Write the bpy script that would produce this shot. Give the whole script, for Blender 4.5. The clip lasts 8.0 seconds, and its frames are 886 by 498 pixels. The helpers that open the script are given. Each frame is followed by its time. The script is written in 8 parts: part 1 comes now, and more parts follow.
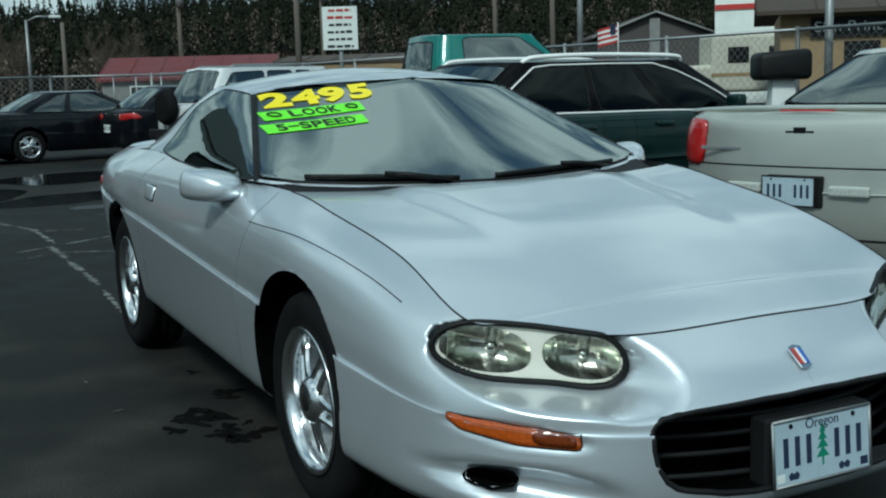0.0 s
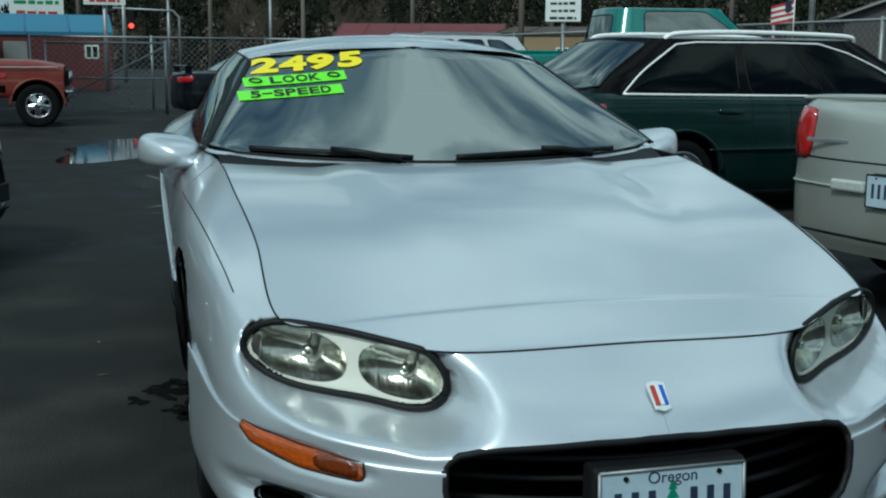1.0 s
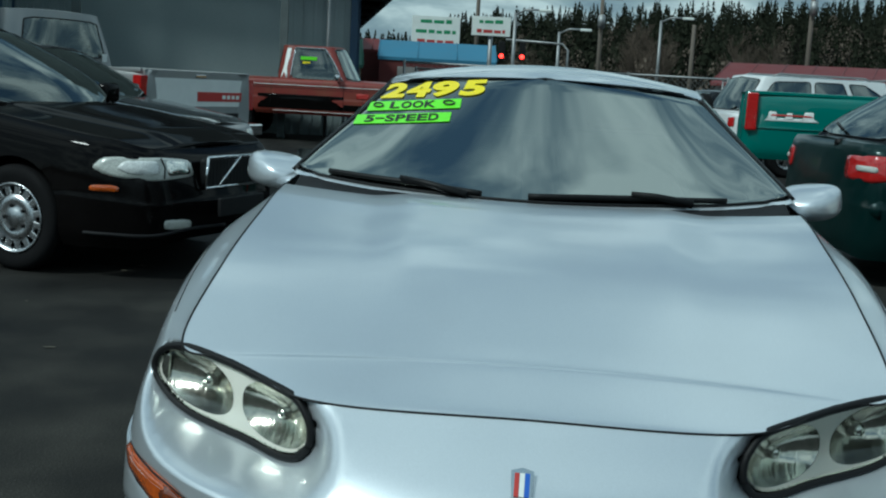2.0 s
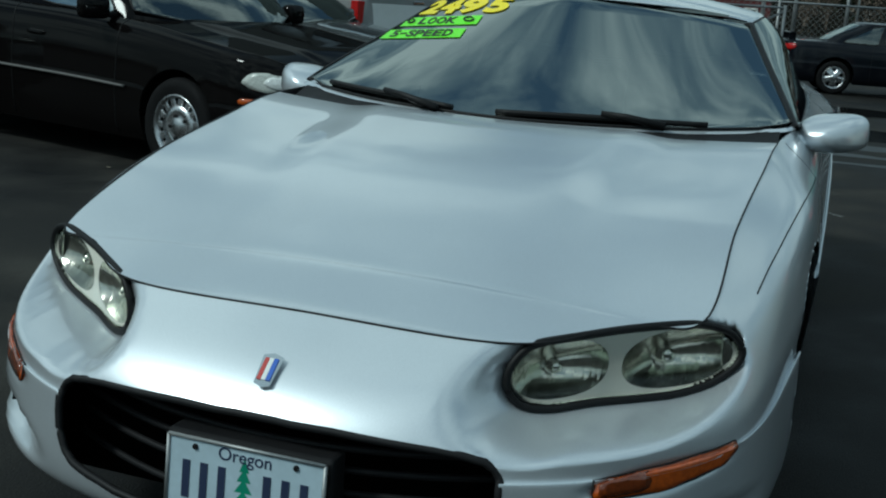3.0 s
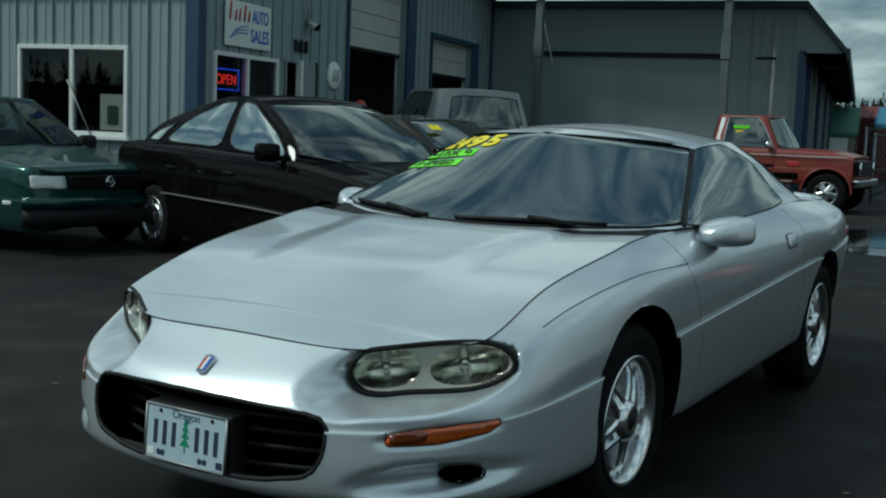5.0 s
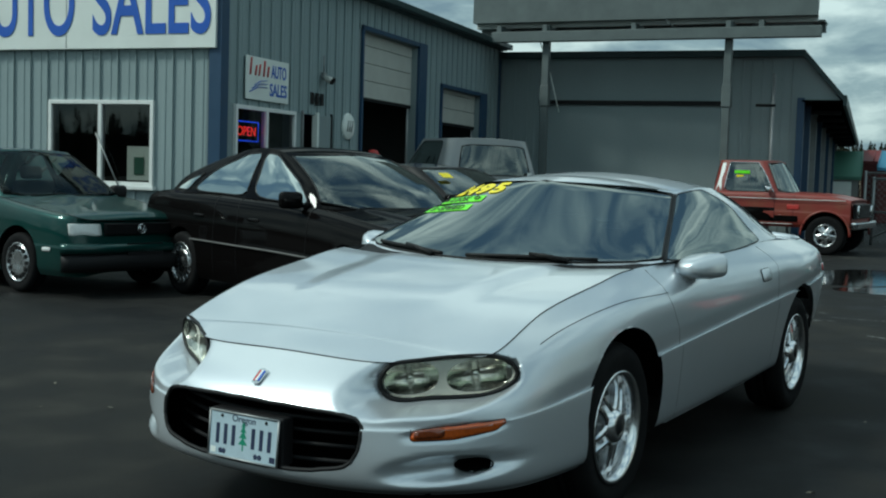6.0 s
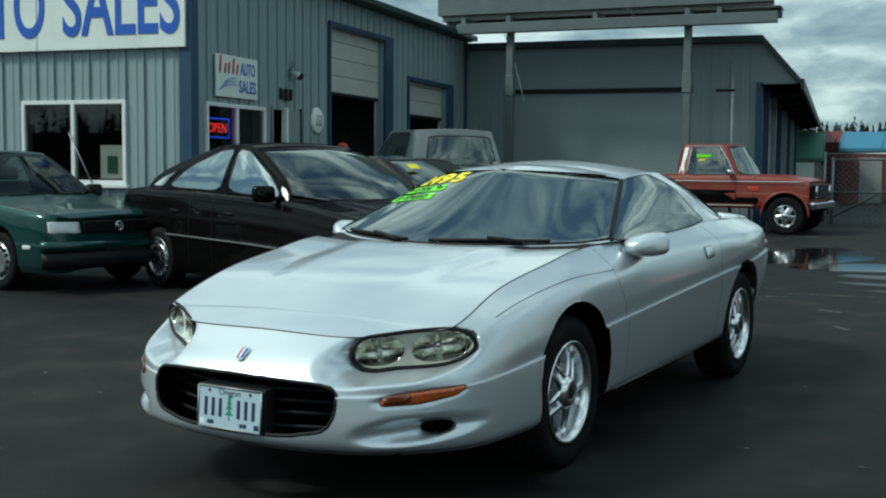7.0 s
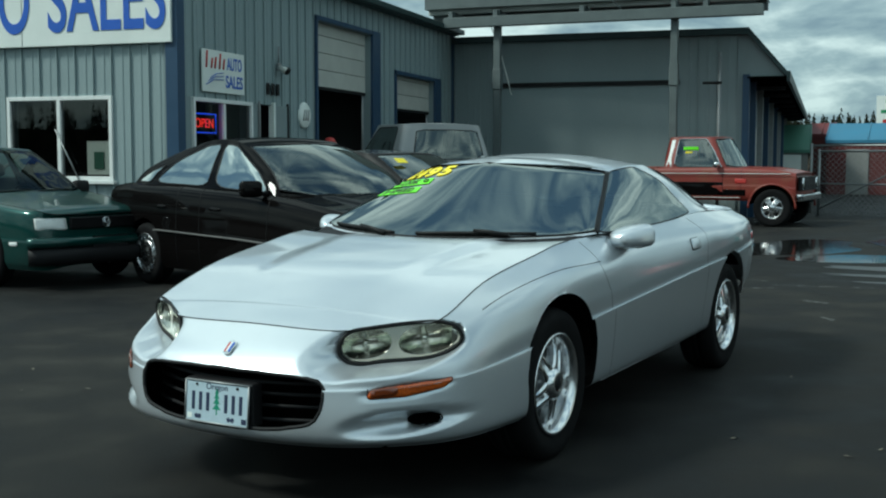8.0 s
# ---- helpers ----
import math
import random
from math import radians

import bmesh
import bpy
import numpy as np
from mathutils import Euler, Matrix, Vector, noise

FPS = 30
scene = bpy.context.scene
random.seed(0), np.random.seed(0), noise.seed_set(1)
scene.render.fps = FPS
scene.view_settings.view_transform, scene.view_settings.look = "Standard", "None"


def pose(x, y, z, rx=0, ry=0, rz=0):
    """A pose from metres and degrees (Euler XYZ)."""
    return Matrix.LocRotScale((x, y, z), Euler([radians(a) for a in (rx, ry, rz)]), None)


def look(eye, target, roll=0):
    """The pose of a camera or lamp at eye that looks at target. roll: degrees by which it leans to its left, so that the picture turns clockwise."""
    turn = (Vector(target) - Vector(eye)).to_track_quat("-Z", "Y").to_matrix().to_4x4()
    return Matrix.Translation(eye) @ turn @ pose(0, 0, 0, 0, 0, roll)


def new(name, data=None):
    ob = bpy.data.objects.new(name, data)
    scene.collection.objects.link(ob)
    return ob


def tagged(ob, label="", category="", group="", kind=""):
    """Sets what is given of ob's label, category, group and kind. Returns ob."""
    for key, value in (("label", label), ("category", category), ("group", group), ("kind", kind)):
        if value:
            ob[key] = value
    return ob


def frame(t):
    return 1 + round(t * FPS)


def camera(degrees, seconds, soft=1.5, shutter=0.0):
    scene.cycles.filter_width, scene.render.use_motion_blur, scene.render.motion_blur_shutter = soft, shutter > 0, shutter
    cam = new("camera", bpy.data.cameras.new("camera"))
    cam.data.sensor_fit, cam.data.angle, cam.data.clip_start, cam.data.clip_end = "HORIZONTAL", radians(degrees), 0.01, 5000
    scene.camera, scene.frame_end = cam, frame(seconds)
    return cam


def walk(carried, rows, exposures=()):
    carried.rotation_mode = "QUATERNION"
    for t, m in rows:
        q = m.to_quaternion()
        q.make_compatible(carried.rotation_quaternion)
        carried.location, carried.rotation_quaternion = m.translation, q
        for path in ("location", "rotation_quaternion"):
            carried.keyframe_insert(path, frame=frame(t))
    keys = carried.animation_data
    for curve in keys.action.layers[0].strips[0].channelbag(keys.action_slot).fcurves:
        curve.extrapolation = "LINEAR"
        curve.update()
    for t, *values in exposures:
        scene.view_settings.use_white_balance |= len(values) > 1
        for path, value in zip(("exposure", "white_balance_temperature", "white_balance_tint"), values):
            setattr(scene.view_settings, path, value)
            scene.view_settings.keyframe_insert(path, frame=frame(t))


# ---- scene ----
cam = camera(42.95, 8.0, soft=2.1)

# seconds, eye, target, roll
PATH = [
    (0, (4.391, -1.965, 1.264), (1.745, -0.620, 0.824), -1.73),
    (0.5, (4.388, -1.450, 1.271), (1.655, -0.296, 0.831), 0.06),
    (1, (4.403, -0.987, 1.249), (1.547, -0.218, 0.745), 0.40),
    (1.5, (4.303, -0.483, 1.247), (1.363, -0.111, 0.782), 3.70),
    (2, (4.260, -0.010, 1.258), (1.302, -0.245, 0.815), 3.14),
    (2.2, (4.229, 0.144, 1.260), (1.303, -0.232, 0.711), 1.46),
    (3.3, (4.123, 1.167, 1.247), (1.386, 0.088, 0.661), 3.86),
    (3.5, (4.160, 1.327, 1.224), (1.422, 0.208, 0.722), 2.30),
    (4, (4.259, 1.714, 1.247), (1.632, 0.367, 0.712), 4.39),
    (4.5, (4.482, 2.030, 1.274), (1.859, 0.664, 0.773), 1.84),
    (5, (4.777, 2.249, 1.286), (2.239, 0.681, 0.965), 2.31),
    (6.3, (5.506, 2.701, 1.301), (2.970, 1.109, 1.121), 1.67),
    (6.5, (5.602, 2.776, 1.284), (3.044, 1.221, 1.083), 0.99),
    (7, (5.681, 2.846, 1.305), (3.114, 1.309, 1.082), 0.43),
    (8, (5.687, 2.863, 1.301), (3.106, 1.352, 1.063), 0.08),
]
walk(cam, [(t, look(eye, target, roll)) for t, eye, target, roll in PATH],
     [(0, -0.15, 5640, -7), (1.0, -0.17, 5600, -7), (2.2, -0.20, 5610, -7), (3.5, -0.42, 5740, -7), (4.5, -0.44, 5860, -7), (5.2, -0.26, 5900, -7), (6.3, 0.16, 5950, -7), (8, 0.28, 5950, -7)])

# ---- light ----
SUN_EL, SUN_AZ = radians(45), radians(-46)
world = bpy.data.worlds.new("overcast_sky")
scene.world = world
world.use_nodes = True
wn, wl = world.node_tree.nodes, world.node_tree.links
wn.clear()
w_out = wn.new("ShaderNodeOutputWorld")
w_bg = wn.new("ShaderNodeBackground")
w_sky = wn.new("ShaderNodeTexSky")
w_sky.sky_type, w_sky.sun_disc = "NISHITA", False
w_sky.sun_elevation, w_sky.sun_rotation = SUN_EL, radians(90) - SUN_AZ
w_co = wn.new("ShaderNodeTexCoord")
w_sep = wn.new("ShaderNodeSeparateXYZ")
w_up = wn.new("ShaderNodeMath")
w_up.operation, w_up.inputs[1].default_value = "ADD", 0.22
w_abs = wn.new("ShaderNodeMath")
w_abs.operation = "ABSOLUTE"
w_div = wn.new("ShaderNodeVectorMath")
w_div.operation = "DIVIDE"
w_map = wn.new("ShaderNodeMapping")
w_map.inputs["Scale"].default_value = (1.5, 1.5, 0.0)
w_map.inputs["Location"].default_value = (2.3, 0.7, 0.0)
w_noise = wn.new("ShaderNodeTexNoise")
w_noise.inputs["Scale"].default_value = 1.5
w_noise.inputs["Detail"].default_value = 7
w_noise.inputs["Roughness"].default_value = 0.55
w_noise.inputs["Distortion"].default_value = 0.25
w_ramp = wn.new("ShaderNodeValToRGB")
e = w_ramp.color_ramp.elements
e[0].position, e[0].color = 0.39, (1.8, 3.0, 4.7, 1)
e[1].position, e[1].color = 0.60, (17.0, 18.2, 18.0, 1)
mid = w_ramp.color_ramp.elements.new(0.47)
mid.color = (5.4, 6.9, 8.0, 1)
w_cover = wn.new("ShaderNodeMix")
w_cover.data_type = "RGBA"
w_cover.inputs["Factor"].default_value = 0.93
wl.new(w_co.outputs["Generated"], w_sep.inputs["Vector"])
wl.new(w_sep.outputs["Z"], w_abs.inputs[0])
wl.new(w_abs.outputs[0], w_up.inputs[0])
wl.new(w_co.outputs["Generated"], w_div.inputs[0])
wl.new(w_up.outputs[0], w_div.inputs[1])
wl.new(w_div.outputs["Vector"], w_map.inputs["Vector"])
wl.new(w_map.outputs["Vector"], w_noise.inputs["Vector"])
wl.new(w_noise.outputs["Fac"], w_ramp.inputs["Fac"])
wl.new(w_sky.outputs["Color"], w_cover.inputs["A"])
wl.new(w_ramp.outputs["Color"], w_cover.inputs["B"])
w_low = wn.new("ShaderNodeMapRange")
w_low.inputs["From Min"].default_value, w_low.inputs["From Max"].default_value = 0.02, 0.42
w_low.inputs["To Min"].default_value, w_low.inputs["To Max"].default_value = 0.62, 0.0
w_haze = wn.new("ShaderNodeMix")
w_haze.data_type = "RGBA"
w_haze.inputs["B"].default_value = (5.6, 6.7, 6.7, 1)
wl.new(w_abs.outputs[0], w_low.inputs["Value"])
wl.new(w_low.outputs["Result"], w_haze.inputs["Factor"])
wl.new(w_cover.outputs["Result"], w_haze.inputs["A"])
wl.new(w_haze.outputs["Result"], w_bg.inputs["Color"])
w_bg.inputs["Strength"].default_value = 0.058
wl.new(w_bg.outputs["Background"], w_out.inputs["Surface"])

sun_data = bpy.data.lights.new("sun", "SUN")
sun_data.energy, sun_data.angle, sun_data.color = 2.4, radians(10), (1.0, 0.96, 0.9)
sun = new("sun", sun_data)
sun.matrix_world = look((30 * math.cos(SUN_AZ) * math.cos(SUN_EL), 30 * math.sin(SUN_AZ) * math.cos(SUN_EL), 30 * math.sin(SUN_EL)), (0, 0, 0))
scene.view_settings.exposure = 0.0

# ---- materials ----
def nodes_of(name):
    m = bpy.data.materials.new(name)
    m.use_nodes = True
    n, l = m.node_tree.nodes, m.node_tree.links
    return m, n, l, n["Principled BSDF"]


def grain(n, l, scale, detail=4.0, coords="Object", stretch=(1, 1, 1)):
    co = n.new("ShaderNodeTexCoord")
    mp = n.new("ShaderNodeMapping")
    mp.inputs["Scale"].default_value = stretch
    no = n.new("ShaderNodeTexNoise")
    no.inputs["Scale"].default_value, no.inputs["Detail"].default_value = scale, detail
    l.new(co.outputs[coords], mp.inputs["Vector"])
    l.new(mp.outputs["Vector"], no.inputs["Vector"])
    return no


def ramp(n, l, source, stops):
    r = n.new("ShaderNodeValToRGB")
    els = r.color_ramp.elements
    while len(els) < len(stops):
        els.new(0.5)
    for el, (p, c) in zip(els, stops):
        el.position = p
        el.color = (*c, 1) if len(c) == 3 else c
    l.new(source, r.inputs["Fac"])
    return r


def grey(v):
    return (v, v, v)


def surface(name, colour, rough=0.5, metal=0.0, vary=0.15, scale=6.0, fine=90.0, bump=0.1, coat=0.0, stretch=(1, 1, 1), rough_vary=0.15, spec=0.5):
    """Painted, cast or woven surface: broad blotches and fine grain in the colour and gloss."""
    m, n, l, b = nodes_of(name)
    broad, small = grain(n, l, scale, 5, stretch=stretch), grain(n, l, fine, 3, stretch=stretch)
    mixv = n.new("ShaderNodeMath")
    mixv.operation = "MULTIPLY_ADD"
    mixv.inputs[1].default_value = 0.35
    l.new(small.outputs["Fac"], mixv.inputs[0])
    half = n.new("ShaderNodeMath")
    half.operation = "MULTIPLY"
    half.inputs[1].default_value = 0.65
    l.new(broad.outputs["Fac"], half.inputs[0])
    l.new(half.outputs[0], mixv.inputs[2])
    lo, hi = [c * (1 - vary) for c in colour], [min(1, c * (1 + vary)) for c in colour]
    r = ramp(n, l, mixv.outputs[0], [(0.3, lo), (0.7, hi)])
    l.new(r.outputs["Color"], b.inputs["Base Color"])
    rr = ramp(n, l, broad.outputs["Fac"], [(0.3, grey(max(0.02, rough - rough_vary * rough))), (0.7, grey(min(1, rough + rough_vary * rough)))])
    l.new(rr.outputs["Color"], b.inputs["Roughness"])
    b.inputs["Metallic"].default_value = metal
    b.inputs["Specular IOR Level"].default_value = spec
    b.inputs["Coat Weight"].default_value = coat
    b.inputs["Coat Roughness"].default_value = 0.04
    if bump:
        bp = n.new("ShaderNodeBump")
        bp.inputs["Strength"].default_value, bp.inputs["Distance"].default_value = bump, 0.004
        l.new(small.outputs["Fac"], bp.inputs["Height"])
        l.new(bp.outputs["Normal"], b.inputs["Normal"])
    return m


def car_paint(name, colour, metal=0.6, rough=0.34, coat=1.0, dirt=(0.10, 0.10, 0.095), dirt_amount=0.12, spec=0.5, sheen=0.03):
    """Metallic base under a clear coat, with a fine flake, faint wave and thin road dust."""
    m, n, l, b = nodes_of(name)
    flake = grain(n, l, 900, 1)
    dust = grain(n, l, 3.1, 7)
    r = ramp(n, l, flake.outputs["Fac"], [(0.35, [c * 0.93 for c in colour]), (0.65, [min(1, c * 1.07) for c in colour])])
    mx = n.new("ShaderNodeMix")
    mx.data_type = "RGBA"
    dr = ramp(n, l, dust.outputs["Fac"], [(0.48, grey(0.0)), (0.75, grey(dirt_amount))])
    l.new(dr.outputs["Color"], mx.inputs["Factor"])
    l.new(r.outputs["Color"], mx.inputs["A"])
    mx.inputs["B"].default_value = (*dirt, 1)
    l.new(mx.outputs["Result"], b.inputs["Base Color"])
    b.inputs["Metallic"].default_value, b.inputs["Roughness"].default_value = metal, rough
    b.inputs["Specular IOR Level"].default_value = spec
    b.inputs["Coat Weight"].default_value = coat
    cr = ramp(n, l, dust.outputs["Fac"], [(0.4, grey(sheen)), (0.75, grey(sheen + 0.09))])
    l.new(cr.outputs["Color"], b.inputs["Coat Roughness"])
    wave = grain(n, l, 5.0, 2)
    bp = n.new("ShaderNodeBump")
    bp.inputs["Strength"].default_value, bp.inputs["Distance"].default_value = 0.05, 0.01
    l.new(wave.outputs["Fac"], bp.inputs["Height"])
    l.new(bp.outputs["Normal"], b.inputs["Coat Normal"])
    return m


def pane_glass(name, tint, gloss=1.5):
    """A thin pane: tinted see-through with a clear reflection that grows at grazing angles."""
    m, n, l, b = nodes_of(name)
    n.remove(b)
    tr, gl, mx, fr = n.new("ShaderNodeBsdfTransparent"), n.new("ShaderNodeBsdfGlossy"), n.new("ShaderNodeMixShader"), n.new("ShaderNodeFresnel")
    tr.inputs["Color"].default_value = (*tint, 1)
    gl.inputs["Roughness"].default_value = 0.015
    gl.inputs["Color"].default_value = (0.93, 1.0, 0.97, 1)
    fr.inputs["IOR"].default_value = gloss
    l.new(fr.outputs["Fac"], mx.inputs["Fac"])
    l.new(tr.outputs["BSDF"], mx.inputs[1])
    l.new(gl.outputs["BSDF"], mx.inputs[2])
    l.new(mx.outputs["Shader"], n["Material Output"].inputs["Surface"])
    return m


def lens_plastic(name, colour, rough=0.12, clear=0.0, glow=None):
    m, n, l, b = nodes_of(name)
    ribs = grain(n, l, 160, 1, stretch=(0.15, 1, 1))
    r = ramp(n, l, ribs.outputs["Fac"], [(0.3, [c * 0.75 for c in colour]), (0.7, [min(1, c * 1.15) for c in colour])])
    l.new(r.outputs["Color"], b.inputs["Base Color"])
    b.inputs["Roughness"].default_value, b.inputs["Transmission Weight"].default_value = rough, clear
    b.inputs["Coat Weight"].default_value = 1.0
    if glow:
        b.inputs["Emission Color"].default_value, b.inputs["Emission Strength"].default_value = (*glow[0], 1), glow[1]
    return m


def asphalt_material():
    m, n, l, b = nodes_of("asphalt_old_damp")
    broad, mid_, fine = grain(n, l, 0.22, 6), grain(n, l, 1.7, 6), grain(n, l, 140, 2)
    add = n.new("ShaderNodeMath")
    add.operation = "MULTIPLY_ADD"
    add.inputs[1].default_value = 0.5
    l.new(mid_.outputs["Fac"], add.inputs[0])
    h = n.new("ShaderNodeMath")
    h.operation = "MULTIPLY"
    h.inputs[1].default_value = 0.5
    l.new(broad.outputs["Fac"], h.inputs[0])
    l.new(h.outputs[0], add.inputs[2])
    c = ramp(n, l, add.outputs[0], [(0.36, (0.0055, 0.0056, 0.0056)), (0.45, (0.0125, 0.0124, 0.0118)), (0.53, (0.0205, 0.0202, 0.0185)), (0.66, (0.046, 0.0445, 0.039))])
    speck = ramp(n, l, fine.outputs["Fac"], [(0.35, grey(0.55)), (0.64, grey(1.0)), (0.76, grey(2.4))])
    mul = n.new("ShaderNodeMix")
    mul.data_type, mul.blend_type = "RGBA", "MULTIPLY"
    mul.inputs["Factor"].default_value = 1.0
    l.new(c.outputs["Color"], mul.inputs["A"])
    l.new(speck.outputs["Color"], mul.inputs["B"])
    l.new(mul.outputs["Result"], b.inputs["Base Color"])
    rr = ramp(n, l, add.outputs[0], [(0.36, grey(0.55)), (0.6, grey(0.9))])
    l.new(rr.outputs["Color"], b.inputs["Roughness"])
    b.inputs["Specular IOR Level"].default_value = 0.16
    bp = n.new("ShaderNodeBump")
    bp.inputs["Strength"].default_value, bp.inputs["Distance"].default_value = 0.5, 0.006
    l.new(fine.outputs["Fac"], bp.inputs["Height"])
    l.new(bp.outputs["Normal"], b.inputs["Normal"])
    return m


def water_material(name="standing_water", rough=0.045):
    m, n, l, b = nodes_of(name)
    b.inputs["Base Color"].default_value = (0.012, 0.013, 0.013, 1)
    b.inputs["Roughness"].default_value, b.inputs["IOR"].default_value = rough, 1.22
    rip = grain(n, l, 7, 3)
    bp = n.new("ShaderNodeBump")
    bp.inputs["Strength"].default_value, bp.inputs["Distance"].default_value = 0.10, 0.01
    l.new(rip.outputs["Fac"], bp.inputs["Height"])
    l.new(bp.outputs["Normal"], b.inputs["Normal"])
    return m


def leafy(name, dark, light):
    m, n, l, b = nodes_of(name)
    g = n.new("ShaderNodeNewGeometry")
    r = ramp(n, l, g.outputs["Random Per Island"], [(0.0, dark), (1.0, light)])
    l.new(r.outputs["Color"], b.inputs["Base Color"])
    b.inputs["Roughness"].default_value = 0.9
    b.inputs["Specular IOR Level"].default_value = 0.0
    return m


SILVER = car_paint("silver_metallic_paint", (0.65, 0.69, 0.725), metal=0.64, rough=0.33, coat=1.0, sheen=0.035, dirt_amount=0.06)
BLACK_PAINT = car_paint("black_paint", (0.004, 0.0035, 0.0035), metal=0.0, rough=0.3, spec=0.0, coat=0.26, sheen=0.03, dirt=(0.005, 0.005, 0.005), dirt_amount=0.15)
DARK_GREEN = car_paint("dark_green_paint", (0.004, 0.020, 0.019), metal=0.3, rough=0.3, spec=0.1, coat=0.45)
BOTTLE_GREEN = car_paint("bottle_green_paint", (0.006, 0.046, 0.040), metal=0.4, rough=0.3, spec=0.1, coat=0.7)
CHAMPAGNE = car_paint("light_champagne_metallic_paint", (0.52, 0.53, 0.475), metal=0.65, rough=0.38)
TEAL = car_paint("teal_paint", (0.0, 0.16, 0.13), metal=0.2, rough=0.35)
WHITE_PAINT = car_paint("white_paint", (0.66, 0.68, 0.68), metal=0.0, rough=0.35)
GREY_PAINT = car_paint("grey_truck_paint", (0.27, 0.28, 0.28), metal=0.3, rough=0.45, coat=0.5)
RED_PAINT = car_paint("faded_red_brown_paint", (0.19, 0.025, 0.017), metal=0.0, rough=0.5, coat=0.25, dirt=(0.18, 0.065, 0.03), dirt_amount=0.6)
DARK_PAINT = car_paint("dark_grey_paint", (0.02, 0.02, 0.022), metal=0.3, rough=0.35, spec=0.15)
NAVY_PAINT = car_paint("near_black_blue_paint", (0.004, 0.005, 0.008), metal=0.2, rough=0.3, spec=0.08, coat=0.4)
CREAM = surface("cream_panel", (0.55, 0.53, 0.44), 0.5, bump=0.03)
RUBBER = surface("tyre_rubber", (0.007, 0.007, 0.0075), 0.8, vary=0.3, scale=9, fine=200, bump=0.15, spec=0.12)
TRIM = surface("black_rubber_trim", (0.006, 0.006, 0.0065), 0.55, vary=0.2, bump=0.05, spec=0.25)
SEAM_GREY = surface("shadowed_panel_gap", (0.10, 0.105, 0.11), 0.6, vary=0.1, bump=0.0)
PLASTIC = surface("dark_grey_plastic", (0.011, 0.011, 0.012), 0.6, vary=0.25, fine=300, bump=0.2, spec=0.2)
CABIN = surface("dark_cabin_cloth", (0.018, 0.018, 0.018), 0.9, vary=0.2, fine=400, bump=0.3)
CABIN_LIGHT = surface("grey_cabin_cloth", (0.13, 0.13, 0.125), 0.9, vary=0.2, fine=400, bump=0.3)
# near black: the shade of wells, underbodies and cavities is put into the colour
SHADE_IN = surface("recess_shade_black", (0.003, 0.003, 0.003), 0.95, vary=0.2, bump=0.1, spec=0.0)
CHROME = surface("chrome", (0.78, 0.79, 0.80), 0.07, 1.0, vary=0.04, scale=12, fine=300, bump=0.02)
ALLOY = surface("silver_alloy", (0.55, 0.56, 0.57), 0.28, 1.0, vary=0.1, scale=20, bump=0.03)
STEEL = surface("dull_galvanised_steel", (0.30, 0.31, 0.31), 0.5, 0.7, vary=0.2, scale=5, bump=0.05)
STEEL_DARK = surface("dark_painted_steel", (0.085, 0.10, 0.105), 0.55, 0.2, vary=0.2, scale=4, bump=0.05)
BOARD_STEEL = surface("grey_green_painted_steel", (0.10, 0.122, 0.122), 0.55, 0.0, vary=0.2, scale=4, bump=0.05)
BOARD_FRAME = surface("pale_grey_board_frame", (0.42, 0.44, 0.42), 0.6, 0.0, vary=0.15, scale=3, bump=0.04)
PANE = pane_glass("car_window_glass", (0.20, 0.24, 0.24), 2.3)
PANE_CLEAR = pane_glass("plain_car_glass", (0.45, 0.50, 0.49), 1.28)
PANE_DARK = pane_glass("tinted_car_glass", (0.07, 0.08, 0.085), 2.6)
PANE_SCREEN = pane_glass("coated_windshield_glass", (0.085, 0.10, 0.097), 3.9)
PANE_SKY = pane_glass("reflective_side_glass", (0.10, 0.12, 0.12), 8.5)
PANE_BLACK = pane_glass("black_tinted_glass", (0.03, 0.034, 0.036), 1.3)
WHEEL_CHROME = surface("worn_chrome_wheel", (0.82, 0.83, 0.84), 0.2, 1.0, vary=0.06, scale=30, fine=300, bump=0.05)
MOULDING = surface("grey_rubber_moulding", (0.085, 0.083, 0.08), 0.5, vary=0.15, bump=0.05)
SHOP_PANE = pane_glass("shop_window_glass", (0.35, 0.38, 0.38), 1.5)
LAMP_CLEAR = pane_glass("headlamp_cover", (0.87, 0.865, 0.83), 1.42)
BULB_CHROME = surface("lamp_chrome", (0.80, 0.80, 0.77), 0.12, 1.0, vary=0.05, scale=40, bump=0.0)
WEB_SILVER = surface("bright_silver_lamp_web", (0.93, 0.92, 0.89), 0.3, 0.0, vary=0.04, bump=0.0)
LAMP_BOWL = surface("headlamp_reflector", (0.82, 0.81, 0.75), 0.16, 1.0, vary=0.15, scale=34, fine=70, bump=0.5, stretch=(.2, 1, .2))
STAIN = surface("oil_soaked_asphalt", (0.0055, 0.0055, 0.0053), 0.95, vary=0.4, scale=9, fine=60, bump=0.2, spec=0.03)
AMBER = lens_plastic("amber_lens", (0.42, 0.075, 0.004))
AMBER_DARK = lens_plastic("deep_amber_lens", (0.15, 0.028, 0.003))
RED_LENS = lens_plastic("red_lens", (0.42, 0.012, 0.012))
CLEAR_LENS = lens_plastic("clear_lens", (0.50, 0.52, 0.48), 0.15)
BRIGHT_LENS = lens_plastic("bright_clear_lens", (0.74, 0.76, 0.74), 0.12)
WHITE = surface("white_enamel", (0.72, 0.74, 0.72), 0.45, vary=0.06, bump=0.02)
OFFWHITE = surface("weathered_white_panel", (0.74, 0.78, 0.74), 0.6, vary=0.08, scale=2, bump=0.04)
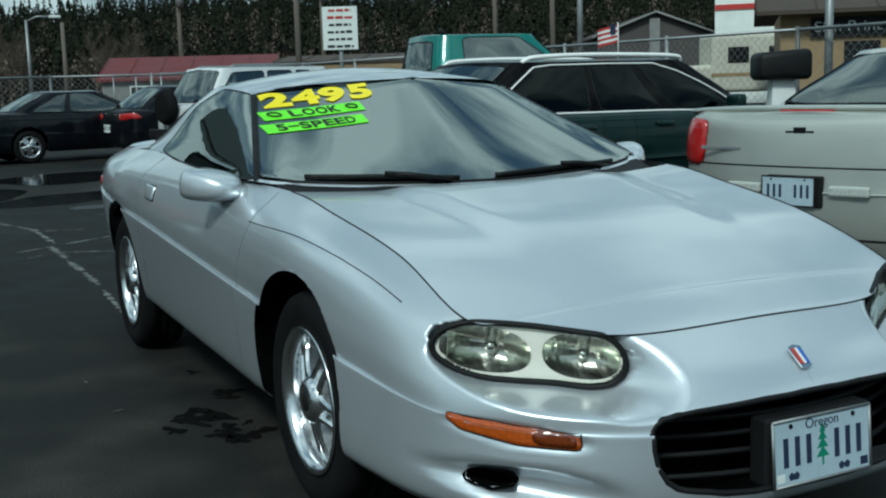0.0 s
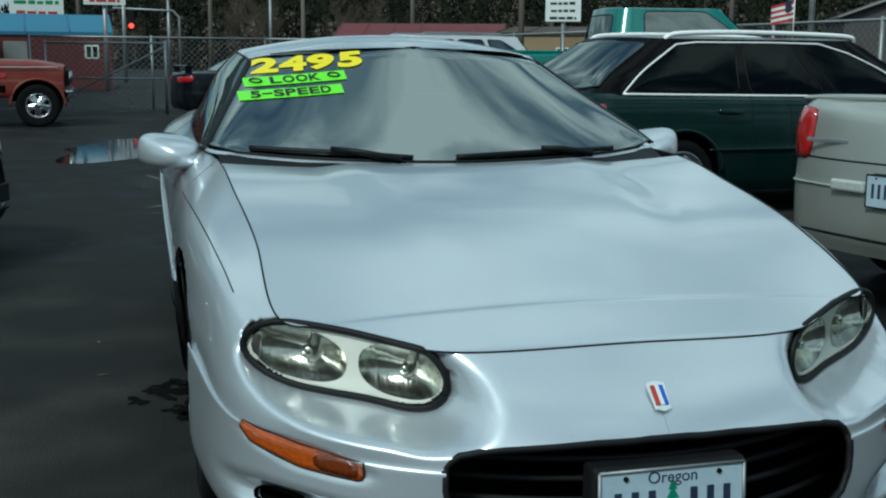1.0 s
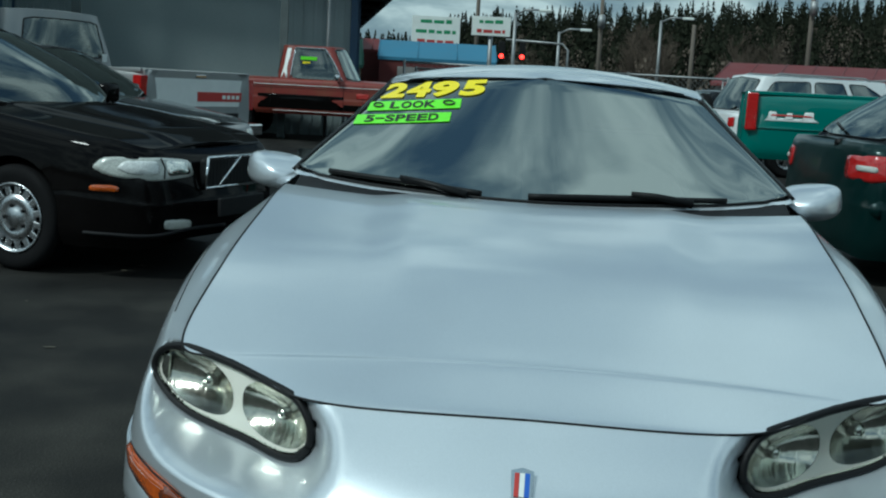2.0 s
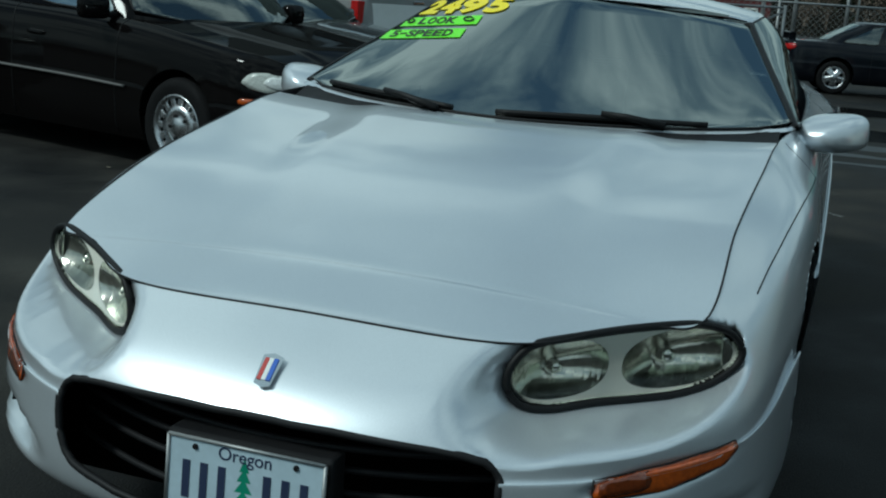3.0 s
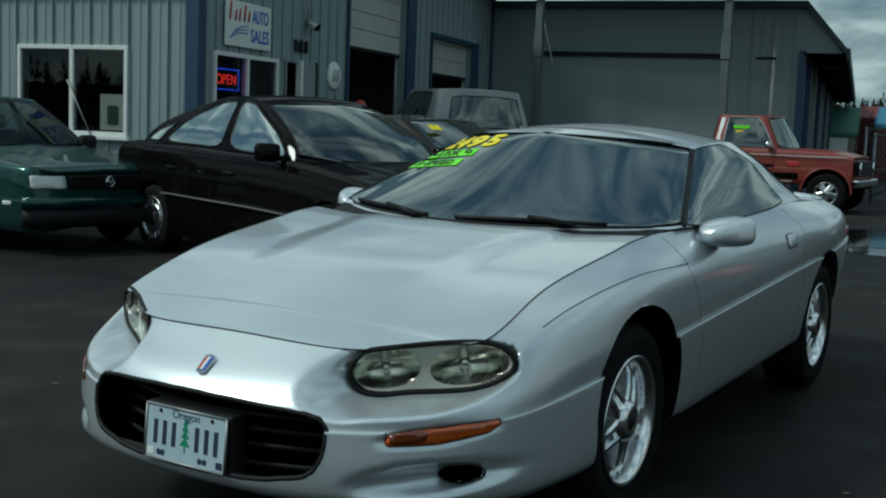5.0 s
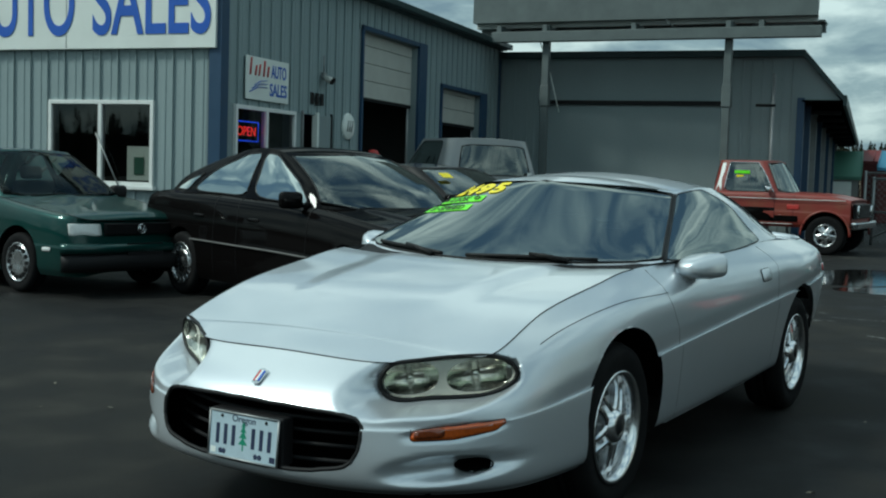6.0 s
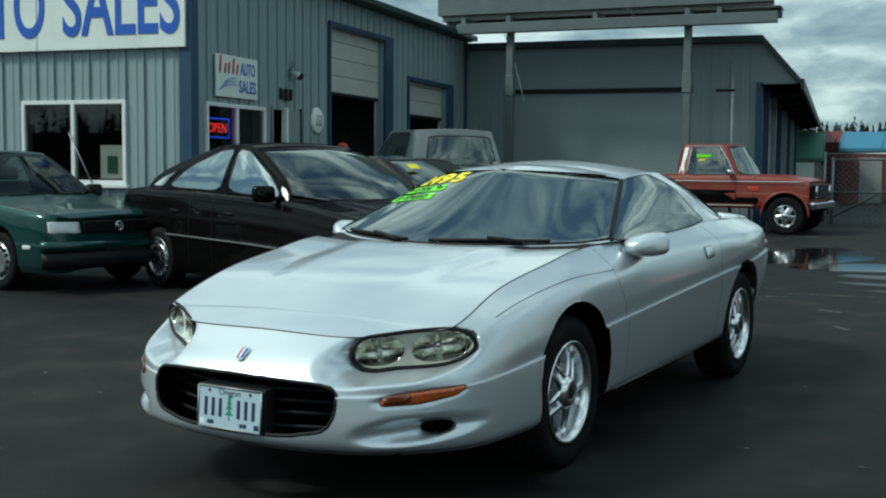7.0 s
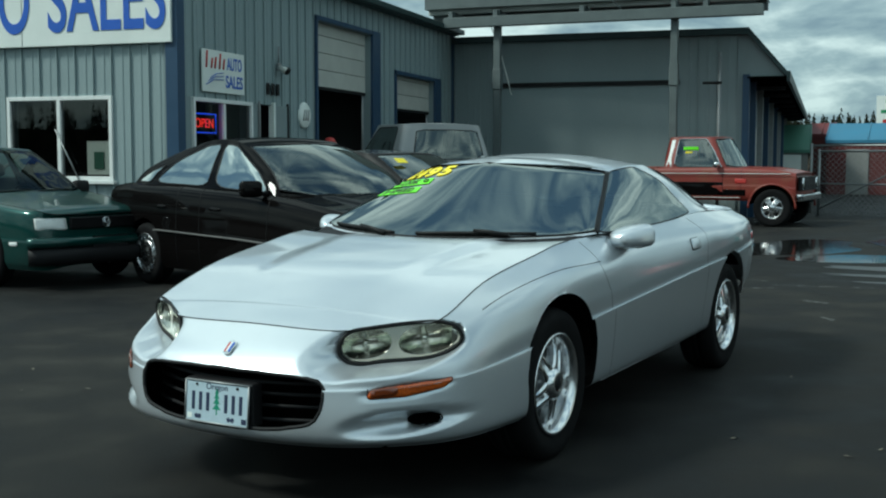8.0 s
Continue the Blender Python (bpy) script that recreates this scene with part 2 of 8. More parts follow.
PLATE_BLUE = surface("pale_blue_plate", (0.42, 0.52, 0.58), 0.4, vary=0.08, scale=20, bump=0.02)
PLATE_INK = surface("dark_blue_ink", (0.02, 0.03, 0.07), 0.5, vary=0.1)
SIGN_BLUE = surface("sign_blue_paint", (0.018, 0.10, 0.48), 0.5, vary=0.1, scale=2)
SIGN_RED = surface("sign_red_paint", (0.42, 0.03, 0.025), 0.5, vary=0.1)
SIGN_GREEN = surface("sign_green_paint", (0.03, 0.25, 0.10), 0.5, vary=0.1)
STICK_GREEN = surface("bright_green_film", (0.22, 0.85, 0.02), 0.4, vary=0.05, bump=0.0)
STICK_YELLOW = surface("bright_yellow_film", (0.90, 0.74, 0.0), 0.4, vary=0.05, bump=0.0)
BLACK_INK = surface("black_print", (0.01, 0.01, 0.01), 0.5, vary=0.1, bump=0.0)
PLATE_GREEN = surface("tree_green_print", (0.02, 0.22, 0.13), 0.5, vary=0.1, bump=0.0)
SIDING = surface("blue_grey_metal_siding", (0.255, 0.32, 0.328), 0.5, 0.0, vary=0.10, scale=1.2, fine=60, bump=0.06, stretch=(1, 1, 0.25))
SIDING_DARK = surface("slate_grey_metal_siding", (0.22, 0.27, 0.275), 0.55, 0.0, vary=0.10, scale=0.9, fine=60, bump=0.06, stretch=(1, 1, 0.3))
TRIM_BLUE = surface("dark_blue_metal_trim", (0.020, 0.055, 0.110), 0.45, vary=0.12, bump=0.03)
ROOF_METAL = surface("dark_green_grey_roof_edge", (0.022, 0.045, 0.046), 0.5, vary=0.15)
DOOR_WHITE = surface("off_white_roller_door", (0.46, 0.47, 0.43), 0.55, vary=0.12, scale=3)
DOORWAY_SHADE = surface("doorway_shade", (0.012, 0.012, 0.012), 0.8, vary=0.2)
# low light of the workshop is put into this dark wall colour
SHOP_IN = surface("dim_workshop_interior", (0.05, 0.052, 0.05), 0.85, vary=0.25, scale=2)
ASPHALT = asphalt_material()
WATER = water_material()
DAMP = water_material("drying_water_film", 0.34)
CONCRETE = surface("grey_concrete", (0.23, 0.23, 0.22), 0.85, vary=0.2, scale=3, bump=0.25)
RED_WALL = surface("dark_red_boarding", (0.10, 0.018, 0.017), 0.7, vary=0.15, scale=1)
RED_ROOF = surface("red_sheet_roof", (0.125, 0.018, 0.018), 0.6, vary=0.14, scale=0.6)
BLUE_ROOF = surface("mid_blue_sheet_roof", (0.045, 0.17, 0.27), 0.55, vary=0.14, scale=0.8)
GREEN_SHEET = surface("grey_green_container_sheet", (0.07, 0.18, 0.13), 0.6, vary=0.15, scale=1)
TAN_WALL = surface("tan_stucco", (0.30, 0.21, 0.11), 0.85, vary=0.12, scale=2, bump=0.2)
BROWN_ROOF = surface("dark_brown_shingles", (0.06, 0.045, 0.035), 0.85, vary=0.25, scale=4, bump=0.3)
WOOD_POLE = surface("weathered_pole_wood", (0.13, 0.11, 0.09), 0.9, vary=0.25, scale=4, bump=0.3, stretch=(1, 1, 0.1))
EARTH = surface("bare_hillside", (0.011, 0.0105, 0.0085), 0.95, vary=0.35, scale=0.03, fine=0.5, bump=0.0)
EARTH.node_tree.nodes["Principled BSDF"].inputs["Specular IOR Level"].default_value = 0.0
CONIFER = leafy("conifer_needles", (0.013, 0.016, 0.011), (0.028, 0.031, 0.021))
BARE_TWIGS = leafy("bare_brown_twigs", (0.075, 0.060, 0.048), (0.15, 0.122, 0.098))
RUST_TWIGS = leafy("rusty_orange_twigs", (0.07, 0.035, 0.014), (0.14, 0.07, 0.028))
GABLE_WALL = surface("grey_brown_boarding", (0.075, 0.066, 0.062), 0.85, vary=0.15, scale=1)
LINE_PAINT = surface("worn_road_paint", (0.15, 0.155, 0.15), 0.8, vary=0.5, scale=9, fine=60, bump=0.2)
LEAF = surface("dry_leaf_beige", (0.13, 0.115, 0.085), 0.8, vary=0.3)
NEON_RED = lens_plastic("red_neon_tube", (0.6, 0.03, 0.02), glow=((1.0, 0.03, 0.02), 1.6))
NEON_BLUE = lens_plastic("blue_neon_tube", (0.05, 0.1, 0.6), glow=((0.03, 0.09, 1.0), 1.4))
SIGNAL_RED = lens_plastic("lit_red_signal", (0.6, 0.02, 0.02), glow=((1.0, 0.03, 0.02), 6.0))

# ---- building kit ----
def link_mesh(name, verts, faces, mat, smooth=True, merge=0.0, recalc=False):
    me = bpy.data.meshes.new(name)
    me.from_pydata([tuple(map(float, v)) for v in verts], [], faces)
    if merge or recalc:
        bm = bmesh.new()
        bm.from_mesh(me)
        if merge:
            bmesh.ops.remove_doubles(bm, verts=bm.verts, dist=merge)
        if recalc:
            bmesh.ops.recalc_face_normals(bm, faces=bm.faces)
        bm.to_mesh(me)
        bm.free()
    me.materials.append(mat)
    me.polygons.foreach_set("use_smooth", [smooth] * len(me.polygons))
    me.update()
    return me


def thing(name, m, label, category, group="", kind=""):
    ob = new(name)
    ob.matrix_world = m
    ob.empty_display_size = 0.1
    return tagged(ob, label, category, group, kind)


def hang(name, me, parent=None, label="", m=None):
    ob = new(name, me)
    if parent is not None:
        ob.parent = parent
    if m is not None:
        ob.matrix_local = m
    return tagged(ob, label)


def part(name, bm, mat, parent=None, label="", m=None, smooth=False):
    me = bpy.data.meshes.new(name)
    bm.to_mesh(me)
    bm.free()
    me.materials.append(mat)
    if smooth:
        me.polygons.foreach_set("use_smooth", [True] * len(me.polygons))
    return hang(name, me, parent, label, m)


def box(bm, x0, x1, y0, y1, z0, z1, bevel=0.0, seg=2):
    vs = bmesh.ops.create_cube(bm, size=1.0)["verts"]
    bmesh.ops.scale(bm, vec=(abs(x1 - x0), abs(y1 - y0), abs(z1 - z0)), verts=vs)
    bmesh.ops.translate(bm, vec=((x0 + x1) / 2, (y0 + y1) / 2, (z0 + z1) / 2), verts=vs)
    if bevel:
        eds = list({ed for v in vs for ed in v.link_edges})
        bmesh.ops.bevel(bm, geom=eds, offset=bevel, segments=seg, profile=0.5, affect="EDGES")
    return vs


def box_part(name, dims, mat, parent=None, label="", m=None, bevel=0.0):
    bm = bmesh.new()
    box(bm, *dims, bevel=bevel)
    return part(name, bm, mat, parent, label, m)


def tube(name, pts, r, mat, parent=None, label="", sides=8, closed=False, m=None, flat=1.0):
    """A round bar along a line of points; flat < 1 squashes it along the local up."""
    P = np.array(pts, float)
    n = len(P)
    rad = np.broadcast_to(np.asarray(r, float), (n,))
    nxt, prv = np.roll(P, -1, 0), np.roll(P, 1, 0)
    tan = nxt - prv
    if not closed:
        tan[0], tan[-1] = P[1] - P[0], P[-1] - P[-2]
    tan /= np.linalg.norm(tan, axis=1)[:, None] + 1e-9
    ref = np.where(np.abs(tan[:, 2:3]) < 0.9, [[0, 0, 1.0]], [[1.0, 0, 0]])
    a = np.cross(tan, ref)
    a /= np.linalg.norm(a, axis=1)[:, None] + 1e-9
    b = np.cross(a, tan)
    ang = np.linspace(0, 2 * np.pi, sides, endpoint=False)
    V = (P[:, None] + rad[:, None, None] * (np.cos(ang)[None, :, None] * a[:, None] + flat * np.sin(ang)[None, :, None] * b[:, None])).reshape(-1, 3)
    F = []
    for i in range(n if closed else n - 1):
        j = (i + 1) % n
        for k in range(sides):
            q = (k + 1) % sides
            F.append((i * sides + k, i * sides + q, j * sides + q, j * sides + k))
    if not closed:
        F += [tuple(range(sides))[::-1], tuple((n - 1) * sides + k for k in range(sides))]
    return hang(name, link_mesh(name, V, F, mat), parent, label, m)


def lathe(name, profile, mat, parent=None, label="", axis="y", seg=40, m=None, smooth=True):
    """Turns (radius, along) rows round an axis."""
    V, F = [], []
    for k in range(seg):
        a = 2 * math.pi * k / seg
        for r, h in profile:
            c, s = r * math.cos(a), r * math.sin(a)
            V.append((c, h, s) if axis == "y" else (c, s, h))
    n = len(profile)
    for k in range(seg):
        q = (k + 1) % seg
        for i in range(n - 1):
            F.append((k * n + i, k * n + i + 1, q * n + i + 1, q * n + i))
    return hang(name, link_mesh(name, V, F, mat, smooth, merge=1e-5, recalc=True), parent, label, m)


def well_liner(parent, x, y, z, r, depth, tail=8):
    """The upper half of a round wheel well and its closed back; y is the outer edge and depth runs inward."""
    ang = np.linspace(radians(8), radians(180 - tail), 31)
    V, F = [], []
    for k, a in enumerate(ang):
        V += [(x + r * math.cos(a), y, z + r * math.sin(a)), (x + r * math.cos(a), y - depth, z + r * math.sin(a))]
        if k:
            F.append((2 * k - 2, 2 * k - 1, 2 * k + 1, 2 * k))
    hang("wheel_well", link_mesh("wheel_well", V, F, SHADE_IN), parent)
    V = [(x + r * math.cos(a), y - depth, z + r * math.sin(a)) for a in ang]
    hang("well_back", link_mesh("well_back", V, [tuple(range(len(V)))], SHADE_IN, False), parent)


def words(name, text, size, mat, parent, m, label="", depth=0.002, bold=0.0, width=None, shear=0.0):
    cu = bpy.data.curves.new(name, "FONT")
    cu.body, cu.size, cu.extrude, cu.offset, cu.shear = text, size, depth, bold, shear
    cu.align_x, cu.align_y = "CENTER", "CENTER"
    tmp = bpy.data.objects.new(name, cu)
    scene.collection.objects.link(tmp)
    me = bpy.data.meshes.new_from_object(tmp.evaluated_get(bpy.context.evaluated_depsgraph_get()))
    bpy.data.objects.remove(tmp)
    bpy.data.curves.remove(cu)
    if width:
        xs = [v.co.x for v in me.vertices]
        k = width / (max(xs) - min(xs))
        for v in me.vertices:
            v.co.x *= k
    me.materials.clear()
    me.materials.append(mat)
    me.name = name
    return hang(name, me, parent, label, m)


def cubic(P, t, axis=0):
    """Catmull-Rom through the rows of P at the index positions t."""
    P = np.moveaxis(np.asarray(P, float), axis, 0)
    n = len(P)
    t = np.clip(np.asarray(t, float), 0, n - 1)
    i = np.minimum(t.astype(int), n - 2)
    f = t - i
    ext = np.concatenate([2 * P[:1] - P[1:2], P, 2 * P[-1:] - P[-2:-1]])
    p0, p1, p2, p3 = ext[i], ext[i + 1], ext[i + 2], ext[i + 3]
    f = f.reshape((-1,) + (1,) * (P.ndim - 1))
    out = 0.5 * (2 * p1 + (p2 - p0) * f + (2 * p0 - 5 * p1 + 4 * p2 - p3) * f**2 + (3 * p1 - p0 - 3 * p2 + p3) * f**3)
    return np.moveaxis(out, 0, axis)


class Skin:
    """A smooth half body through feature lines that run from the nose's middle round the left side to the tail's middle.
    Positions on it: s counts stations along a line, v counts lines upward."""

    def __init__(self, lines):
        L = np.array(lines, float)
        mirror = L[:, 1:2] * (1, -1, 1)
        mirror2 = L[:, -2:-1] * (1, -1, 1)
        self.net = L
        self.wide = np.concatenate([mirror, L, mirror2], 1)
        self.ns, self.nv = L.shape[1], L.shape[0]

    def at(self, s, v):
        s, v = np.broadcast_arrays(np.asarray(s, float), np.asarray(v, float))
        shape = s.shape
        s, v = s.ravel(), v.ravel()
        s = np.clip(s, 0, self.ns - 1)
        i = np.minimum(s.astype(int), self.ns - 2)
        f = (s - i)[:, None, None]
        W = self.wide
        p0, p1, p2, p3 = (np.moveaxis(W[:, i + k], 1, 0) for k in range(4))
        col = 0.5 * (2 * p1 + (p2 - p0) * f + (2 * p0 - 5 * p1 + 4 * p2 - p3) * f**2 + (3 * p1 - p0 - 3 * p2 + p3) * f**3)
        v = np.clip(v, 0, self.nv - 1)
        j = np.minimum(v.astype(int), self.nv - 2)
        g = (v - j)[:, None]
        ext = np.concatenate([2 * col[:, :1] - col[:, 1:2], col, 2 * col[:, -1:] - col[:, -2:-1]], 1)
        r = np.arange(len(s))
        q0, q1, q2, q3 = (ext[r, j + k] for k in range(4))
        out = 0.5 * (2 * q1 + (q2 - q0) * g + (2 * q0 - 5 * q1 + 4 * q2 - q3) * g**2 + (3 * q1 - q0 - 3 * q2 + q3) * g**3)
        return out.reshape(*shape, 3)

    def normal(self, s, v):
        e_ = 0.02
        s, v = np.asarray(s, float), np.asarray(v, float)
        ds = self.at(np.minimum(s + e_, self.ns - 1), v) - self.at(np.maximum(s - e_, 0), v)
        dv = self.at(s, np.minimum(v + e_, self.nv - 1)) - self.at(s, np.maximum(v - e_, 0))
        nn = np.cross(ds, dv)
        return nn / (np.linalg.norm(nn, axis=-1, keepdims=True) + 1e-9)

    def find(self, x, y, z, rounds=40):
        """The s, v whose point lies nearest to a place."""
        S, V = np.meshgrid(np.linspace(0, self.ns - 1, 141), np.linspace(0, self.nv - 1, 51), indexing="ij")
        d = ((self.at(S, V) - (x, y, z)) ** 2).sum(-1)
        k = np.unravel_index(d.argmin(), d.shape)
        return float(S[k]), float(V[k])


def in_poly(x, y, poly):
    P = np.array(poly, float)
    inside = np.zeros(np.shape(x), bool)
    for (x0, y0), (x1, y1) in zip(P, np.roll(P, -1, 0)):
        hit = ((y0 > y) != (y1 > y)) & (x < (x1 - x0) * (y - y0) / (y1 - y0 + 1e-12) + x0)
        inside ^= hit
    return inside


def round_poly(poly, n=6, r=0.3):
    """The same outline with its corners rounded off: r is the share of each side that the rounding takes."""
    P = np.array(poly, float)
    out = []
    for a, b, c in zip(np.roll(P, 1, 0), P, np.roll(P, -1, 0)):
        p, q = b + (a - b) * r, b + (c - b) * r
        for t in np.linspace(0, 1, n):
            out.append((1 - t) ** 2 * p + 2 * t * (1 - t) * b + t**2 * q)
    return np.array(out)


def both_sides(P, keep, mirror=True):
    """Vertices and faces of a grid of points, left and right, for the cells that keep marks."""
    n, m_ = P.shape[:2]
    V = P.reshape(-1, 3)
    F = []
    for i, j in zip(*np.nonzero(keep)):
        F.append((i * m_ + j, i * m_ + j + 1, (i + 1) * m_ + j + 1, (i + 1) * m_ + j))
    if mirror:
        k = len(V)
        V = np.concatenate([V, V * (1, -1, 1)])
        F += [tuple(k + q for q in f[::-1]) for f in F]
    return V, F


def drop_loose(V, F):
    used = sorted({q for f in F for q in f})
    back = {q: i for i, q in enumerate(used)}
    return V[used], [tuple(back[q] for q in f) for f in F]


def patch(name, skin, poly, mat, parent, lift=0.004, bulge=0.0, rim=0.012, label="", n=10, side=1, smooth=True):
    """A plate laid on the skin inside an outline in s, v; it stands lift proud, bulges in the middle and its edge turns in by rim."""
    P = np.array(poly, float)
    c = P.mean(0)
    rings, k = [], len(P)
    for t in np.linspace(0.02, 1, n):
        q = c + (P - c) * t
        rings.append(skin.at(q[:, 0], q[:, 1]) + skin.normal(q[:, 0], q[:, 1]) * (lift + bulge * (1 - t**2)))
    if rim:
        rings.append(skin.at(P[:, 0], P[:, 1]) + skin.normal(P[:, 0], P[:, 1]) * (lift - rim))
    V = np.concatenate(rings)
    V = V * (1, side, 1)
    F = [tuple(range(k))]
    for r_ in range(len(rings) - 1):
        for i in range(k):
            j = (i + 1) % k
            F.append((r_ * k + i, r_ * k + j, (r_ + 1) * k + j, (r_ + 1) * k + i))
    return hang(name, link_mesh(name, V, F, mat, smooth, recalc=True), parent, label)


def seam(name, skin, path, r, mat, parent, label="", side=1, lift=0.0, closed=False, fine=8, flat=1.0):
    """A thin bar along a way over the skin, given in s, v."""
    P = np.array(path, float)
    if closed:
        P = np.concatenate([P, P[:1]])
    steps = np.linspace(0, len(P) - 1, (len(P) - 1) * fine + 1)
    q = np.stack([np.interp(steps, range(len(P)), P[:, a]) for a in (0, 1)], 1)
    if closed:
        q = q[:-1]
    X = skin.at(q[:, 0], q[:, 1]) + skin.normal(q[:, 0], q[:, 1]) * lift
    return tube(name, X * (1, side, 1), r, mat, parent, label, 6, closed, flat=flat)


def snap_arch(P, keep, arches):
    """Opens round wheel arches in a side grid and draws the cut edge onto the circle."""
    C = 0.25 * (P[:-1, :-1] + P[1:, :-1] + P[:-1, 1:] + P[1:, 1:])
    for ax, az, r, cut in arches:
        # the opening is widest above and closes in on the tyre toward its feet
        def reach(dz):
            return r * (1 - .085 * (1 - np.clip(dz / r, 0, 1)) ** 2)
        d = np.hypot(C[..., 0] - ax, C[..., 2] - az)
        gone = (d < reach(C[..., 2] - az)) & (np.abs(C[..., 1]) > cut)
        gone |= (np.abs(C[..., 0] - ax) < r * .915) & (C[..., 2] < az) & (np.abs(C[..., 1]) > cut)
        keep &= ~gone
        edge = corners(gone) & corners(keep)
        dx, dz = P[..., 0] - ax, P[..., 2] - az
        k = reach(dz) / (np.hypot(dx, dz) + 1e-9)
        low = dz < 0
        P[..., 0] = np.where(edge, np.where(low, ax + np.sign(dx) * r * .915, ax + dx * k), P[..., 0])
        P[..., 2] = np.where(edge & ~low, az + dz * k, P[..., 2])
    return P, keep


def wheel(parent, x, y, r, rim_r, width, spokes, rim_mat, style="spoke", steer=0.0, label="", turn=0.0):
    """A wheel with its tyre and rim; y's sign tells the outer side."""
    out = 1 if y > 0 else -1
    hub = new("wheel")
    hub.parent = parent
    hub.matrix_local = pose(x, y, r, 0, 0, steer + (0 if out > 0 else 180))
    tagged(hub, label)
    h = width / 2
    lathe("tyre", [(rim_r - 0.004, -h * 0.9), (r - 0.05, -h), (r - 0.012, -h * 0.86), (r, -h * 0.6), (r, -h * 0.22), (r - 0.008, -h * 0.2), (r - 0.008, -h * 0.14), (r, -h * 0.12),
                   (r, h * 0.12), (r - 0.008, h * 0.14), (r - 0.008, h * 0.2), (r, h * 0.22), (r, h * 0.6), (r - 0.012, h * 0.86), (r - 0.035, h * 0.98), (r - 0.06, h), (rim_r + 0.02, h * 0.93), (rim_r - 0.004, h * 0.86)], RUBBER, hub, seg=48)
    rim = lathe("rim", [(rim_r, h * 0.86), (rim_r + 0.008, h * 0.95), (rim_r - 0.004, h * 0.97), (rim_r - 0.018, h * 0.8), (rim_r - 0.022, h * 0.6)], rim_mat, hub, seg=48)
    # barrel coloured black, so the spoke gaps look shaded
    lathe("rim_barrel", [(rim_r - 0.022, h * 0.6), (rim_r - 0.03, h * 0.2), (rim_r - 0.04, -h * 0.5), (rim_r - 0.06, -h * 0.85)], TRIM, hub, seg=40)
    lathe("brake_disc", [(0.02, 0.0), (rim_r * 0.66, 0.0), (rim_r * 0.66, -0.03), (0.02, -0.03)], STEEL_DARK if style != "cover" else SHADE_IN, hub, seg=32)
    lathe("wheel_back", [(0.0, -h * 0.45), (rim_r - 0.035, -h * 0.45)], SHADE_IN, hub, seg=24)
    face = h * 0.72
    if style == "cover":
        lathe("wheel_cover", [(0.0, face + 0.012), (0.06, face + 0.010), (rim_r * 0.55, face + 0.02), (rim_r * 0.9, face + 0.008), (rim_r - 0.004, face - 0.02)], rim_mat, rim)
        bm = bmesh.new()
        for k in range(spokes):
            a = 360 * k / spokes
            vs = box(bm, rim_r * 0.68, rim_r * 0.86, -0.012, 0.012, -0.018, 0.018)
            bmesh.ops.transform(bm, matrix=pose(0, face + 0.016, 0, 0, a, 0) @ pose(0, 0, 0, 0, 0, 0), verts=vs)
        part("vent_slot", bm, TRIM, rim)
    elif style == "holes":
        for k in range(spokes):
            a = 2 * math.pi * k / spokes
            bm = bmesh.new()
            vs = box(bm, rim_r * 0.62, rim_r - 0.008, -0.03, 0.006, -0.021, 0.021, bevel=0.006)
            bmesh.ops.transform(bm, matrix=pose(0, face, 0, 0, math.degrees(a), 0), verts=bm.verts)
            part("spoke", bm, rim_mat, rim)
        lathe("hub_disc", [(0.0, face + 0.014), (0.05, face + 0.012), (0.07, face - 0.004), (rim_r * 0.45, face + 0.006), (rim_r * 0.68, face + 0.008), (rim_r * 0.7, face - 0.03)], rim_mat, rim)
        for k in range(5):
            a = 2 * math.pi * k / 5
            lathe("wheel_nut", [(0.0, face + 0.012), (0.012, face + 0.012), (0.012, face - 0.01)], TRIM, rim, seg=8, m=pose(0.075 * math.cos(a), 0, 0.075 * math.sin(a)))
    elif style == "split":
        # slim spokes with a deep groove down each, a wide bowl lip and a tall hub with a dark cap
        lathe("rim_lip", [(rim_r - 0.022, h * 0.60), (rim_r - 0.028, h * 0.42), (rim_r - 0.036, h * 0.10), (rim_r - 0.05, -h * 0.30)], rim_mat, rim, seg=48)
        for k in range(spokes):
            V, F = [], []
            for rr, ww, dd, hh in ((0.050, 0.050, 0.012, 0.05), (0.075, 0.039, 0.012, 0.05), (0.115, 0.034, 0.004, 0.045), (0.160, 0.037, -0.008, 0.04), (rim_r - 0.026, 0.047, -0.022, 0.035), (rim_r - 0.020, 0.056, -0.030, 0.03)):
                for off, up in ((-1.0, -hh), (-1.0, -0.010), (-0.86, 0.0), (-0.52, 0.002), (-0.34, -0.004), (-0.22, -0.024), (0.22, -0.024), (0.34, -0.004), (0.52, 0.002), (0.86, 0.0), (1.0, -0.010), (1.0, -hh)):
                    V.append((rr, face + dd + up, off * ww))
            for i in range(5):
                for j in range(11):
                    F.append((i * 12 + j, i * 12 + j + 1, (i + 1) * 12 + j + 1, (i + 1) * 12 + j))
            hang("spoke", link_mesh("spoke", V, F, rim_mat, False, recalc=True), rim, m=pose(0, 0, 0, 0, 360 * k / spokes + turn, 0))
        lathe("hub_ring", [(0.030, face + 0.030), (0.040, face + 0.034), (0.056, face + 0.030), (0.070, face + 0.014), (0.078, face - 0.006), (0.080, face - 0.04)], rim_mat, rim, seg=32)
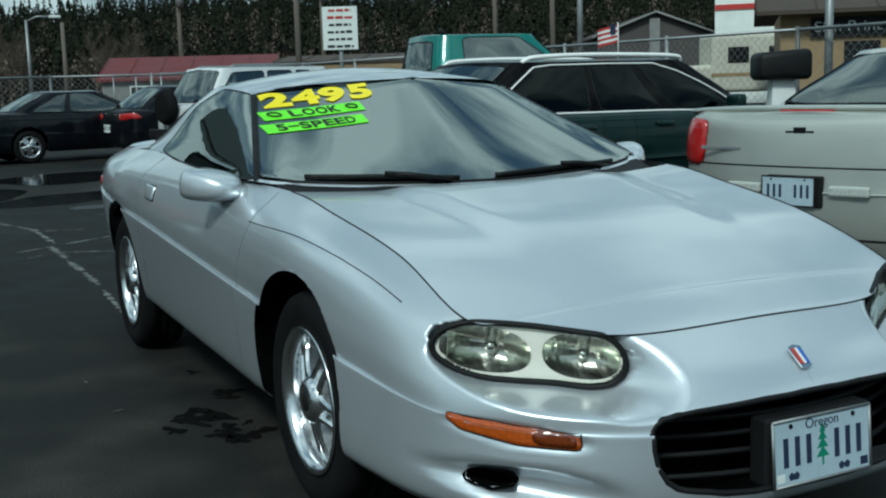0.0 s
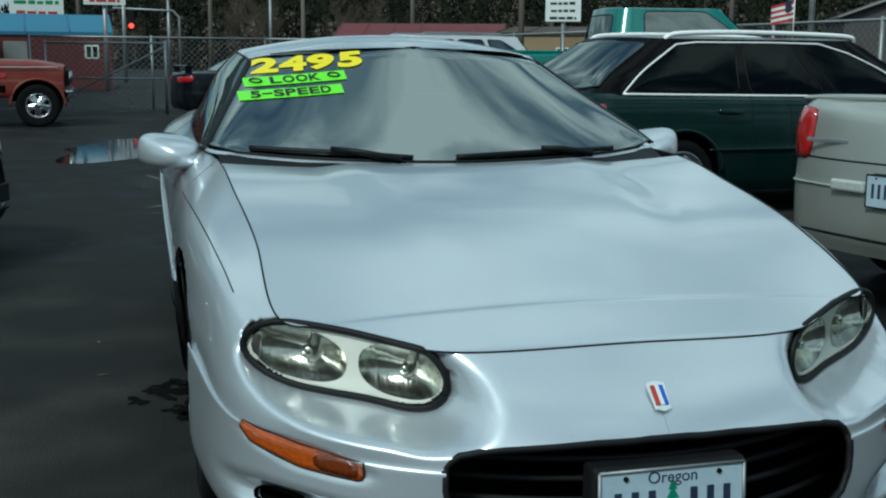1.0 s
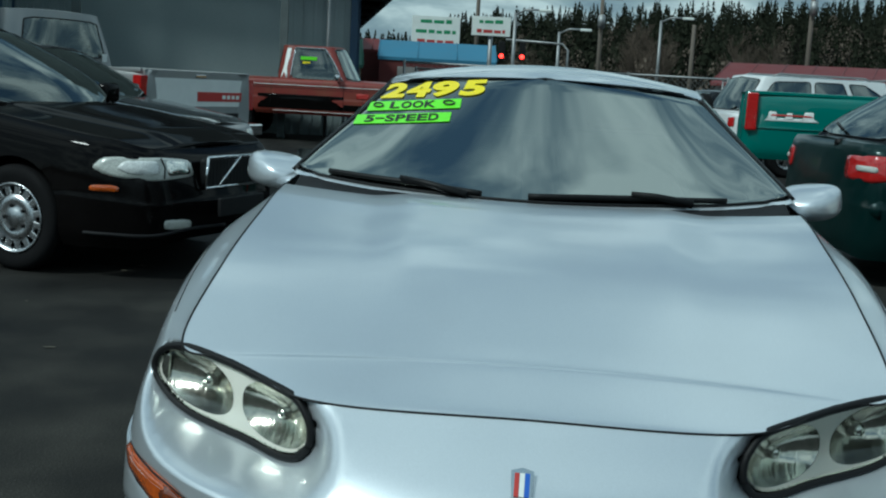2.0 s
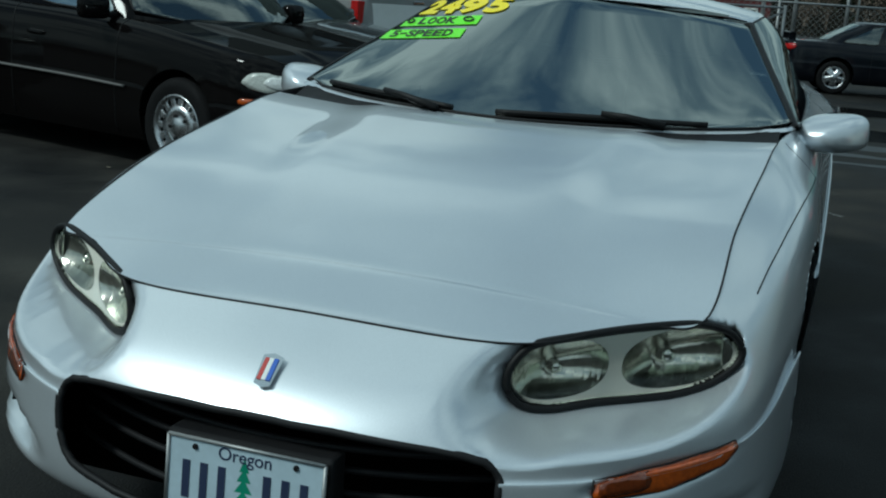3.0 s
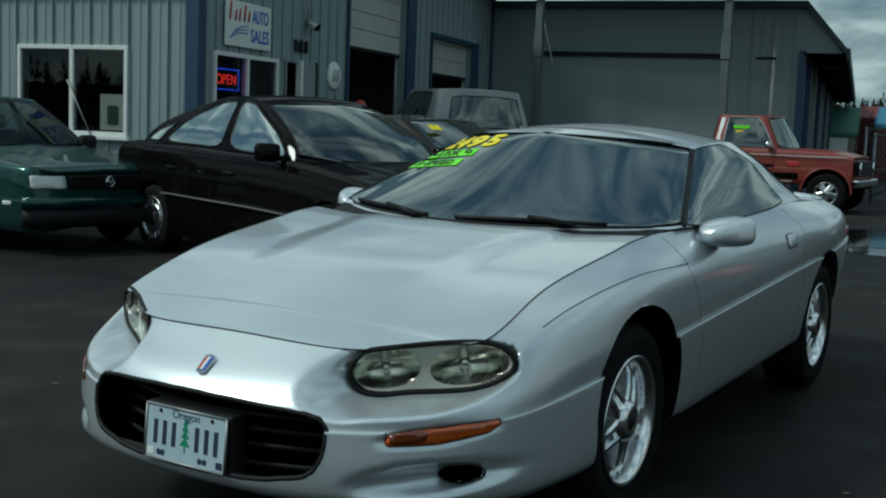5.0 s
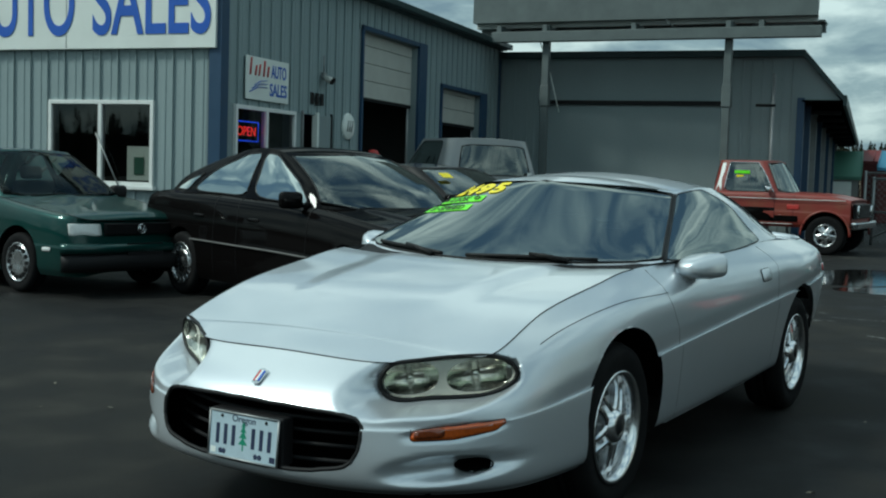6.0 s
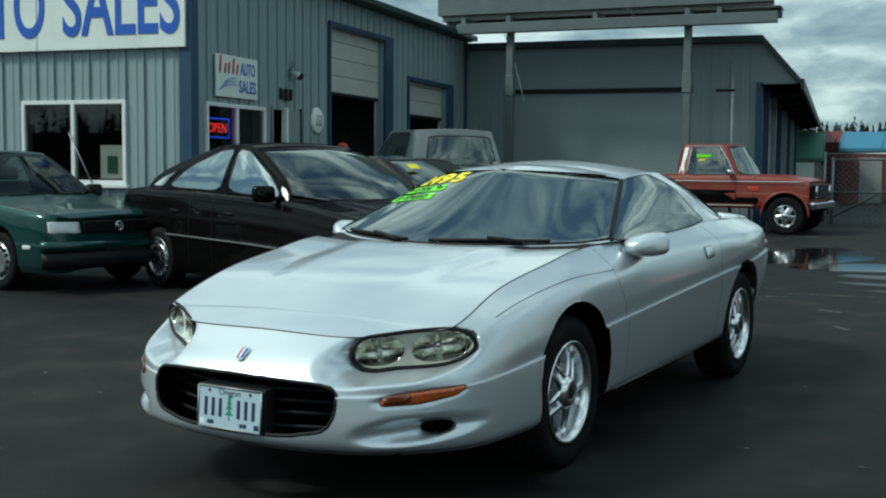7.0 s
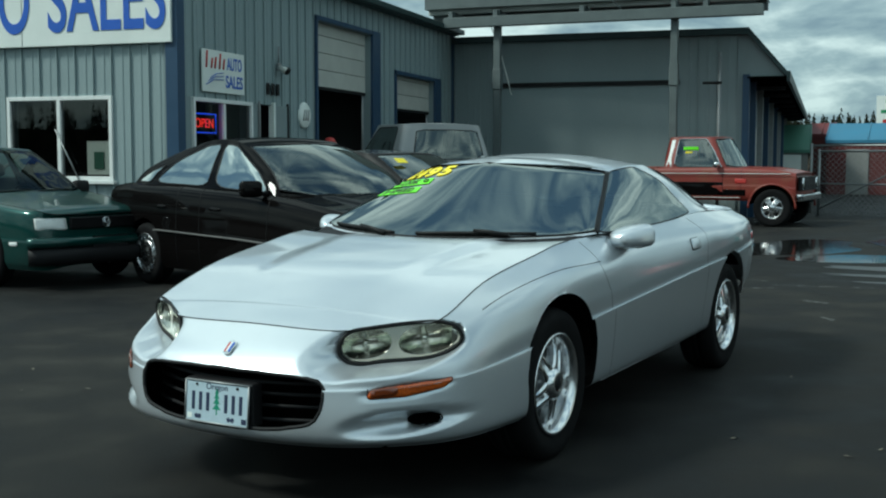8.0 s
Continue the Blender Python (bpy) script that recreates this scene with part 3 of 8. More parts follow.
        lathe("hub_cap", [(0.0, face + 0.036), (0.016, face + 0.035), (0.028, face + 0.032), (0.031, face + 0.026)], PLASTIC, rim, seg=24)
    else:
        wd = rim_r * (0.40 if spokes == 5 else 0.27)
        for k in range(spokes):
            V, F = [], []
            for rr, ww, dd, hh in ((0.04, wd * 0.8, 0.02, 0.05), (rim_r * 0.35, wd * 0.62, 0.02, 0.05), (rim_r * 0.7, wd * 0.72, 0.006, 0.04), (rim_r * 0.92, wd * 0.95, -0.006, 0.03), (rim_r - 0.002, wd * 1.15, -0.012, 0.03)):
                for off, up in ((-0.5, -hh), (-0.5, -0.012), (-0.3, 0.0), (-0.06, 0.0), (0.0, -0.012), (0.06, 0.0), (0.3, 0.0), (0.5, -0.012), (0.5, -hh)):
                    V.append((rr, face + dd + up, off * ww * 2))
            for i in range(4):
                for j in range(8):
                    F.append((i * 9 + j, i * 9 + j + 1, (i + 1) * 9 + j + 1, (i + 1) * 9 + j))
            hang("spoke", link_mesh("spoke", V, F, rim_mat, False, recalc=True), rim, m=pose(0, 0, 0, 0, 360 * k / spokes + 18, 0))
        lathe("hub_cap", [(0.0, face + 0.038), (0.03, face + 0.037), (0.05, face + 0.032), (0.066, face + 0.016), (0.072, face - 0.015)], rim_mat if style != "slot" else CHROME, rim, seg=24)
        for k in range(5):
            a = 2 * math.pi * (k + 0.5) / 5
            lathe("wheel_nut", [(0.0, face + 0.022), (0.011, face + 0.02), (0.011, face - 0.02)], STEEL, rim, seg=8, m=pose(0.084 * math.cos(a), 0, 0.084 * math.sin(a)))
    return hub


def corners(cells):
    """The grid points that touch marked cells."""
    out = np.zeros((cells.shape[0] + 1, cells.shape[1] + 1), bool)
    for a in (0, 1):
        for b in (0, 1):
            out[a:a + cells.shape[0], b:b + cells.shape[1]] |= cells
    return out


def draw_edge(SS, VV, gone, poly, mid=0.0):
    """Draws the ragged edge of an opening onto its outline."""
    edge = corners(gone) & corners(~gone)
    P = np.array(poly, float)
    Q = np.concatenate([P + (np.roll(P, -1, 0) - P) * t for t in np.linspace(0, 1, 12, endpoint=False)])
    for i, j in zip(*np.nonzero(edge)):
        d = (Q[:, 0] - SS[i, j]) ** 2 + (Q[:, 1] - VV[i, j]) ** 2
        k = d.argmin()
        if abs(SS[i, j] - mid) > 0.001:
            SS[i, j] = max(Q[k, 0], 0.0)
        VV[i, j] = Q[k, 1]


def yz(skin, pts, lo=0.0, hi=4.0):
    """The s, v of places on the nose (or tail) that lie at given y, z."""
    S, V = np.meshgrid(np.linspace(lo, hi, 241), np.linspace(0, skin.nv - 1, 241), indexing="ij")
    G = skin.at(S, V)
    out = []
    for y, z in pts:
        d = (G[..., 1] - y) ** 2 + (G[..., 2] - z) ** 2
        k = np.unravel_index(d.argmin(), d.shape)
        out.append((S[k], V[k]))
    return out


def xz(skin, pts, lo=3.5, hi=11.5):
    """The s, v of places on the flank that lie at given x, z."""
    S, V = np.meshgrid(np.linspace(lo, hi, 281), np.linspace(0, skin.nv - 1, 241), indexing="ij")
    G = skin.at(S, V)
    out = []
    for x, z in pts:
        d = (G[..., 0] - x) ** 2 + (G[..., 2] - z) ** 2
        k = np.unravel_index(d.argmin(), d.shape)
        out.append((S[k], V[k]))
    return out


def body_panels(car, skin, panels, arches, mat, per=9, rows=30, vmax=None, holes=(), dents=(), sink=None):
    """The outer skin in separate panels, cut by wheel arches and by openings; each panel is one mesh for both sides."""
    ns, nv = skin.ns - 1, skin.nv - 1
    S = np.linspace(0, ns, ns * per + 1)
    V = np.linspace(0, nv, rows + 1)
    SS, VV = np.meshgrid(S, V, indexing="ij")
    keep = np.ones((len(S) - 1, len(V) - 1), bool)
    cs, cv = 0.5 * (SS[:-1, :-1] + SS[1:, 1:]), 0.5 * (VV[:-1, :-1] + VV[1:, 1:])
    for poly in holes:
        gone = in_poly(cs, cv, poly)
        keep &= ~gone
        draw_edge(SS, VV, gone, poly)
    P = skin.at(SS, VV)
    if dents:
        depth = sum(d(P) for d in dents)
        P = P - skin.normal(SS, VV) * depth[..., None]
    if sink:
        P[..., 0] -= sink(P)
    P, keep = snap_arch(P, keep, arches)
    for name, s0, s1, pmat, label in panels:
        k = keep & (cs >= s0) & (cs < s1)
        if not k.any():
            continue
        if "bumper" in name:
            Vx, F = drop_loose(*both_sides(P, k))
            hang(name, link_mesh(name, Vx, F, pmat or mat, True, merge=1e-4), car, label)
            continue
        for side in (1, -1):
            Vx, F = drop_loose(*both_sides(P, k, False))
            hang(name, link_mesh(name, Vx * (1, side, 1), F if side > 0 else [f[::-1] for f in F], pmat or mat, True, merge=1e-4), car, label)
    return P


def lid(car, name, skin, s0, s1, crown, mat, label="", n=44, v=None, ridge=None, lift=0.0, sweep=0.0):
    """The top surface (hood or deck) that spans from the top line of one side to that of the other."""
    v = skin.nv - 1 if v is None else v
    S = np.linspace(s0, s1, max(8, int((s1 - s0) * 9)))
    E = skin.at(S, np.full_like(S, v))
    W = np.linspace(1, 0, n)
    P = np.repeat(E[:, None], n, 1)
    P[..., 1] *= W[None]
    bow = crown(E[:, 0]) if callable(crown) else np.full(len(S), crown)
    P[..., 2] += bow[:, None] * (1 - W[None] ** 2) + lift
    if sweep:
        near = np.clip((S - (s1 - 2.2)) / 2.2, 0, 1) ** 1.5
        P[..., 0] += sweep * near[:, None] * (1 - W[None] ** 2)
    if ridge is not None:
        P[..., 2] += ridge(P[..., 0], P[..., 1])
    Vx, F = both_sides(P, np.ones((len(S) - 1, n - 1), bool))
    return hang(name, link_mesh(name, Vx, F, mat, True, merge=1e-4, recalc=True), car, label)


def cabin_shell(car, skin, windows, mat, glass, roof_crown=0.03, per=12, rows=24, gasket=0.007, trim_mat=None, frame_mat=None, side_glass=None):
    """Pillars and roof edge with real window openings, a pane and a seal in each, and the roof over them."""
    ns, nv = skin.ns - 1, skin.nv - 1
    S, V = np.linspace(0, ns, ns * per + 1), np.linspace(0, nv, rows + 1)
    SS, VV = np.meshgrid(S, V, indexing="ij")
    cs, cv = 0.5 * (SS[:-1, :-1] + SS[1:, 1:]), 0.5 * (VV[:-1, :-1] + VV[1:, 1:])
    keep = np.ones(cs.shape, bool)
    for kind, poly in windows:
        gone = in_poly(cs, cv, poly)
        keep &= ~gone
        if kind in ("windshield", "rear_window"):
            mid_s = 0.0 if kind == "windshield" else float(ns)
            rim = np.array([p for p in poly if abs(p[0] - mid_s) > 0.01 or True])
            draw_edge(SS, VV, gone, [p for p in rim] + [p for p in rim[::-1]], mid_s)
        else:
            draw_edge(SS, VV, gone, poly)
    P = skin.at(SS, VV)
    Vx, F = drop_loose(*both_sides(P, keep))
    hang("window_frame", link_mesh("window_frame", Vx, F, frame_mat or mat, True, merge=1e-4), car)
    E = skin.at(S, np.full_like(S, nv))
    W = np.linspace(1, 0, 14)
    R = np.repeat(E[:, None], 14, 1)
    R[..., 1] *= W[None]
    R[..., 2] += roof_crown * (1 - W[None] ** 2) * (np.abs(E[:, 1]) / np.abs(E[:, 1]).max())[:, None] ** 1.5
    Vx, F = both_sides(R, np.ones((len(S) - 1, 13), bool))
    hang("roof", link_mesh("roof", Vx, F, mat, True, merge=1e-4, recalc=True), car)
    for kind, poly in windows:
        if kind in ("windshield", "rear_window"):
            end = 0 if kind == "windshield" else ns
            full_pane(kind, skin, poly, glass, car, end, gasket, trim_mat or TRIM)
        else:
            for side in (1, -1):
                w = patch(kind, skin, poly, side_glass or glass, car, 0.003, 0.0, 0.0, side=side)
                seam("window_seal", skin, poly, gasket, trim_mat or TRIM, w, side=side, closed=True, fine=2)


def full_pane(name, skin, poly, mat, parent, end, gasket, trim_mat, lift=0.003):
    """A pane that crosses the middle: poly is its left half from the middle line, in s, v."""
    P = np.array(poly, float)
    lo = P[np.argsort(np.abs(P[:, 0] - end))]
    v0, v1 = P[:, 1].min(), P[:, 1].max()
    Vs = np.linspace(v0, v1, 16)
    rows = []
    for v in Vs:
        xs = []
        for (s0, a), (s1, b) in zip(P, np.roll(P, -1, 0)):
            if (a - v) * (b - v) <= 0 and abs(a - b) > 1e-9:
                xs.append(s0 + (s1 - s0) * (v - a) / (b - a))
        far = max(xs, key=lambda q: abs(q - end)) if xs else end
        rows.append(np.linspace(end, far, 22))
    SS, VV = np.array(rows), np.repeat(Vs[:, None], 22, 1)
    X = skin.at(SS, VV) + skin.normal(SS, VV) * lift
    Vx, F = both_sides(X, np.ones((15, 21), bool))
    ob = hang(name, link_mesh(name, Vx, F, mat, True, merge=1e-4, recalc=True), parent)
    loop = np.concatenate([X[0], X[1:, -1], X[-1, ::-1][1:]])
    ring = np.concatenate([loop, (loop * (1, -1, 1))[::-1][1:-1]])
    tube("window_seal", ring, gasket, trim_mat, ob, "", 6, True)
    return ob


def interior(car, x0, x1, half, floor, seat_rows, dash, colour, wheel_side=1):
    """Floor tub, seats, dashboard and steering wheel behind the glass."""
    box_part("cabin_tub", (x1, x0, -half, half, floor - 0.1, floor + 0.02), colour, car)
    for k, row in enumerate(seat_rows):
        for sy in (-1, 1):
            bm = bmesh.new()
            box(bm, row - 0.28, row + 0.25, sy * half * 0.48 - 0.25, sy * half * 0.48 + 0.25, floor + 0.02, floor + 0.28, bevel=0.05)
            part("seat_base", bm, colour, car)
            bm = bmesh.new()
            box(bm, -0.07, 0.07, -0.24, 0.24, 0.0, 0.56 if k == 0 else 0.46, bevel=0.05)
            if k == 0:
                box(bm, -0.045, 0.045, -0.13, 0.13, 0.58, 0.73, bevel=0.035)
            part("seat_back", bm, colour, car, m=pose(row - 0.26, sy * half * 0.48, floor + 0.22, 0, -16, 0))
    bm = bmesh.new()
    box(bm, dash[0] - 0.32, dash[0], -half, half, dash[1] - 0.26, dash[1], bevel=0.05)
    part("dashboard", bm, PLASTIC, car)
    ring = [(0.0, 0.18 * math.cos(a), 0.18 * math.sin(a)) for a in np.linspace(0, 2 * math.pi, 24, endpoint=False)]
    tube("steering_wheel", ring, 0.014, PLASTIC, car, "", 8, True, m=pose(dash[0] - 0.42, wheel_side * half * 0.48, dash[1] - 0.02, 0, -25, 0))

# ---- the silver coupe ----
def silver_coupe():
    car = thing("sports_coupe", pose(0, 0, 0), "silver metallic two-door sports coupe with price stickers, parked on asphalt", "car")
    bottom = [(2.41, 0, .232), (2.375, .35, .234), (2.27, .60, .24), (2.06, .79, .245), (1.72, .85, .245), (1.28, .85, .245), (.87, .838, .252), (.3, .828, .260), (-.4, .818, .270), (-.9, .81, .282), (-1.28, .82, .30), (-1.75, .79, .45), (-2.10, .69, .47), (-2.33, .43, .47), (-2.40, 0, .46)]
    lower = [(2.488, 0, .285), (2.455, .35, .287), (2.335, .62, .29), (2.10, .815, .295), (1.72, .885, .30), (1.28, .893, .305), (.87, .882, .31), (.3, .874, .32), (-.4, .866, .33), (-.9, .86, .338), (-1.28, .868, .35), (-1.75, .835, .49), (-2.15, .73, .51), (-2.40, .44, .51), (-2.47, 0, .50)]
    crease = [(2.494, 0, .445), (2.455, .35, .445), (2.325, .62, .455), (2.085, .815, .475), (1.70, .883, .512), (1.28, .908, .552), (.87, .908, .577), (.3, .910, .612), (-.4, .908, .651), (-.9, .902, .675), (-1.28, .897, .692), (-1.75, .868, .73), (-2.18, .75, .735), (-2.42, .44, .735), (-2.49, 0, .735)]
    over = [(x - (.008 if x > 1.9 else 0), y - (.011 if x < 2.0 else .004), z + .016) for x, y, z in crease]
    upper = [(2.468, 0, .515), (2.428, .35, .517), (2.30, .62, .53), (2.065, .80, .55), (1.70, .868, .622), (1.28, .897, .678), (.87, .898, .690), (.3, .896, .722), (-.4, .893, .750), (-.9, .892, .770), (-1.28, .902, .795), (-1.75, .86, .80), (-2.16, .745, .80), (-2.40, .44, .80), (-2.47, 0, .80)]
    shoulder = [(2.405, 0, .578), (2.355, .38, .588), (2.22, .62, .612), (2.035, .768, .638), (1.70, .830, .738), (1.28, .862, .806), (.87, .868, .822), (.3, .862, .85), (-.4, .858, .866), (-.9, .865, .88), (-1.28, .868, .89), (-1.75, .825, .895), (-2.12, .72, .895), (-2.36, .44, .895), (-2.42, 0, .895)]
    top = [(2.285, 0, .660), (2.252, .40, .655), (2.114, .588, .684), (2.040, .715, .696), (1.70, .727, .811), (1.28, .744, .886), (.955, .756, .929), (.3, .792, .942), (-.4, .78, .962), (-.8, .755, .980), (-1.28, .745, .978), (-1.75, .71, .962), (-2.06, .63, .962), (-2.28, .40, .965), (-2.34, 0, .965)]
    skin = Skin([bottom, lower, crease, over, upper, shoulder, top])
    arches = [(1.2835, .345, .383, .5), (-1.245, .345, .392, .5)]
    # front openings: the wide air intake and the two small ducts under the corners
    rim = [(0, .512), (.15, .510), (.30, .505), (.40, .495), (.435, .475), (.445, .44), (.435, .38), (.41, .345), (.35, .322), (.2, .303), (0, .296)]
    mouth = yz(skin, cubic(rim, np.linspace(0, 10, 41)), 0, 2.2)
    mouth = [(-.12, mouth[0][1])] + mouth + [(-.12, mouth[-1][1])]
    duct = yz(skin, [(.757 + .041 * math.cos(a), .348 + .024 * math.sin(a)) for a in np.linspace(0, 2 * math.pi, 20, endpoint=False)], 1.8, 3.6)
    holes = [mouth, duct]

    def smooth_bowl(e_):
        k = np.clip(1 - e_, 0, 1)
        return k * k * (3 - 2 * k)

    def lamp_recess(P):
        """Sinks the nose round each lamp back to the lamp's own face, with a soft bank inward and below."""
        y, z = np.abs(P[..., 1]), P[..., 2]
        ring = round_poly(LAMP_OUTLINE, 5, .42)
        seat = np.full(y.shape, 9.0)
        for (y0, z0), (y1, z1) in zip(ring, np.roll(ring, -1, 0)):
            k = np.clip(((y - y0) * (y1 - y0) + (z - z0) * (z1 - z0)) / ((y1 - y0) ** 2 + (z1 - z0) ** 2 + 1e-12), 0, 1)
            dy, dz = y - y0 - k * (y1 - y0), z - z0 - k * (z1 - z0)
            # the bank is wide toward the middle of the nose and narrow below and outside
            dy = np.where(dy < 0, dy * .72, dy * 2.2)
            seat = np.minimum(seat, np.hypot(dy, dz * 1.25))
        seat = np.where(in_poly(y, z, ring), 0, seat)
        w = smooth_bowl(seat / .058) * (P[..., 0] > 1.85)
        c = ring.mean(0)
        deep = np.where(in_poly(y, z, c + (ring - c) * 1.0), .085, .012)
        return w * np.clip(P[..., 0] - (lamp_face(y) - deep), 0, .3)

    def duct_scoop(P):
        y, z = np.abs(P[..., 1]), P[..., 2]
        e_ = ((y - .665) / .20) ** 2 + ((z - .335 - .12 * (y - .665)) / .055) ** 2
        return .050 * smooth_bowl(e_) * np.clip((y - .42) / .25, 0, 1) * (P[..., 0] > 1.85)

    def signal_slot(P):
        y, z = np.abs(P[..., 1]), P[..., 2]
        e_ = ((y - .69) / .135) ** 2 + ((z - .461 - .14 * (y - .69)) / .028) ** 2
        return .007 * np.clip(smooth_bowl(e_) * 2, 0, 1) * (P[..., 0] > 1.85)
    body_panels(car, skin, [("front_bumper", 0, 3.92, None, ""), ("front_fender", 3.92, 6.3, None, ""), ("door", 6.3, 8.55, None, ""), ("quarter_panel", 8.55, 11.7, None, ""), ("rear_bumper", 11.7, 14, None, "")], arches, SILVER, per=20, rows=84, holes=holes, dents=[duct_scoop, signal_slot], sink=lamp_recess)

    bow_x = np.linspace(.6, 2.6, 201)
    bow_z = np.interp(bow_x, [.9, 1.1, 1.28, 1.5, 1.7, 1.9, 2.04, 2.114, 2.25, 2.3], [-.022, -.016, -.004, .006, .014, .026, .033, .024, .006, .0])
    blur = np.hanning(15) / np.hanning(15).sum()
    bow_z = np.convolve(np.pad(bow_z, 7, mode="edge"), blur, mode="valid")

    def hood_crown(x):
        return np.interp(x, bow_x, bow_z)

    def hood_ridge(x, y):
        # a raised middle between two soft creases that draw together toward the nose
        half = .335 + .10 * np.clip((1.9 - x) / 1.0, 0, 1)
        fade = np.clip((2.10 - x) / .85, 0, 1)
        fade = fade * fade * (3 - 2 * fade)
        t = np.clip((half + .075 - np.abs(y)) / .15, 0, 1)
        return fade * .017 * t * t * (3 - 2 * t)
    lid(car, "hood", skin, 0, 6.0, hood_crown, SILVER, ridge=hood_ridge, sweep=.105)
    lid(car, "rear_deck", skin, 9.2, 14, lambda x: np.interp(x, [-2.4, -1.9, -1.2], [.01, .02, .05]), SILVER)
    # rear spoiler
    sp = [(-2.02, -.62, .940), (-2.12, -.56, .958), (-2.22, -.3, .972), (-2.25, 0, .978), (-2.22, .3, .972), (-2.12, .56, .958), (-2.02, .62, .940)]
    tube("spoiler", cubic(sp, np.linspace(0, 6, 37)), .045, SILVER, car, "", 12, flat=.45)
    # panel gaps
    nv = 6
    seam("hood_gap", skin, [(s, nv) for s in np.linspace(0, 6, 25)], .0023, TRIM, car, lift=.0005, fine=3)
    seam("hood_gap", skin, [(s, nv) for s in np.linspace(0, 6, 25)], .0023, TRIM, car, lift=.0005, fine=3, side=-1)
    for side in (1, -1):
        seam("fender_crease", skin, [(3.6, 5.25), (4.4, 5.22), (5.4, 5.12), (6.1, 5.05)], .0018, PLASTIC, car, side=side, fine=6)
        seam("side_line", skin, [(s, 2.5) for s in np.linspace(6.02, 9.3, 30)], .003, SILVER, car, side=side, lift=.0, fine=2)
        seam("door_gap", skin, [(6.3, .3), (6.26, 2.5), (6.2, 3.9), (6.05, 4.9), (6.15, 5.9)], .0011, SEAM_GREY, car, side=side, fine=8)
        seam("door_gap", skin, [(8.6, .3), (8.62, 2.5), (8.64, 3.9), (8.7, 4.9), (8.66, 5.9)], .0011, SEAM_GREY, car, side=side, fine=8)
        seam("sill_strip", skin, [(s, .28) for s in np.linspace(6.2, 9.2, 26)], .0045, SILVER, car, side=side, lift=.001, fine=2)
        # amber signals in a shallow slot, with a bright lip under them
        amber = round_poly(yz(skin, [(.59, .430), (.588, .466), (.66, .477), (.74, .488), (.802, .496), (.806, .482), (.79, .462), (.70, .440)], 1.5, 3.8), 3, .10)
        lens = patch("turn_signal", skin, amber, AMBER, car, .002, .0, .02, "amber plastic turn signal lens", side=side)
        seam("lens_edge", skin, amber, .0022, TRIM, lens, side=side, closed=True, fine=2, lift=.0)
        inner = round_poly(yz(skin, [(.60, .437), (.599, .461), (.672, .472), (.678, .444)], 1.5, 3.8), 3, .2)
        patch("lens_insert", skin, inner, AMBER_DARK, lens, .0035, .0, .006, side=side, n=4)
        headlamp(car, skin, side)
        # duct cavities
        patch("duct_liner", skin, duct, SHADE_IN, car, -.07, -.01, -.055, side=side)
        # door handles: a recess and a flap
        dh = round_poly(xz(skin, [(-.475, .795), (-.475, .855), (-.61, .858), (-.61, .798)]), 3, .14)
        hd = patch("door_handle", skin, dh, SILVER, car, .007, .004, .012, side=side, n=5)
        seam("handle_recess", skin, dh, .0045, TRIM, hd, side=side, closed=True, fine=2)
        mirror_pod(car, side)
        marker = round_poly([(11.2, 3.6), (11.2, 4.2), (11.75, 4.25), (11.75, 3.6)], 3, .2)
        patch("side_marker", skin, marker, RED_LENS, car, .004, .002, .01, side=side, n=4)
        tail = round_poly([(12.2, 4.2), (12.2, 5.3), (13.4, 5.3), (13.4, 4.2)], 3, .15)
        patch("tail_lamp", skin, tail, RED_LENS, car, .006, .006, .014, side=side, n=5)
        for ax in (1.2835, -1.245):
            well_liner(car, ax, side * .862, .345, .378, side * .28, 8 if ax > 0 else 48)
            wheel(car, ax, side * .752, .332, .218, .225, 5, WHEEL_CHROME, style="split", turn=23 if ax > 0 else -17, label="chrome five-spoke alloy wheel")
    intake(car, skin, mouth)
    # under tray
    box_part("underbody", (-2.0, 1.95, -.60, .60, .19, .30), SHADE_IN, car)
    # emblem
    emblem = hang("nose_emblem", link_mesh("nose_emblem", *plate_shape([(-.030, -.020), (-.036, 0), (-.030, .020), (.030, .016), (.036, 0), (.030, -.016)], .004), CHROME, False), car, "small chrome shield emblem with coloured stripes")
    emblem.matrix_local = pose(2.412, 0, .580, 0, 40, 0)
    for dy, colm in ((-.009, SIGN_RED), (0, WHITE), (.009, SIGN_BLUE)):
        box_part("emblem_stripe", (-.024, .022, dy - .0042, dy + .0042, .0042, .0062), colm, emblem)
    coupe_cabin(car)
    number_plate(car, (2.490, 0, .380), -4, 90, PLATE_BLUE, True)
    return car, skin


def plate_shape(outline, thick):
    """A flat outline in x, y given a thickness upward."""
    n = len(outline)
    V = [(x, y, 0) for x, y in outline] + [(x, y, thick) for x, y in outline]
    F = [tuple(range(n))[::-1], tuple(range(n, 2 * n))] + [(i, (i + 1) % n, n + (i + 1) % n, n + i) for i in range(n)]
    return V, F


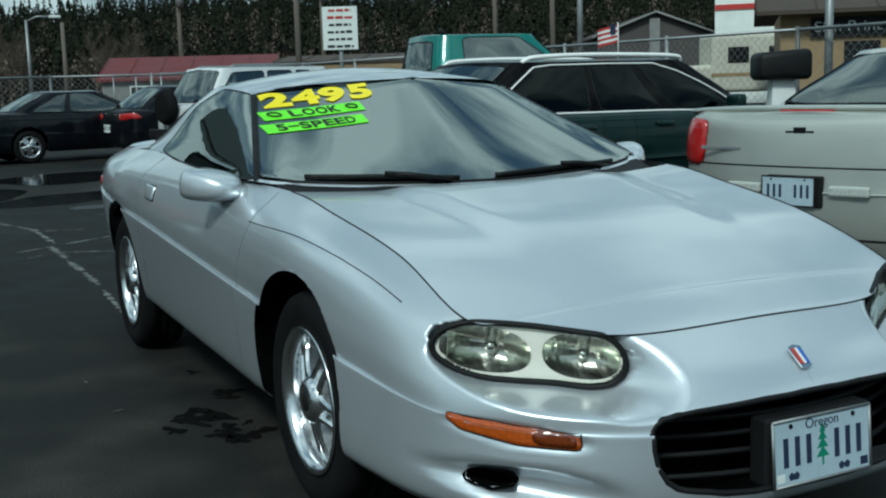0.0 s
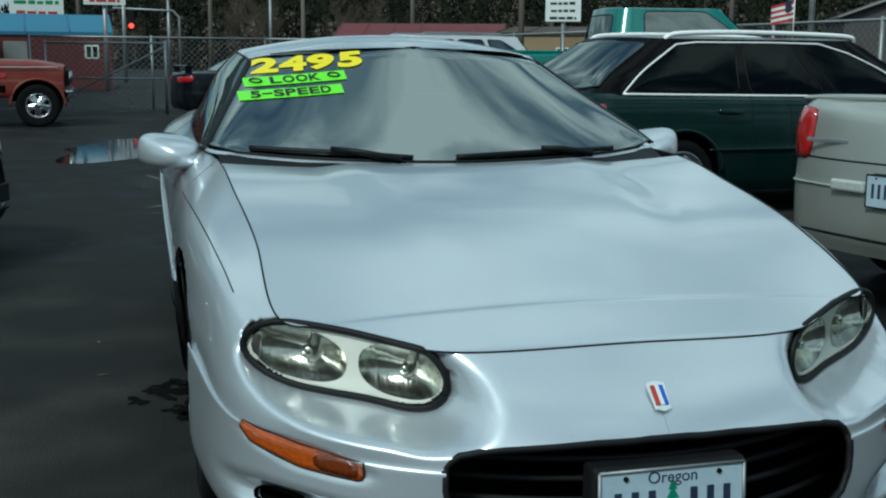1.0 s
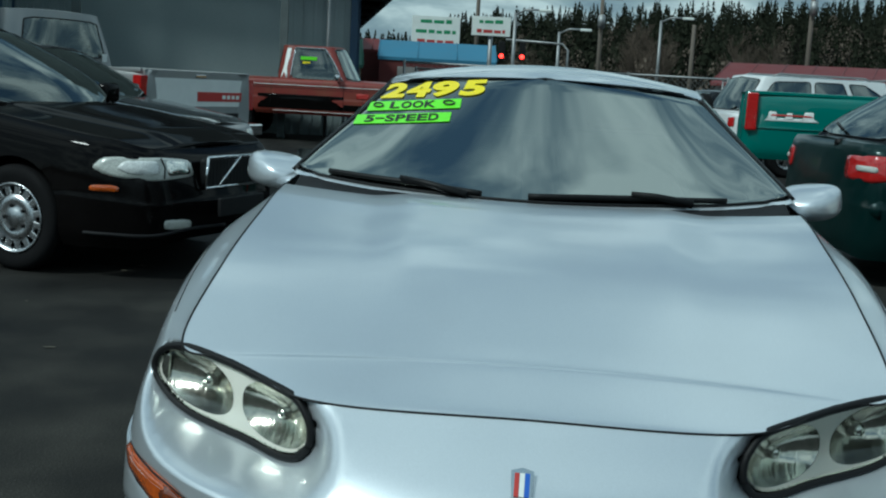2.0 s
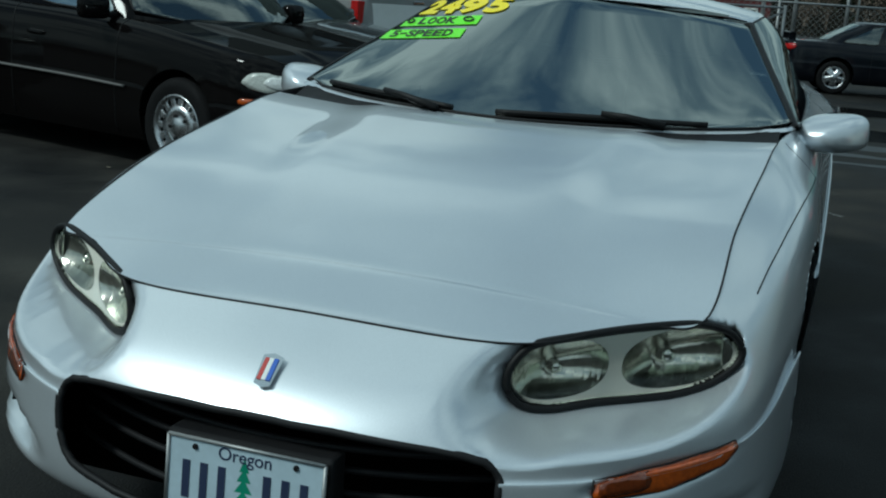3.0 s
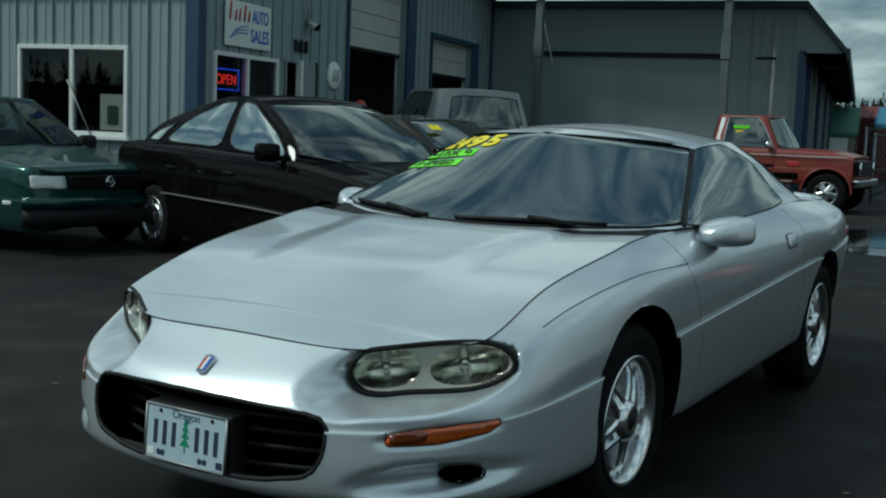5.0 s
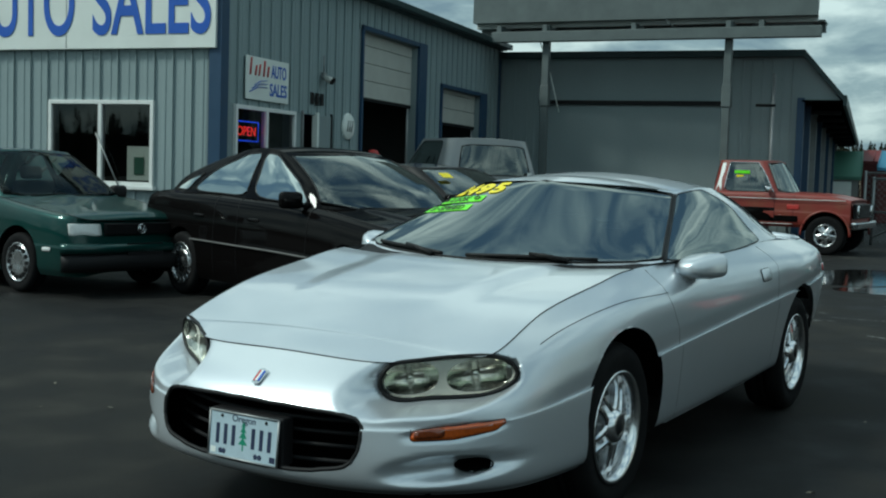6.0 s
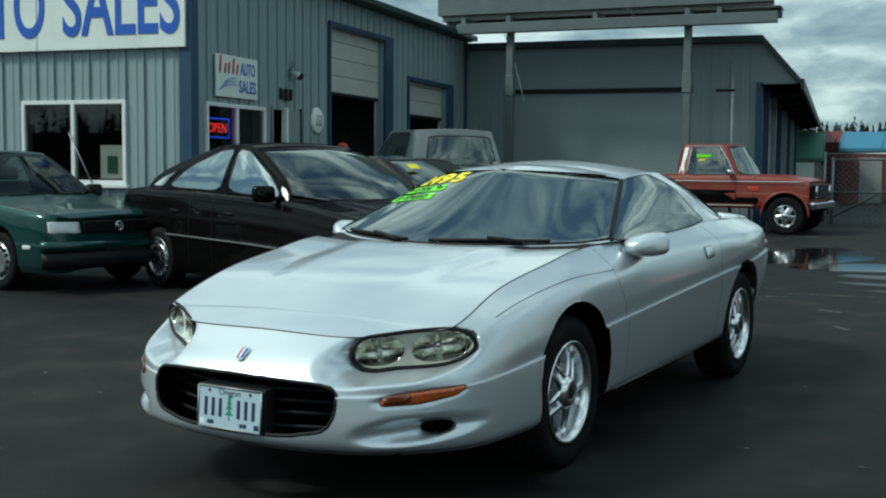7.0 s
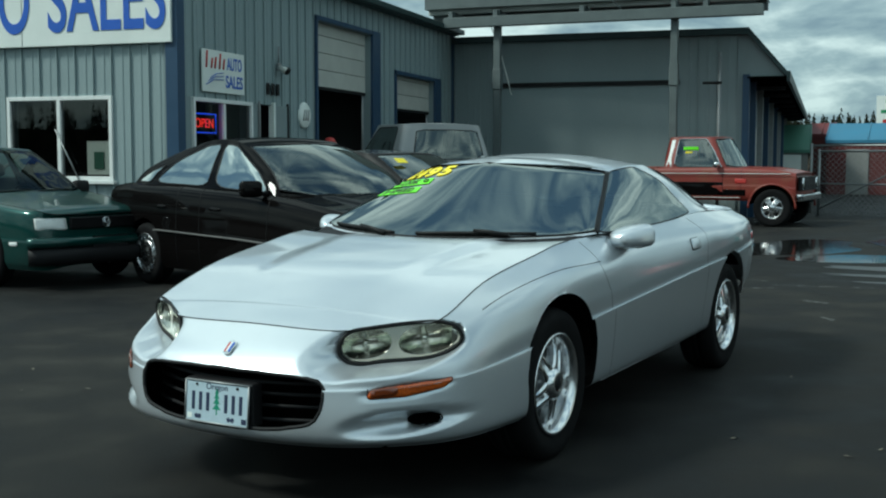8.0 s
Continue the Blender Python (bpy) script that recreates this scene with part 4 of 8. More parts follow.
def pierced_plate(name, skin, outline, openings, mat, parent, lift, side):
    """A plate on the skin inside an outline, with openings cut through it."""
    P = np.array(outline)
    S, V = np.linspace(*(P[:, 0].min() - .02, P[:, 0].max() + .02), 90), np.linspace(*(P[:, 1].min() - .02, P[:, 1].max() + .02), 50)
    SS, VV = np.meshgrid(S, V, indexing="ij")
    cs, cv = 0.5 * (SS[:-1, :-1] + SS[1:, 1:]), 0.5 * (VV[:-1, :-1] + VV[1:, 1:])
    keep = in_poly(cs, cv, outline)
    draw_edge(SS, VV, ~keep, outline)
    for poly in openings:
        gone = in_poly(cs, cv, poly)
        keep &= ~gone
        draw_edge(SS, VV, gone, poly)
    X = (skin.at(SS, VV) + skin.normal(SS, VV) * lift) * (1, side, 1)
    Vx, F = drop_loose(*both_sides(X, keep, False))
    return hang(name, link_mesh(name, Vx, F, mat, True, recalc=True), parent)


# outline of a headlamp seen from the front, as y, z
LAMP_OUTLINE = [(.431, .657), (.399, .612), (.398, .570), (.425, .537), (.475, .530), (.535, .541), (.60, .545), (.68, .553), (.742, .575), (.782, .610), (.790, .640), (.765, .676), (.712, .693), (.64, .688), (.572, .680), (.50, .668)]


def lamp_face(y):
    """How far forward the upright, swept-back lamp glass lies across its width."""
    return np.interp(y, [.30, .40, .45, .57, .65, .72, .79, .86], [2.31, 2.252, 2.222, 2.136, 2.084, 2.042, 1.996, 1.95])


class LampFace:
    """The lamp's own surface, addressed by y and z in place of s and v."""

    def at(self, y, z):
        y, z = np.broadcast_arrays(np.asarray(y, float), np.asarray(z, float))
        return np.stack([lamp_face(y) - .04 * (z - .61), y, z], -1)

    def normal(self, y, z):
        y, z = np.broadcast_arrays(np.asarray(y, float), np.asarray(z, float))
        g = (lamp_face(y + .05) - lamp_face(y - .05)) / .1
        n = np.stack([np.ones_like(y), -g, np.full_like(y, .04)], -1)
        return n / np.linalg.norm(n, axis=-1, keepdims=True)


def egg(cy, cz, ry, rz, lean=0.0, power=.86, n=36):
    a = np.linspace(0, 2 * np.pi, n, endpoint=False)
    c, w = np.sign(np.cos(a)) * np.abs(np.cos(a)) ** power, np.sign(np.sin(a)) * np.abs(np.sin(a)) ** power
    return np.stack([cy + ry * c, cz + rz * w + lean * ry * c], 1)


def headlamp(car, skin, side):
    """Oval composite lamp: black seal, two ribbed bowls behind a clear cover, and a silver web between them."""
    face = LampFace()
    out = round_poly(LAMP_OUTLINE, 5, .42)
    c = out.mean(0)
    web = c + (out - c) * (.965, .90)
    big, small = egg(.678, .622, .093, .056, .16), egg(.486, .603, .077, .055, .12)
    lamp = patch("headlamp", face, out, TRIM, car, -.052, 0, -.05, "oval composite headlamp with a clear cover", side=side)
    pierced_plate("lamp_web", face, web, (big, small), WEB_SILVER, lamp, -.005, side)
    for poly, deep in ((big, .040), (small, .036)):
        patch("reflector", face, poly, LAMP_BOWL, lamp, -.006, -deep, .0, side=side, n=16)
    for y, z, r in ((.668, .622, .017), (.484, .603, .014)):
        p0, n0 = face.at(y, z), face.normal(y, z)
        tube("bulb_shield", [(p0 - n0 * .046) * (1, side, 1), (p0 - n0 * .022) * (1, side, 1), (p0 - n0 * .017) * (1, side, 1)], [r, r * .9, r * .5], BULB_CHROME, lamp, "", 14)
    # the clear outer corner holds a small upright marker reflector
    corner = round_poly([(.757, .598), (.752, .668), (.768, .664), (.778, .632), (.772, .606)], 4, .3)
    patch("corner_reflector", face, corner, BULB_CHROME, lamp, -.006, .002, .004, side=side, n=5)
    patch("lamp_cover", face, web, LAMP_CLEAR, lamp, .0, .006, .010, side=side, n=12).visible_shadow = False
    seam("lamp_seal", face, out - (0, .002), .0080, TRIM, lamp, side=side, closed=True, fine=2, lift=.0)


def intake(car, skin, mouth):
    """The dark mouth with its slats."""
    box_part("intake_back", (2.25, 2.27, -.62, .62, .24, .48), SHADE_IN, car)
    for z, inset in ((.325, .0), (.375, .01), (.42, .01), (.465, .0)):
        pts = [(2.43 - inset - .16 * (abs(y) / .5) ** 2, y, z) for y in np.linspace(-.5, .5, 21)]
        tube("intake_slat", pts, .007, PLASTIC, car, "", 8)
    half = np.array(mouth[1:-1])
    ring = skin.at(half[:, 0], half[:, 1])
    ring = np.concatenate([ring, (ring * (1, -1, 1))[::-1][1:-1]])
    tube("intake_rim", ring - (.006, 0, 0), .008, PLASTIC, car, "", 8, True)
    box_part("plate_holder", (2.42, 2.478, -.165, .165, .300, .465), PLASTIC, car, m=pose(0, 0, 0), bevel=.008)


def number_plate(car, at, tilt, yaw, ground_mat, tree=False, bars=True):
    """A pressed plate: name of the state, plain bars in place of its number."""
    p = hang("number_plate", None, car)
    bpy.data.objects.remove(p)
    bm = bmesh.new()
    box(bm, -.1525, .1525, -.076, .076, -.0015, .0015, bevel=.001)
    p = part("number_plate", bm, ground_mat, car, "pale licence plate with dark characters", m=pose(*at) @ pose(0, 0, 0, 0, 0, yaw) @ pose(0, 0, 0, 90 + tilt, 0, 0))
    frame_pts = [(-.155, -.078, .002), (.155, -.078, .002), (.155, .078, .002), (-.155, .078, .002)]
    for a, b in zip(frame_pts, frame_pts[1:] + frame_pts[:1]):
        tube("plate_frame", [a, b], .004, STEEL if tree else TRIM, p, "", 6)
    for x0 in (-.128, -.092, -.056, .034, .07, .106):
        box_part("number_bar", (x0 + .004, x0 + .019, -.034, .036, .0016, .003), PLATE_INK, p)
    if tree:
        words("state_name", "Oregon", .034, PLATE_INK, p, pose(0, .060, .002), depth=.0006)
        V, F = [], []
        for k, (w, y) in enumerate(((.010, .034), (.014, .016), (.018, -.004), (.021, -.026))):
            V += [(-w, y, .0018), (w, y, .0018), (0, y + .026, .0018)]
            F.append((3 * k, 3 * k + 1, 3 * k + 2))
        tr = hang("fir_print", link_mesh("fir_print", V, F, PLATE_GREEN, False), p)
        box_part("fir_trunk", (-.003, .003, -.046, -.026, .0016, .0022), PLATE_GREEN, tr)
        box_part("corner_tag", (-.146, -.122, -.068, -.048, .0016, .0024), OFFWHITE, p)
        box_part("corner_tag", (.122, .146, -.068, -.048, .0016, .0024), PLATE_INK, p)
        for x0 in (-.10, -.085, .06, .078):
            bm = bmesh.new()
            vs = bmesh.ops.create_cone(bm, cap_ends=True, segments=5, radius1=.011, radius2=.004, depth=.001, matrix=pose(x0, -.058, .002))
            part("hill_print", bm, PLATE_INK, p)
    for x0 in (-.10, .10):
        bm = bmesh.new()
        bmesh.ops.create_cone(bm, cap_ends=True, segments=10, radius1=.006, radius2=.005, depth=.004, matrix=pose(x0, .063, .003))
        part("plate_bolt", bm, TRIM, p)
    return p


def mirror_pod(car, side):
    """A teardrop door mirror on a short foot."""
    at = pose(.50, side * .888, .928, side * 6, 0, side * -14)
    U, V_ = np.linspace(0, 2 * np.pi, 28, endpoint=False), np.linspace(0, 1, 18)
    rows = []
    for t in V_:
        r = math.sin(math.pi * min(1, t * .5 + .0)) if t < .999 else 1
        r = (1 - (1 - t) ** 2.2) ** .5
        rows.append([(.115 * (1 - t) * 1.0 - .060 * t, .098 * r * math.copysign(abs(math.cos(u)) ** .6, math.cos(u)) - .018 * (1 - t), .058 * r * math.copysign(abs(math.sin(u)) ** .55, math.sin(u)) - .012 * (1 - t)) for u in U])
    P = np.array(rows)
    n, k = P.shape[:2]
    V = P.reshape(-1, 3)
    F = [(i * k + j, i * k + (j + 1) % k, (i + 1) * k + (j + 1) % k, (i + 1) * k + j) for i in range(n - 1) for j in range(k)]
    F.append(tuple((n - 1) * k + j for j in range(k)))
    pod = hang("door_mirror", link_mesh("door_mirror", V * (1, side, 1), F if side > 0 else [f[::-1] for f in F], SILVER, True, merge=1e-5, recalc=True), car, m=at)
    lathe("mirror_glass", [(0, 0), (.062, 0)], CHROME, pod, axis="y", seg=24, m=pose(-.057, 0, 0, 0, 0, 90) @ Matrix.Diagonal((1.5, 1, 1, 1)))
    foot = cubic([(.50, side * .76, .885), (.52, side * .80, .895), (.50, side * .86, .91)], np.linspace(0, 2, 9))
    tube("mirror_foot", foot, [.105, .10, .092, .086, .08, .075, .07, .066, .062], SILVER, pod, "", 16, flat=.5, m=at.inverted())


def coupe_cabin(car):
    base = [(1.035, 0, .913), (.952, .42, .921), (.795, .70, .936), (.70, .786, .947), (.30, .792, .945), (-.40, .778, .962), (-.85, .748, .982), (-1.30, .70, .985), (-1.72, .52, .985), (-1.84, 0, .985)]
    low = [(.88, 0, .995), (.80, .41, .996), (.685, .62, 1.0), (.580, .745, 1.004), (.24, .758, 1.015), (-.40, .738, 1.035), (-.80, .705, 1.045), (-1.15, .655, 1.045), (-1.55, .50, 1.045), (-1.67, 0, 1.05)]
    midl = [(.535, 0, 1.165), (.455, .36, 1.158), (.355, .53, 1.148), (.255, .640, 1.138), (.06, .668, 1.152), (-.34, .665, 1.18), (-.66, .64, 1.18), (-.95, .58, 1.17), (-1.25, .44, 1.17), (-1.35, 0, 1.18)]
    high = [(.30, 0, 1.283), (.20, .34, 1.273), (.095, .48, 1.261), (.005, .556, 1.250), (-.09, .580, 1.258), (-.28, .582, 1.272), (-.50, .568, 1.270), (-.70, .52, 1.262), (-.90, .40, 1.265), (-.98, 0, 1.275)]
    skin = Skin([base, low, midl, high])
    wind = [(0, .14), (1, .14), (2, .14), (2.955, .16), (2.96, 1.0), (2.96, 2.0), (2.93, 2.93), (2, 2.965), (1, 2.975), (0, 2.98)]
    side = round_poly([(3.09, .06), (3.05, 1.2), (3.06, 2.2), (3.20, 2.88), (4.2, 2.90), (5.05, 2.86), (5.62, 2.0), (5.95, .9), (5.98, .10), (4.6, .02)], 4, .25)
    back = [(9, .25), (8, .25), (7.55, .3), (7.5, 1.5), (7.5, 2.7), (8, 2.85), (9, 2.9)]
    cabin_shell(car, skin, [("windshield", wind), ("side_window", side), ("rear_window", back)], SILVER, PANE_SCREEN, roof_crown=.066, gasket=.005, rows=36)
    for sd in (1, -1):
        seam("pillar_trim", skin, [(3.01, .1), (3.005, 1.0), (3.005, 2.0), (3.02, 2.86)], .016, TRIM, car, side=sd, fine=8, flat=.4)
    interior(car, 1.0, -1.4, .66, .32, (-.12, -.95), (.95, .90), CABIN)
    # cowl and wipers at the foot of the glass
    rows = []
    for W in np.linspace(-1, 1, 61):
        y = .75 * W
        q = float(np.interp(abs(y), (0, .42, .70, .786), (0, 1, 2, 3)))
        foot = skin.at(q, .04)
        lip = .955 + .105 * (1 - W * W) + .012
        rows.append([(lip, y, .905), (foot[0] + (lip - foot[0]) * .5, y, .912), (foot[0], y, foot[2])])
    P = np.array(rows)
    F = [(i * 3 + k, i * 3 + k + 1, i * 3 + k + 4, i * 3 + k + 3) for i in range(60) for k in range(2)]
    hang("wiper_cowl", link_mesh("wiper_cowl", P.reshape(-1, 3), F, PLASTIC, True, recalc=True), car, "black plastic wiper cowl")
    def on_glass(y, v, lift):
        q = float(np.interp(abs(y), (0, .42, .70, .786), (0, 1, 2, 3)))
        p = skin.at(q, v) + skin.normal(q, v) * lift
        return (p[0], math.copysign(p[1], y), p[2])
    for y0, y1, v0, v1, pivot in ((-.66, -.16, .30, .20, -.20), (-.03, .54, .24, .20, .44)):
        blade = [on_glass(y, v0 + (v1 - v0) * k + .10 * math.sin(math.pi * k), .012) for k, y in ((k, y0 + (y1 - y0) * k) for k in np.linspace(0, 1, 16))]
        tube("wiper_blade", blade, .009, TRIM, car, "", 6)
        mid_y = (y0 + y1) / 2
        foot = on_glass(pivot, .02, .02)
        tube("wiper_arm", [foot, on_glass(mid_y + (pivot - mid_y) * .4, .22, .028), on_glass(mid_y, .34, .026)], [.014, .010, .008], TRIM, car, "", 6)
    stickers(car, skin)


def lay_on_glass(ob_mesh, skin, y0, y1, z0, z1, height, lift):
    """Bends a flat mesh onto the windshield: its width runs from y0 to y1 and its foot from height z0 to z1."""
    S, V = np.meshgrid(np.linspace(0, 3.1, 281), np.linspace(0, 3, 241), indexing="ij")
    G, N = skin.at(S, V), skin.normal(S, V)
    co = np.array([v.co[:] for v in ob_mesh.vertices])
    lo, hi = co.min(0), co.max(0)
    u = (co[:, 0] - lo[0]) / (hi[0] - lo[0])
    w = (co[:, 1] - lo[1]) / max(hi[1] - lo[1], 1e-6)
    for k, v in enumerate(ob_mesh.vertices):
        y, z = y0 + (y1 - y0) * u[k], z0 + (z1 - z0) * u[k] + height * w[k]
        d = (G[..., 1] - abs(y)) ** 2 + (G[..., 2] - z) ** 2
        i = np.unravel_index(d.argmin(), d.shape)
        p, n_ = G[i], N[i]
        p = np.array((p[0] - (n_[1] * (abs(y) - p[1]) + n_[2] * (z - p[2])) / n_[0], abs(y), z))
        sg = 1 if y >= 0 else -1
        q = p + n_ * (lift + (co[k, 2] - lo[2]))
        v.co = (q[0], q[1] * sg, q[2])
    ob_mesh.update()


def stickers(car, skin):
    for text, y0, y1, z0, z1, hh, wide in (("LOOK", -.618, -.279, 1.134, 1.166, .030, .50), ("5-SPEED", -.647, -.305, 1.090, 1.122, .029, .78)):
        bm = bmesh.new()
        bmesh.ops.create_grid(bm, x_segments=24, y_segments=3, size=1)
        st = part("sticker_strip", bm, STICK_GREEN, car, "bright green windshield strip with dark letters")
        lay_on_glass(st.data, skin, y0, y1, z0, z1, hh, .006)
        step = wide / len(text)
        for k, ch in enumerate(text):
            w = words("letter", ch, .05, BLACK_INK, st, None, bold=.0012, depth=.0005)
            a, b = .5 - wide / 2 + step * (k + .06), .5 - wide / 2 + step * (k + .94)
            low, tall = (.45, .12) if ch == "-" else (.14, .72)
            lay_on_glass(w.data, skin, y0 + (y1 - y0) * a, y0 + (y1 - y0) * b, z0 + (z1 - z0) * a + hh * low, z0 + (z1 - z0) * b + hh * low, hh * tall, .0072)
        if text == "LOOK":
            for c0 in (.12, .88):
                ring = tube("sticker_eye", [(math.cos(q), math.sin(q), 0) for q in np.linspace(0, 2 * math.pi, 18, endpoint=False)], .16, BLACK_INK, st, "", 4, True)
                for v in ring.data.vertices:
                    v.co.z *= .02
                lay_on_glass(ring.data, skin, y0 + (y1 - y0) * (c0 - .065), y0 + (y1 - y0) * (c0 + .065), z0 + (z1 - z0) * c0 + hh * .25, z0 + (z1 - z0) * c0 + hh * .25, hh * .5, .0072)
    for k, ch in enumerate("2495"):
        w = words("price_figure", ch, .12, STICK_YELLOW, car, None, "yellow price figure on the windshield", bold=.006, depth=.0005, shear=.12)
        ya, yb = -.585 + .097 * k, -.585 + .097 * k + .094
        lay_on_glass(w.data, skin, ya, yb, 1.178 + .0086 * k, 1.178 + .0086 * (k + 1), .052, .006)


# ---- the other vehicles ----
def plain_skin(L, W, wb, fo, z0, tops, bow=.16, tail_bow=.10, tuck=.05, slab=0.0, nose_back=.16):
    """Feature lines of an ordinary car from its main sizes. tops: (x, height) along the upper edge. slab: how upright the flanks stand."""
    f, r_, h = wb / 2 + fo, -(L - wb / 2 - fo), W / 2
    plan = [(f, 0), (f - bow * .22, .45), (f - bow * .6, .76), (f - bow * 1.6, .93), (wb / 2 + .42, .985), (wb / 2, .995), (wb / 2 - .42, 1), (.35, 1), (-.35, 1), (-wb / 2 + .42, 1), (-wb / 2, .995), (-wb / 2 - .42, .985), (r_ + tail_bow * 1.6, .93), (r_ + tail_bow * .4, .6), (r_, 0)]
    tx, tz = zip(*sorted(tops))
    lines = []
    levels = [(0, .94, .07), (.14, .985, .0), (.42, 1.0, .0), (.50, .996, .010), (.74, .985 + .01 * slab, .045), (.93, .955 + .03 * slab, .09), (1.0, .88 + .06 * slab, nose_back)]
    for q, wide, back in levels:
        row = []
        for k, (x, y) in enumerate(plan):
            end = max(0.0, 1 - k / 3.5) if k < 7 else max(0.0, 1 - (14 - k) / 2.5)
            xx = x - back * end if k < 7 else x + back * .6 * end
            zt = float(np.interp(xx, tx, tz))
            zb = z0 + (.03 if k in (0, 1, 13, 14) else 0) - tuck * 0
            row.append((xx, y * h * (wide if 2 < k < 13 else 1 - (1 - wide) * .6), zb + (zt - zb) * q))
        lines.append(row)
    return Skin(lines)


def plain_cabin(base_z, roof_z, xs, W, roof_w, front_bow=.12, rear_bow=.06, curve=1.0, arc=0.0):
    """Feature lines of a glasshouse. xs: windscreen foot, windscreen head, roof's rear edge, rear window's foot."""
    x0, x1, x2, x3 = xs
    h, t = W / 2, roof_w / 2
    zb = base_z if callable(base_z) else (lambda x: base_z)

    def ring(q):
        ya, xa, xb = h + (t - h) * q ** 1.15, x0 + (x1 - x0) * q ** curve, x3 + (x2 - x3) * q ** (curve * 1.25)
        bf, br = front_bow * (1 - .4 * q), rear_bow
        pts = [(xa, 0), (xa - bf * .4, ya * .6), (xa - bf - .04, ya * .97), (xa + (xb - xa) * .33, ya), (xa + (xb - xa) * .62, ya), (xb + br + .10, ya * .975), (xb + br * .5, ya * .6), (xb, 0)]
        return [(x, y, zb(x) * (1 - q) + roof_z * q - (.02 * (abs(y) / h) ** 2 if q > .5 else 0) - arc * q * q * (0 if k in (3, 4) else 1)) for k, (x, y) in enumerate(pts)]
    return Skin([ring(0), ring(.35), ring(.75), ring(1.0)])


def plain_car(name, label, category, m, L, W, H, wb, fo, z0, tops, cabin, roof_w, paint, glass, wheels, windows, group="", bow=.16, tail_bow=.10, slab=0.0, two_tone=None, seats=(.15, -.75), colour=None, arch=.36, belt=None, gasket=.009, trim_mat=None, hood_crown=.03, deck=True, nose_back=.16, cabin_w=None, dash=True, frame_mat=None, side_glass=None, hood_ridge=None, curve=1.0, arc=0.0, front_bow=.12):
    car = thing(name, m, label, category, group)
    skin = plain_skin(L, W, wb, fo, z0, tops, bow, tail_bow, slab=slab, nose_back=nose_back)
    r, rim_r, wid, spokes, rim_mat, style, wlabel = wheels
    arches = [(wb / 2, r + .01, arch, W * .3), (-wb / 2, r + .01, arch, W * .3)]
    body_panels(car, skin, [("front_bumper", 0, 3.9, None, ""), ("front_fender", 3.9, 6.3, None, ""), ("door", 6.3, 8.6, None, ""), ("quarter_panel", 8.6, 11.8, None, ""), ("rear_bumper", 11.8, 14, None, "")], arches, paint, per=8, rows=28)
    tx, tz = zip(*sorted(tops))
    lid(car, "hood", skin, 0, 6.4, hood_crown, paint, ridge=hood_ridge)
    if deck:
        lid(car, "boot_lid", skin, 8.8, 14, .015, paint)
    cab = None
    if cabin:
        bz = (lambda x: float(np.interp(x, tx, tz)) - .012) if belt is None else belt
        cab = plain_cabin(bz, H, cabin, cabin_w or W * .89, roof_w, front_bow, curve=curve, arc=arc)
        cabin_shell(car, cab, windows, paint, glass, per=8, rows=20, gasket=gasket, trim_mat=trim_mat, frame_mat=frame_mat, side_glass=side_glass)
        if dash:
            interior(car, cabin[0] - .1, cabin[3] + .25, W * .40, z0 + .12, seats, (cabin[0] - .15, float(np.interp(cabin[0], tx, tz)) - .04), colour or CABIN)
    box_part("underbody", (-(L - wb / 2 - fo) + .25, wb / 2 + fo - .25, -W * .33, W * .33, z0 + .02, z0 + .14), SHADE_IN, car)
    for ax in (wb / 2, -wb / 2):
        for sy in (1, -1):
            well_liner(car, ax, sy * (W / 2 - .02), r + .01, arch - .004, sy * .31)
            wheel(car, ax, sy * (W / 2 - wid / 2 - .015), r, rim_r, wid, spokes, rim_mat, style, label=wlabel)
    for sy in (1, -1):
        for s_ in (6.28, 8.6):
            seam("door_gap", skin, [(s_, .4), (s_, 3), (s_ - .02, 6)], .004, TRIM, car, side=sy, fine=10)
    return car, skin, cab


def on_skin(skin, pts):
    return [skin.find(*p) for p in pts]


def lamp_on(car, skin, poly, mat, name, label="", lift=.006, side=None, bulge=.006, r=.25):
    for sy in ((1, -1) if side is None else (side,)):
        p = patch(name, skin, round_poly(poly, 3, r), mat, car, lift, bulge, .02, label, 6, sy)
        seam("lamp_seal", skin, round_poly(poly, 3, r), .004, TRIM, p, side=sy, closed=True, fine=1)


def side_mirror(car, x, y, z, mat, size=1.0):
    for sy in (1, -1):
        bm = bmesh.new()
        box(bm, -.05 * size, .06 * size, -.11 * size, .10 * size, -.075 * size, .075 * size, bevel=.04 * size, seg=3)
        p = part("door_mirror", bm, mat, car, m=pose(x, sy * (y + .10), z, 0, 0, sy * 10), smooth=True)
        tube("mirror_foot", [(0, -sy * .16, -.05), (0, -sy * .02, -.03)], .022, TRIM, p)


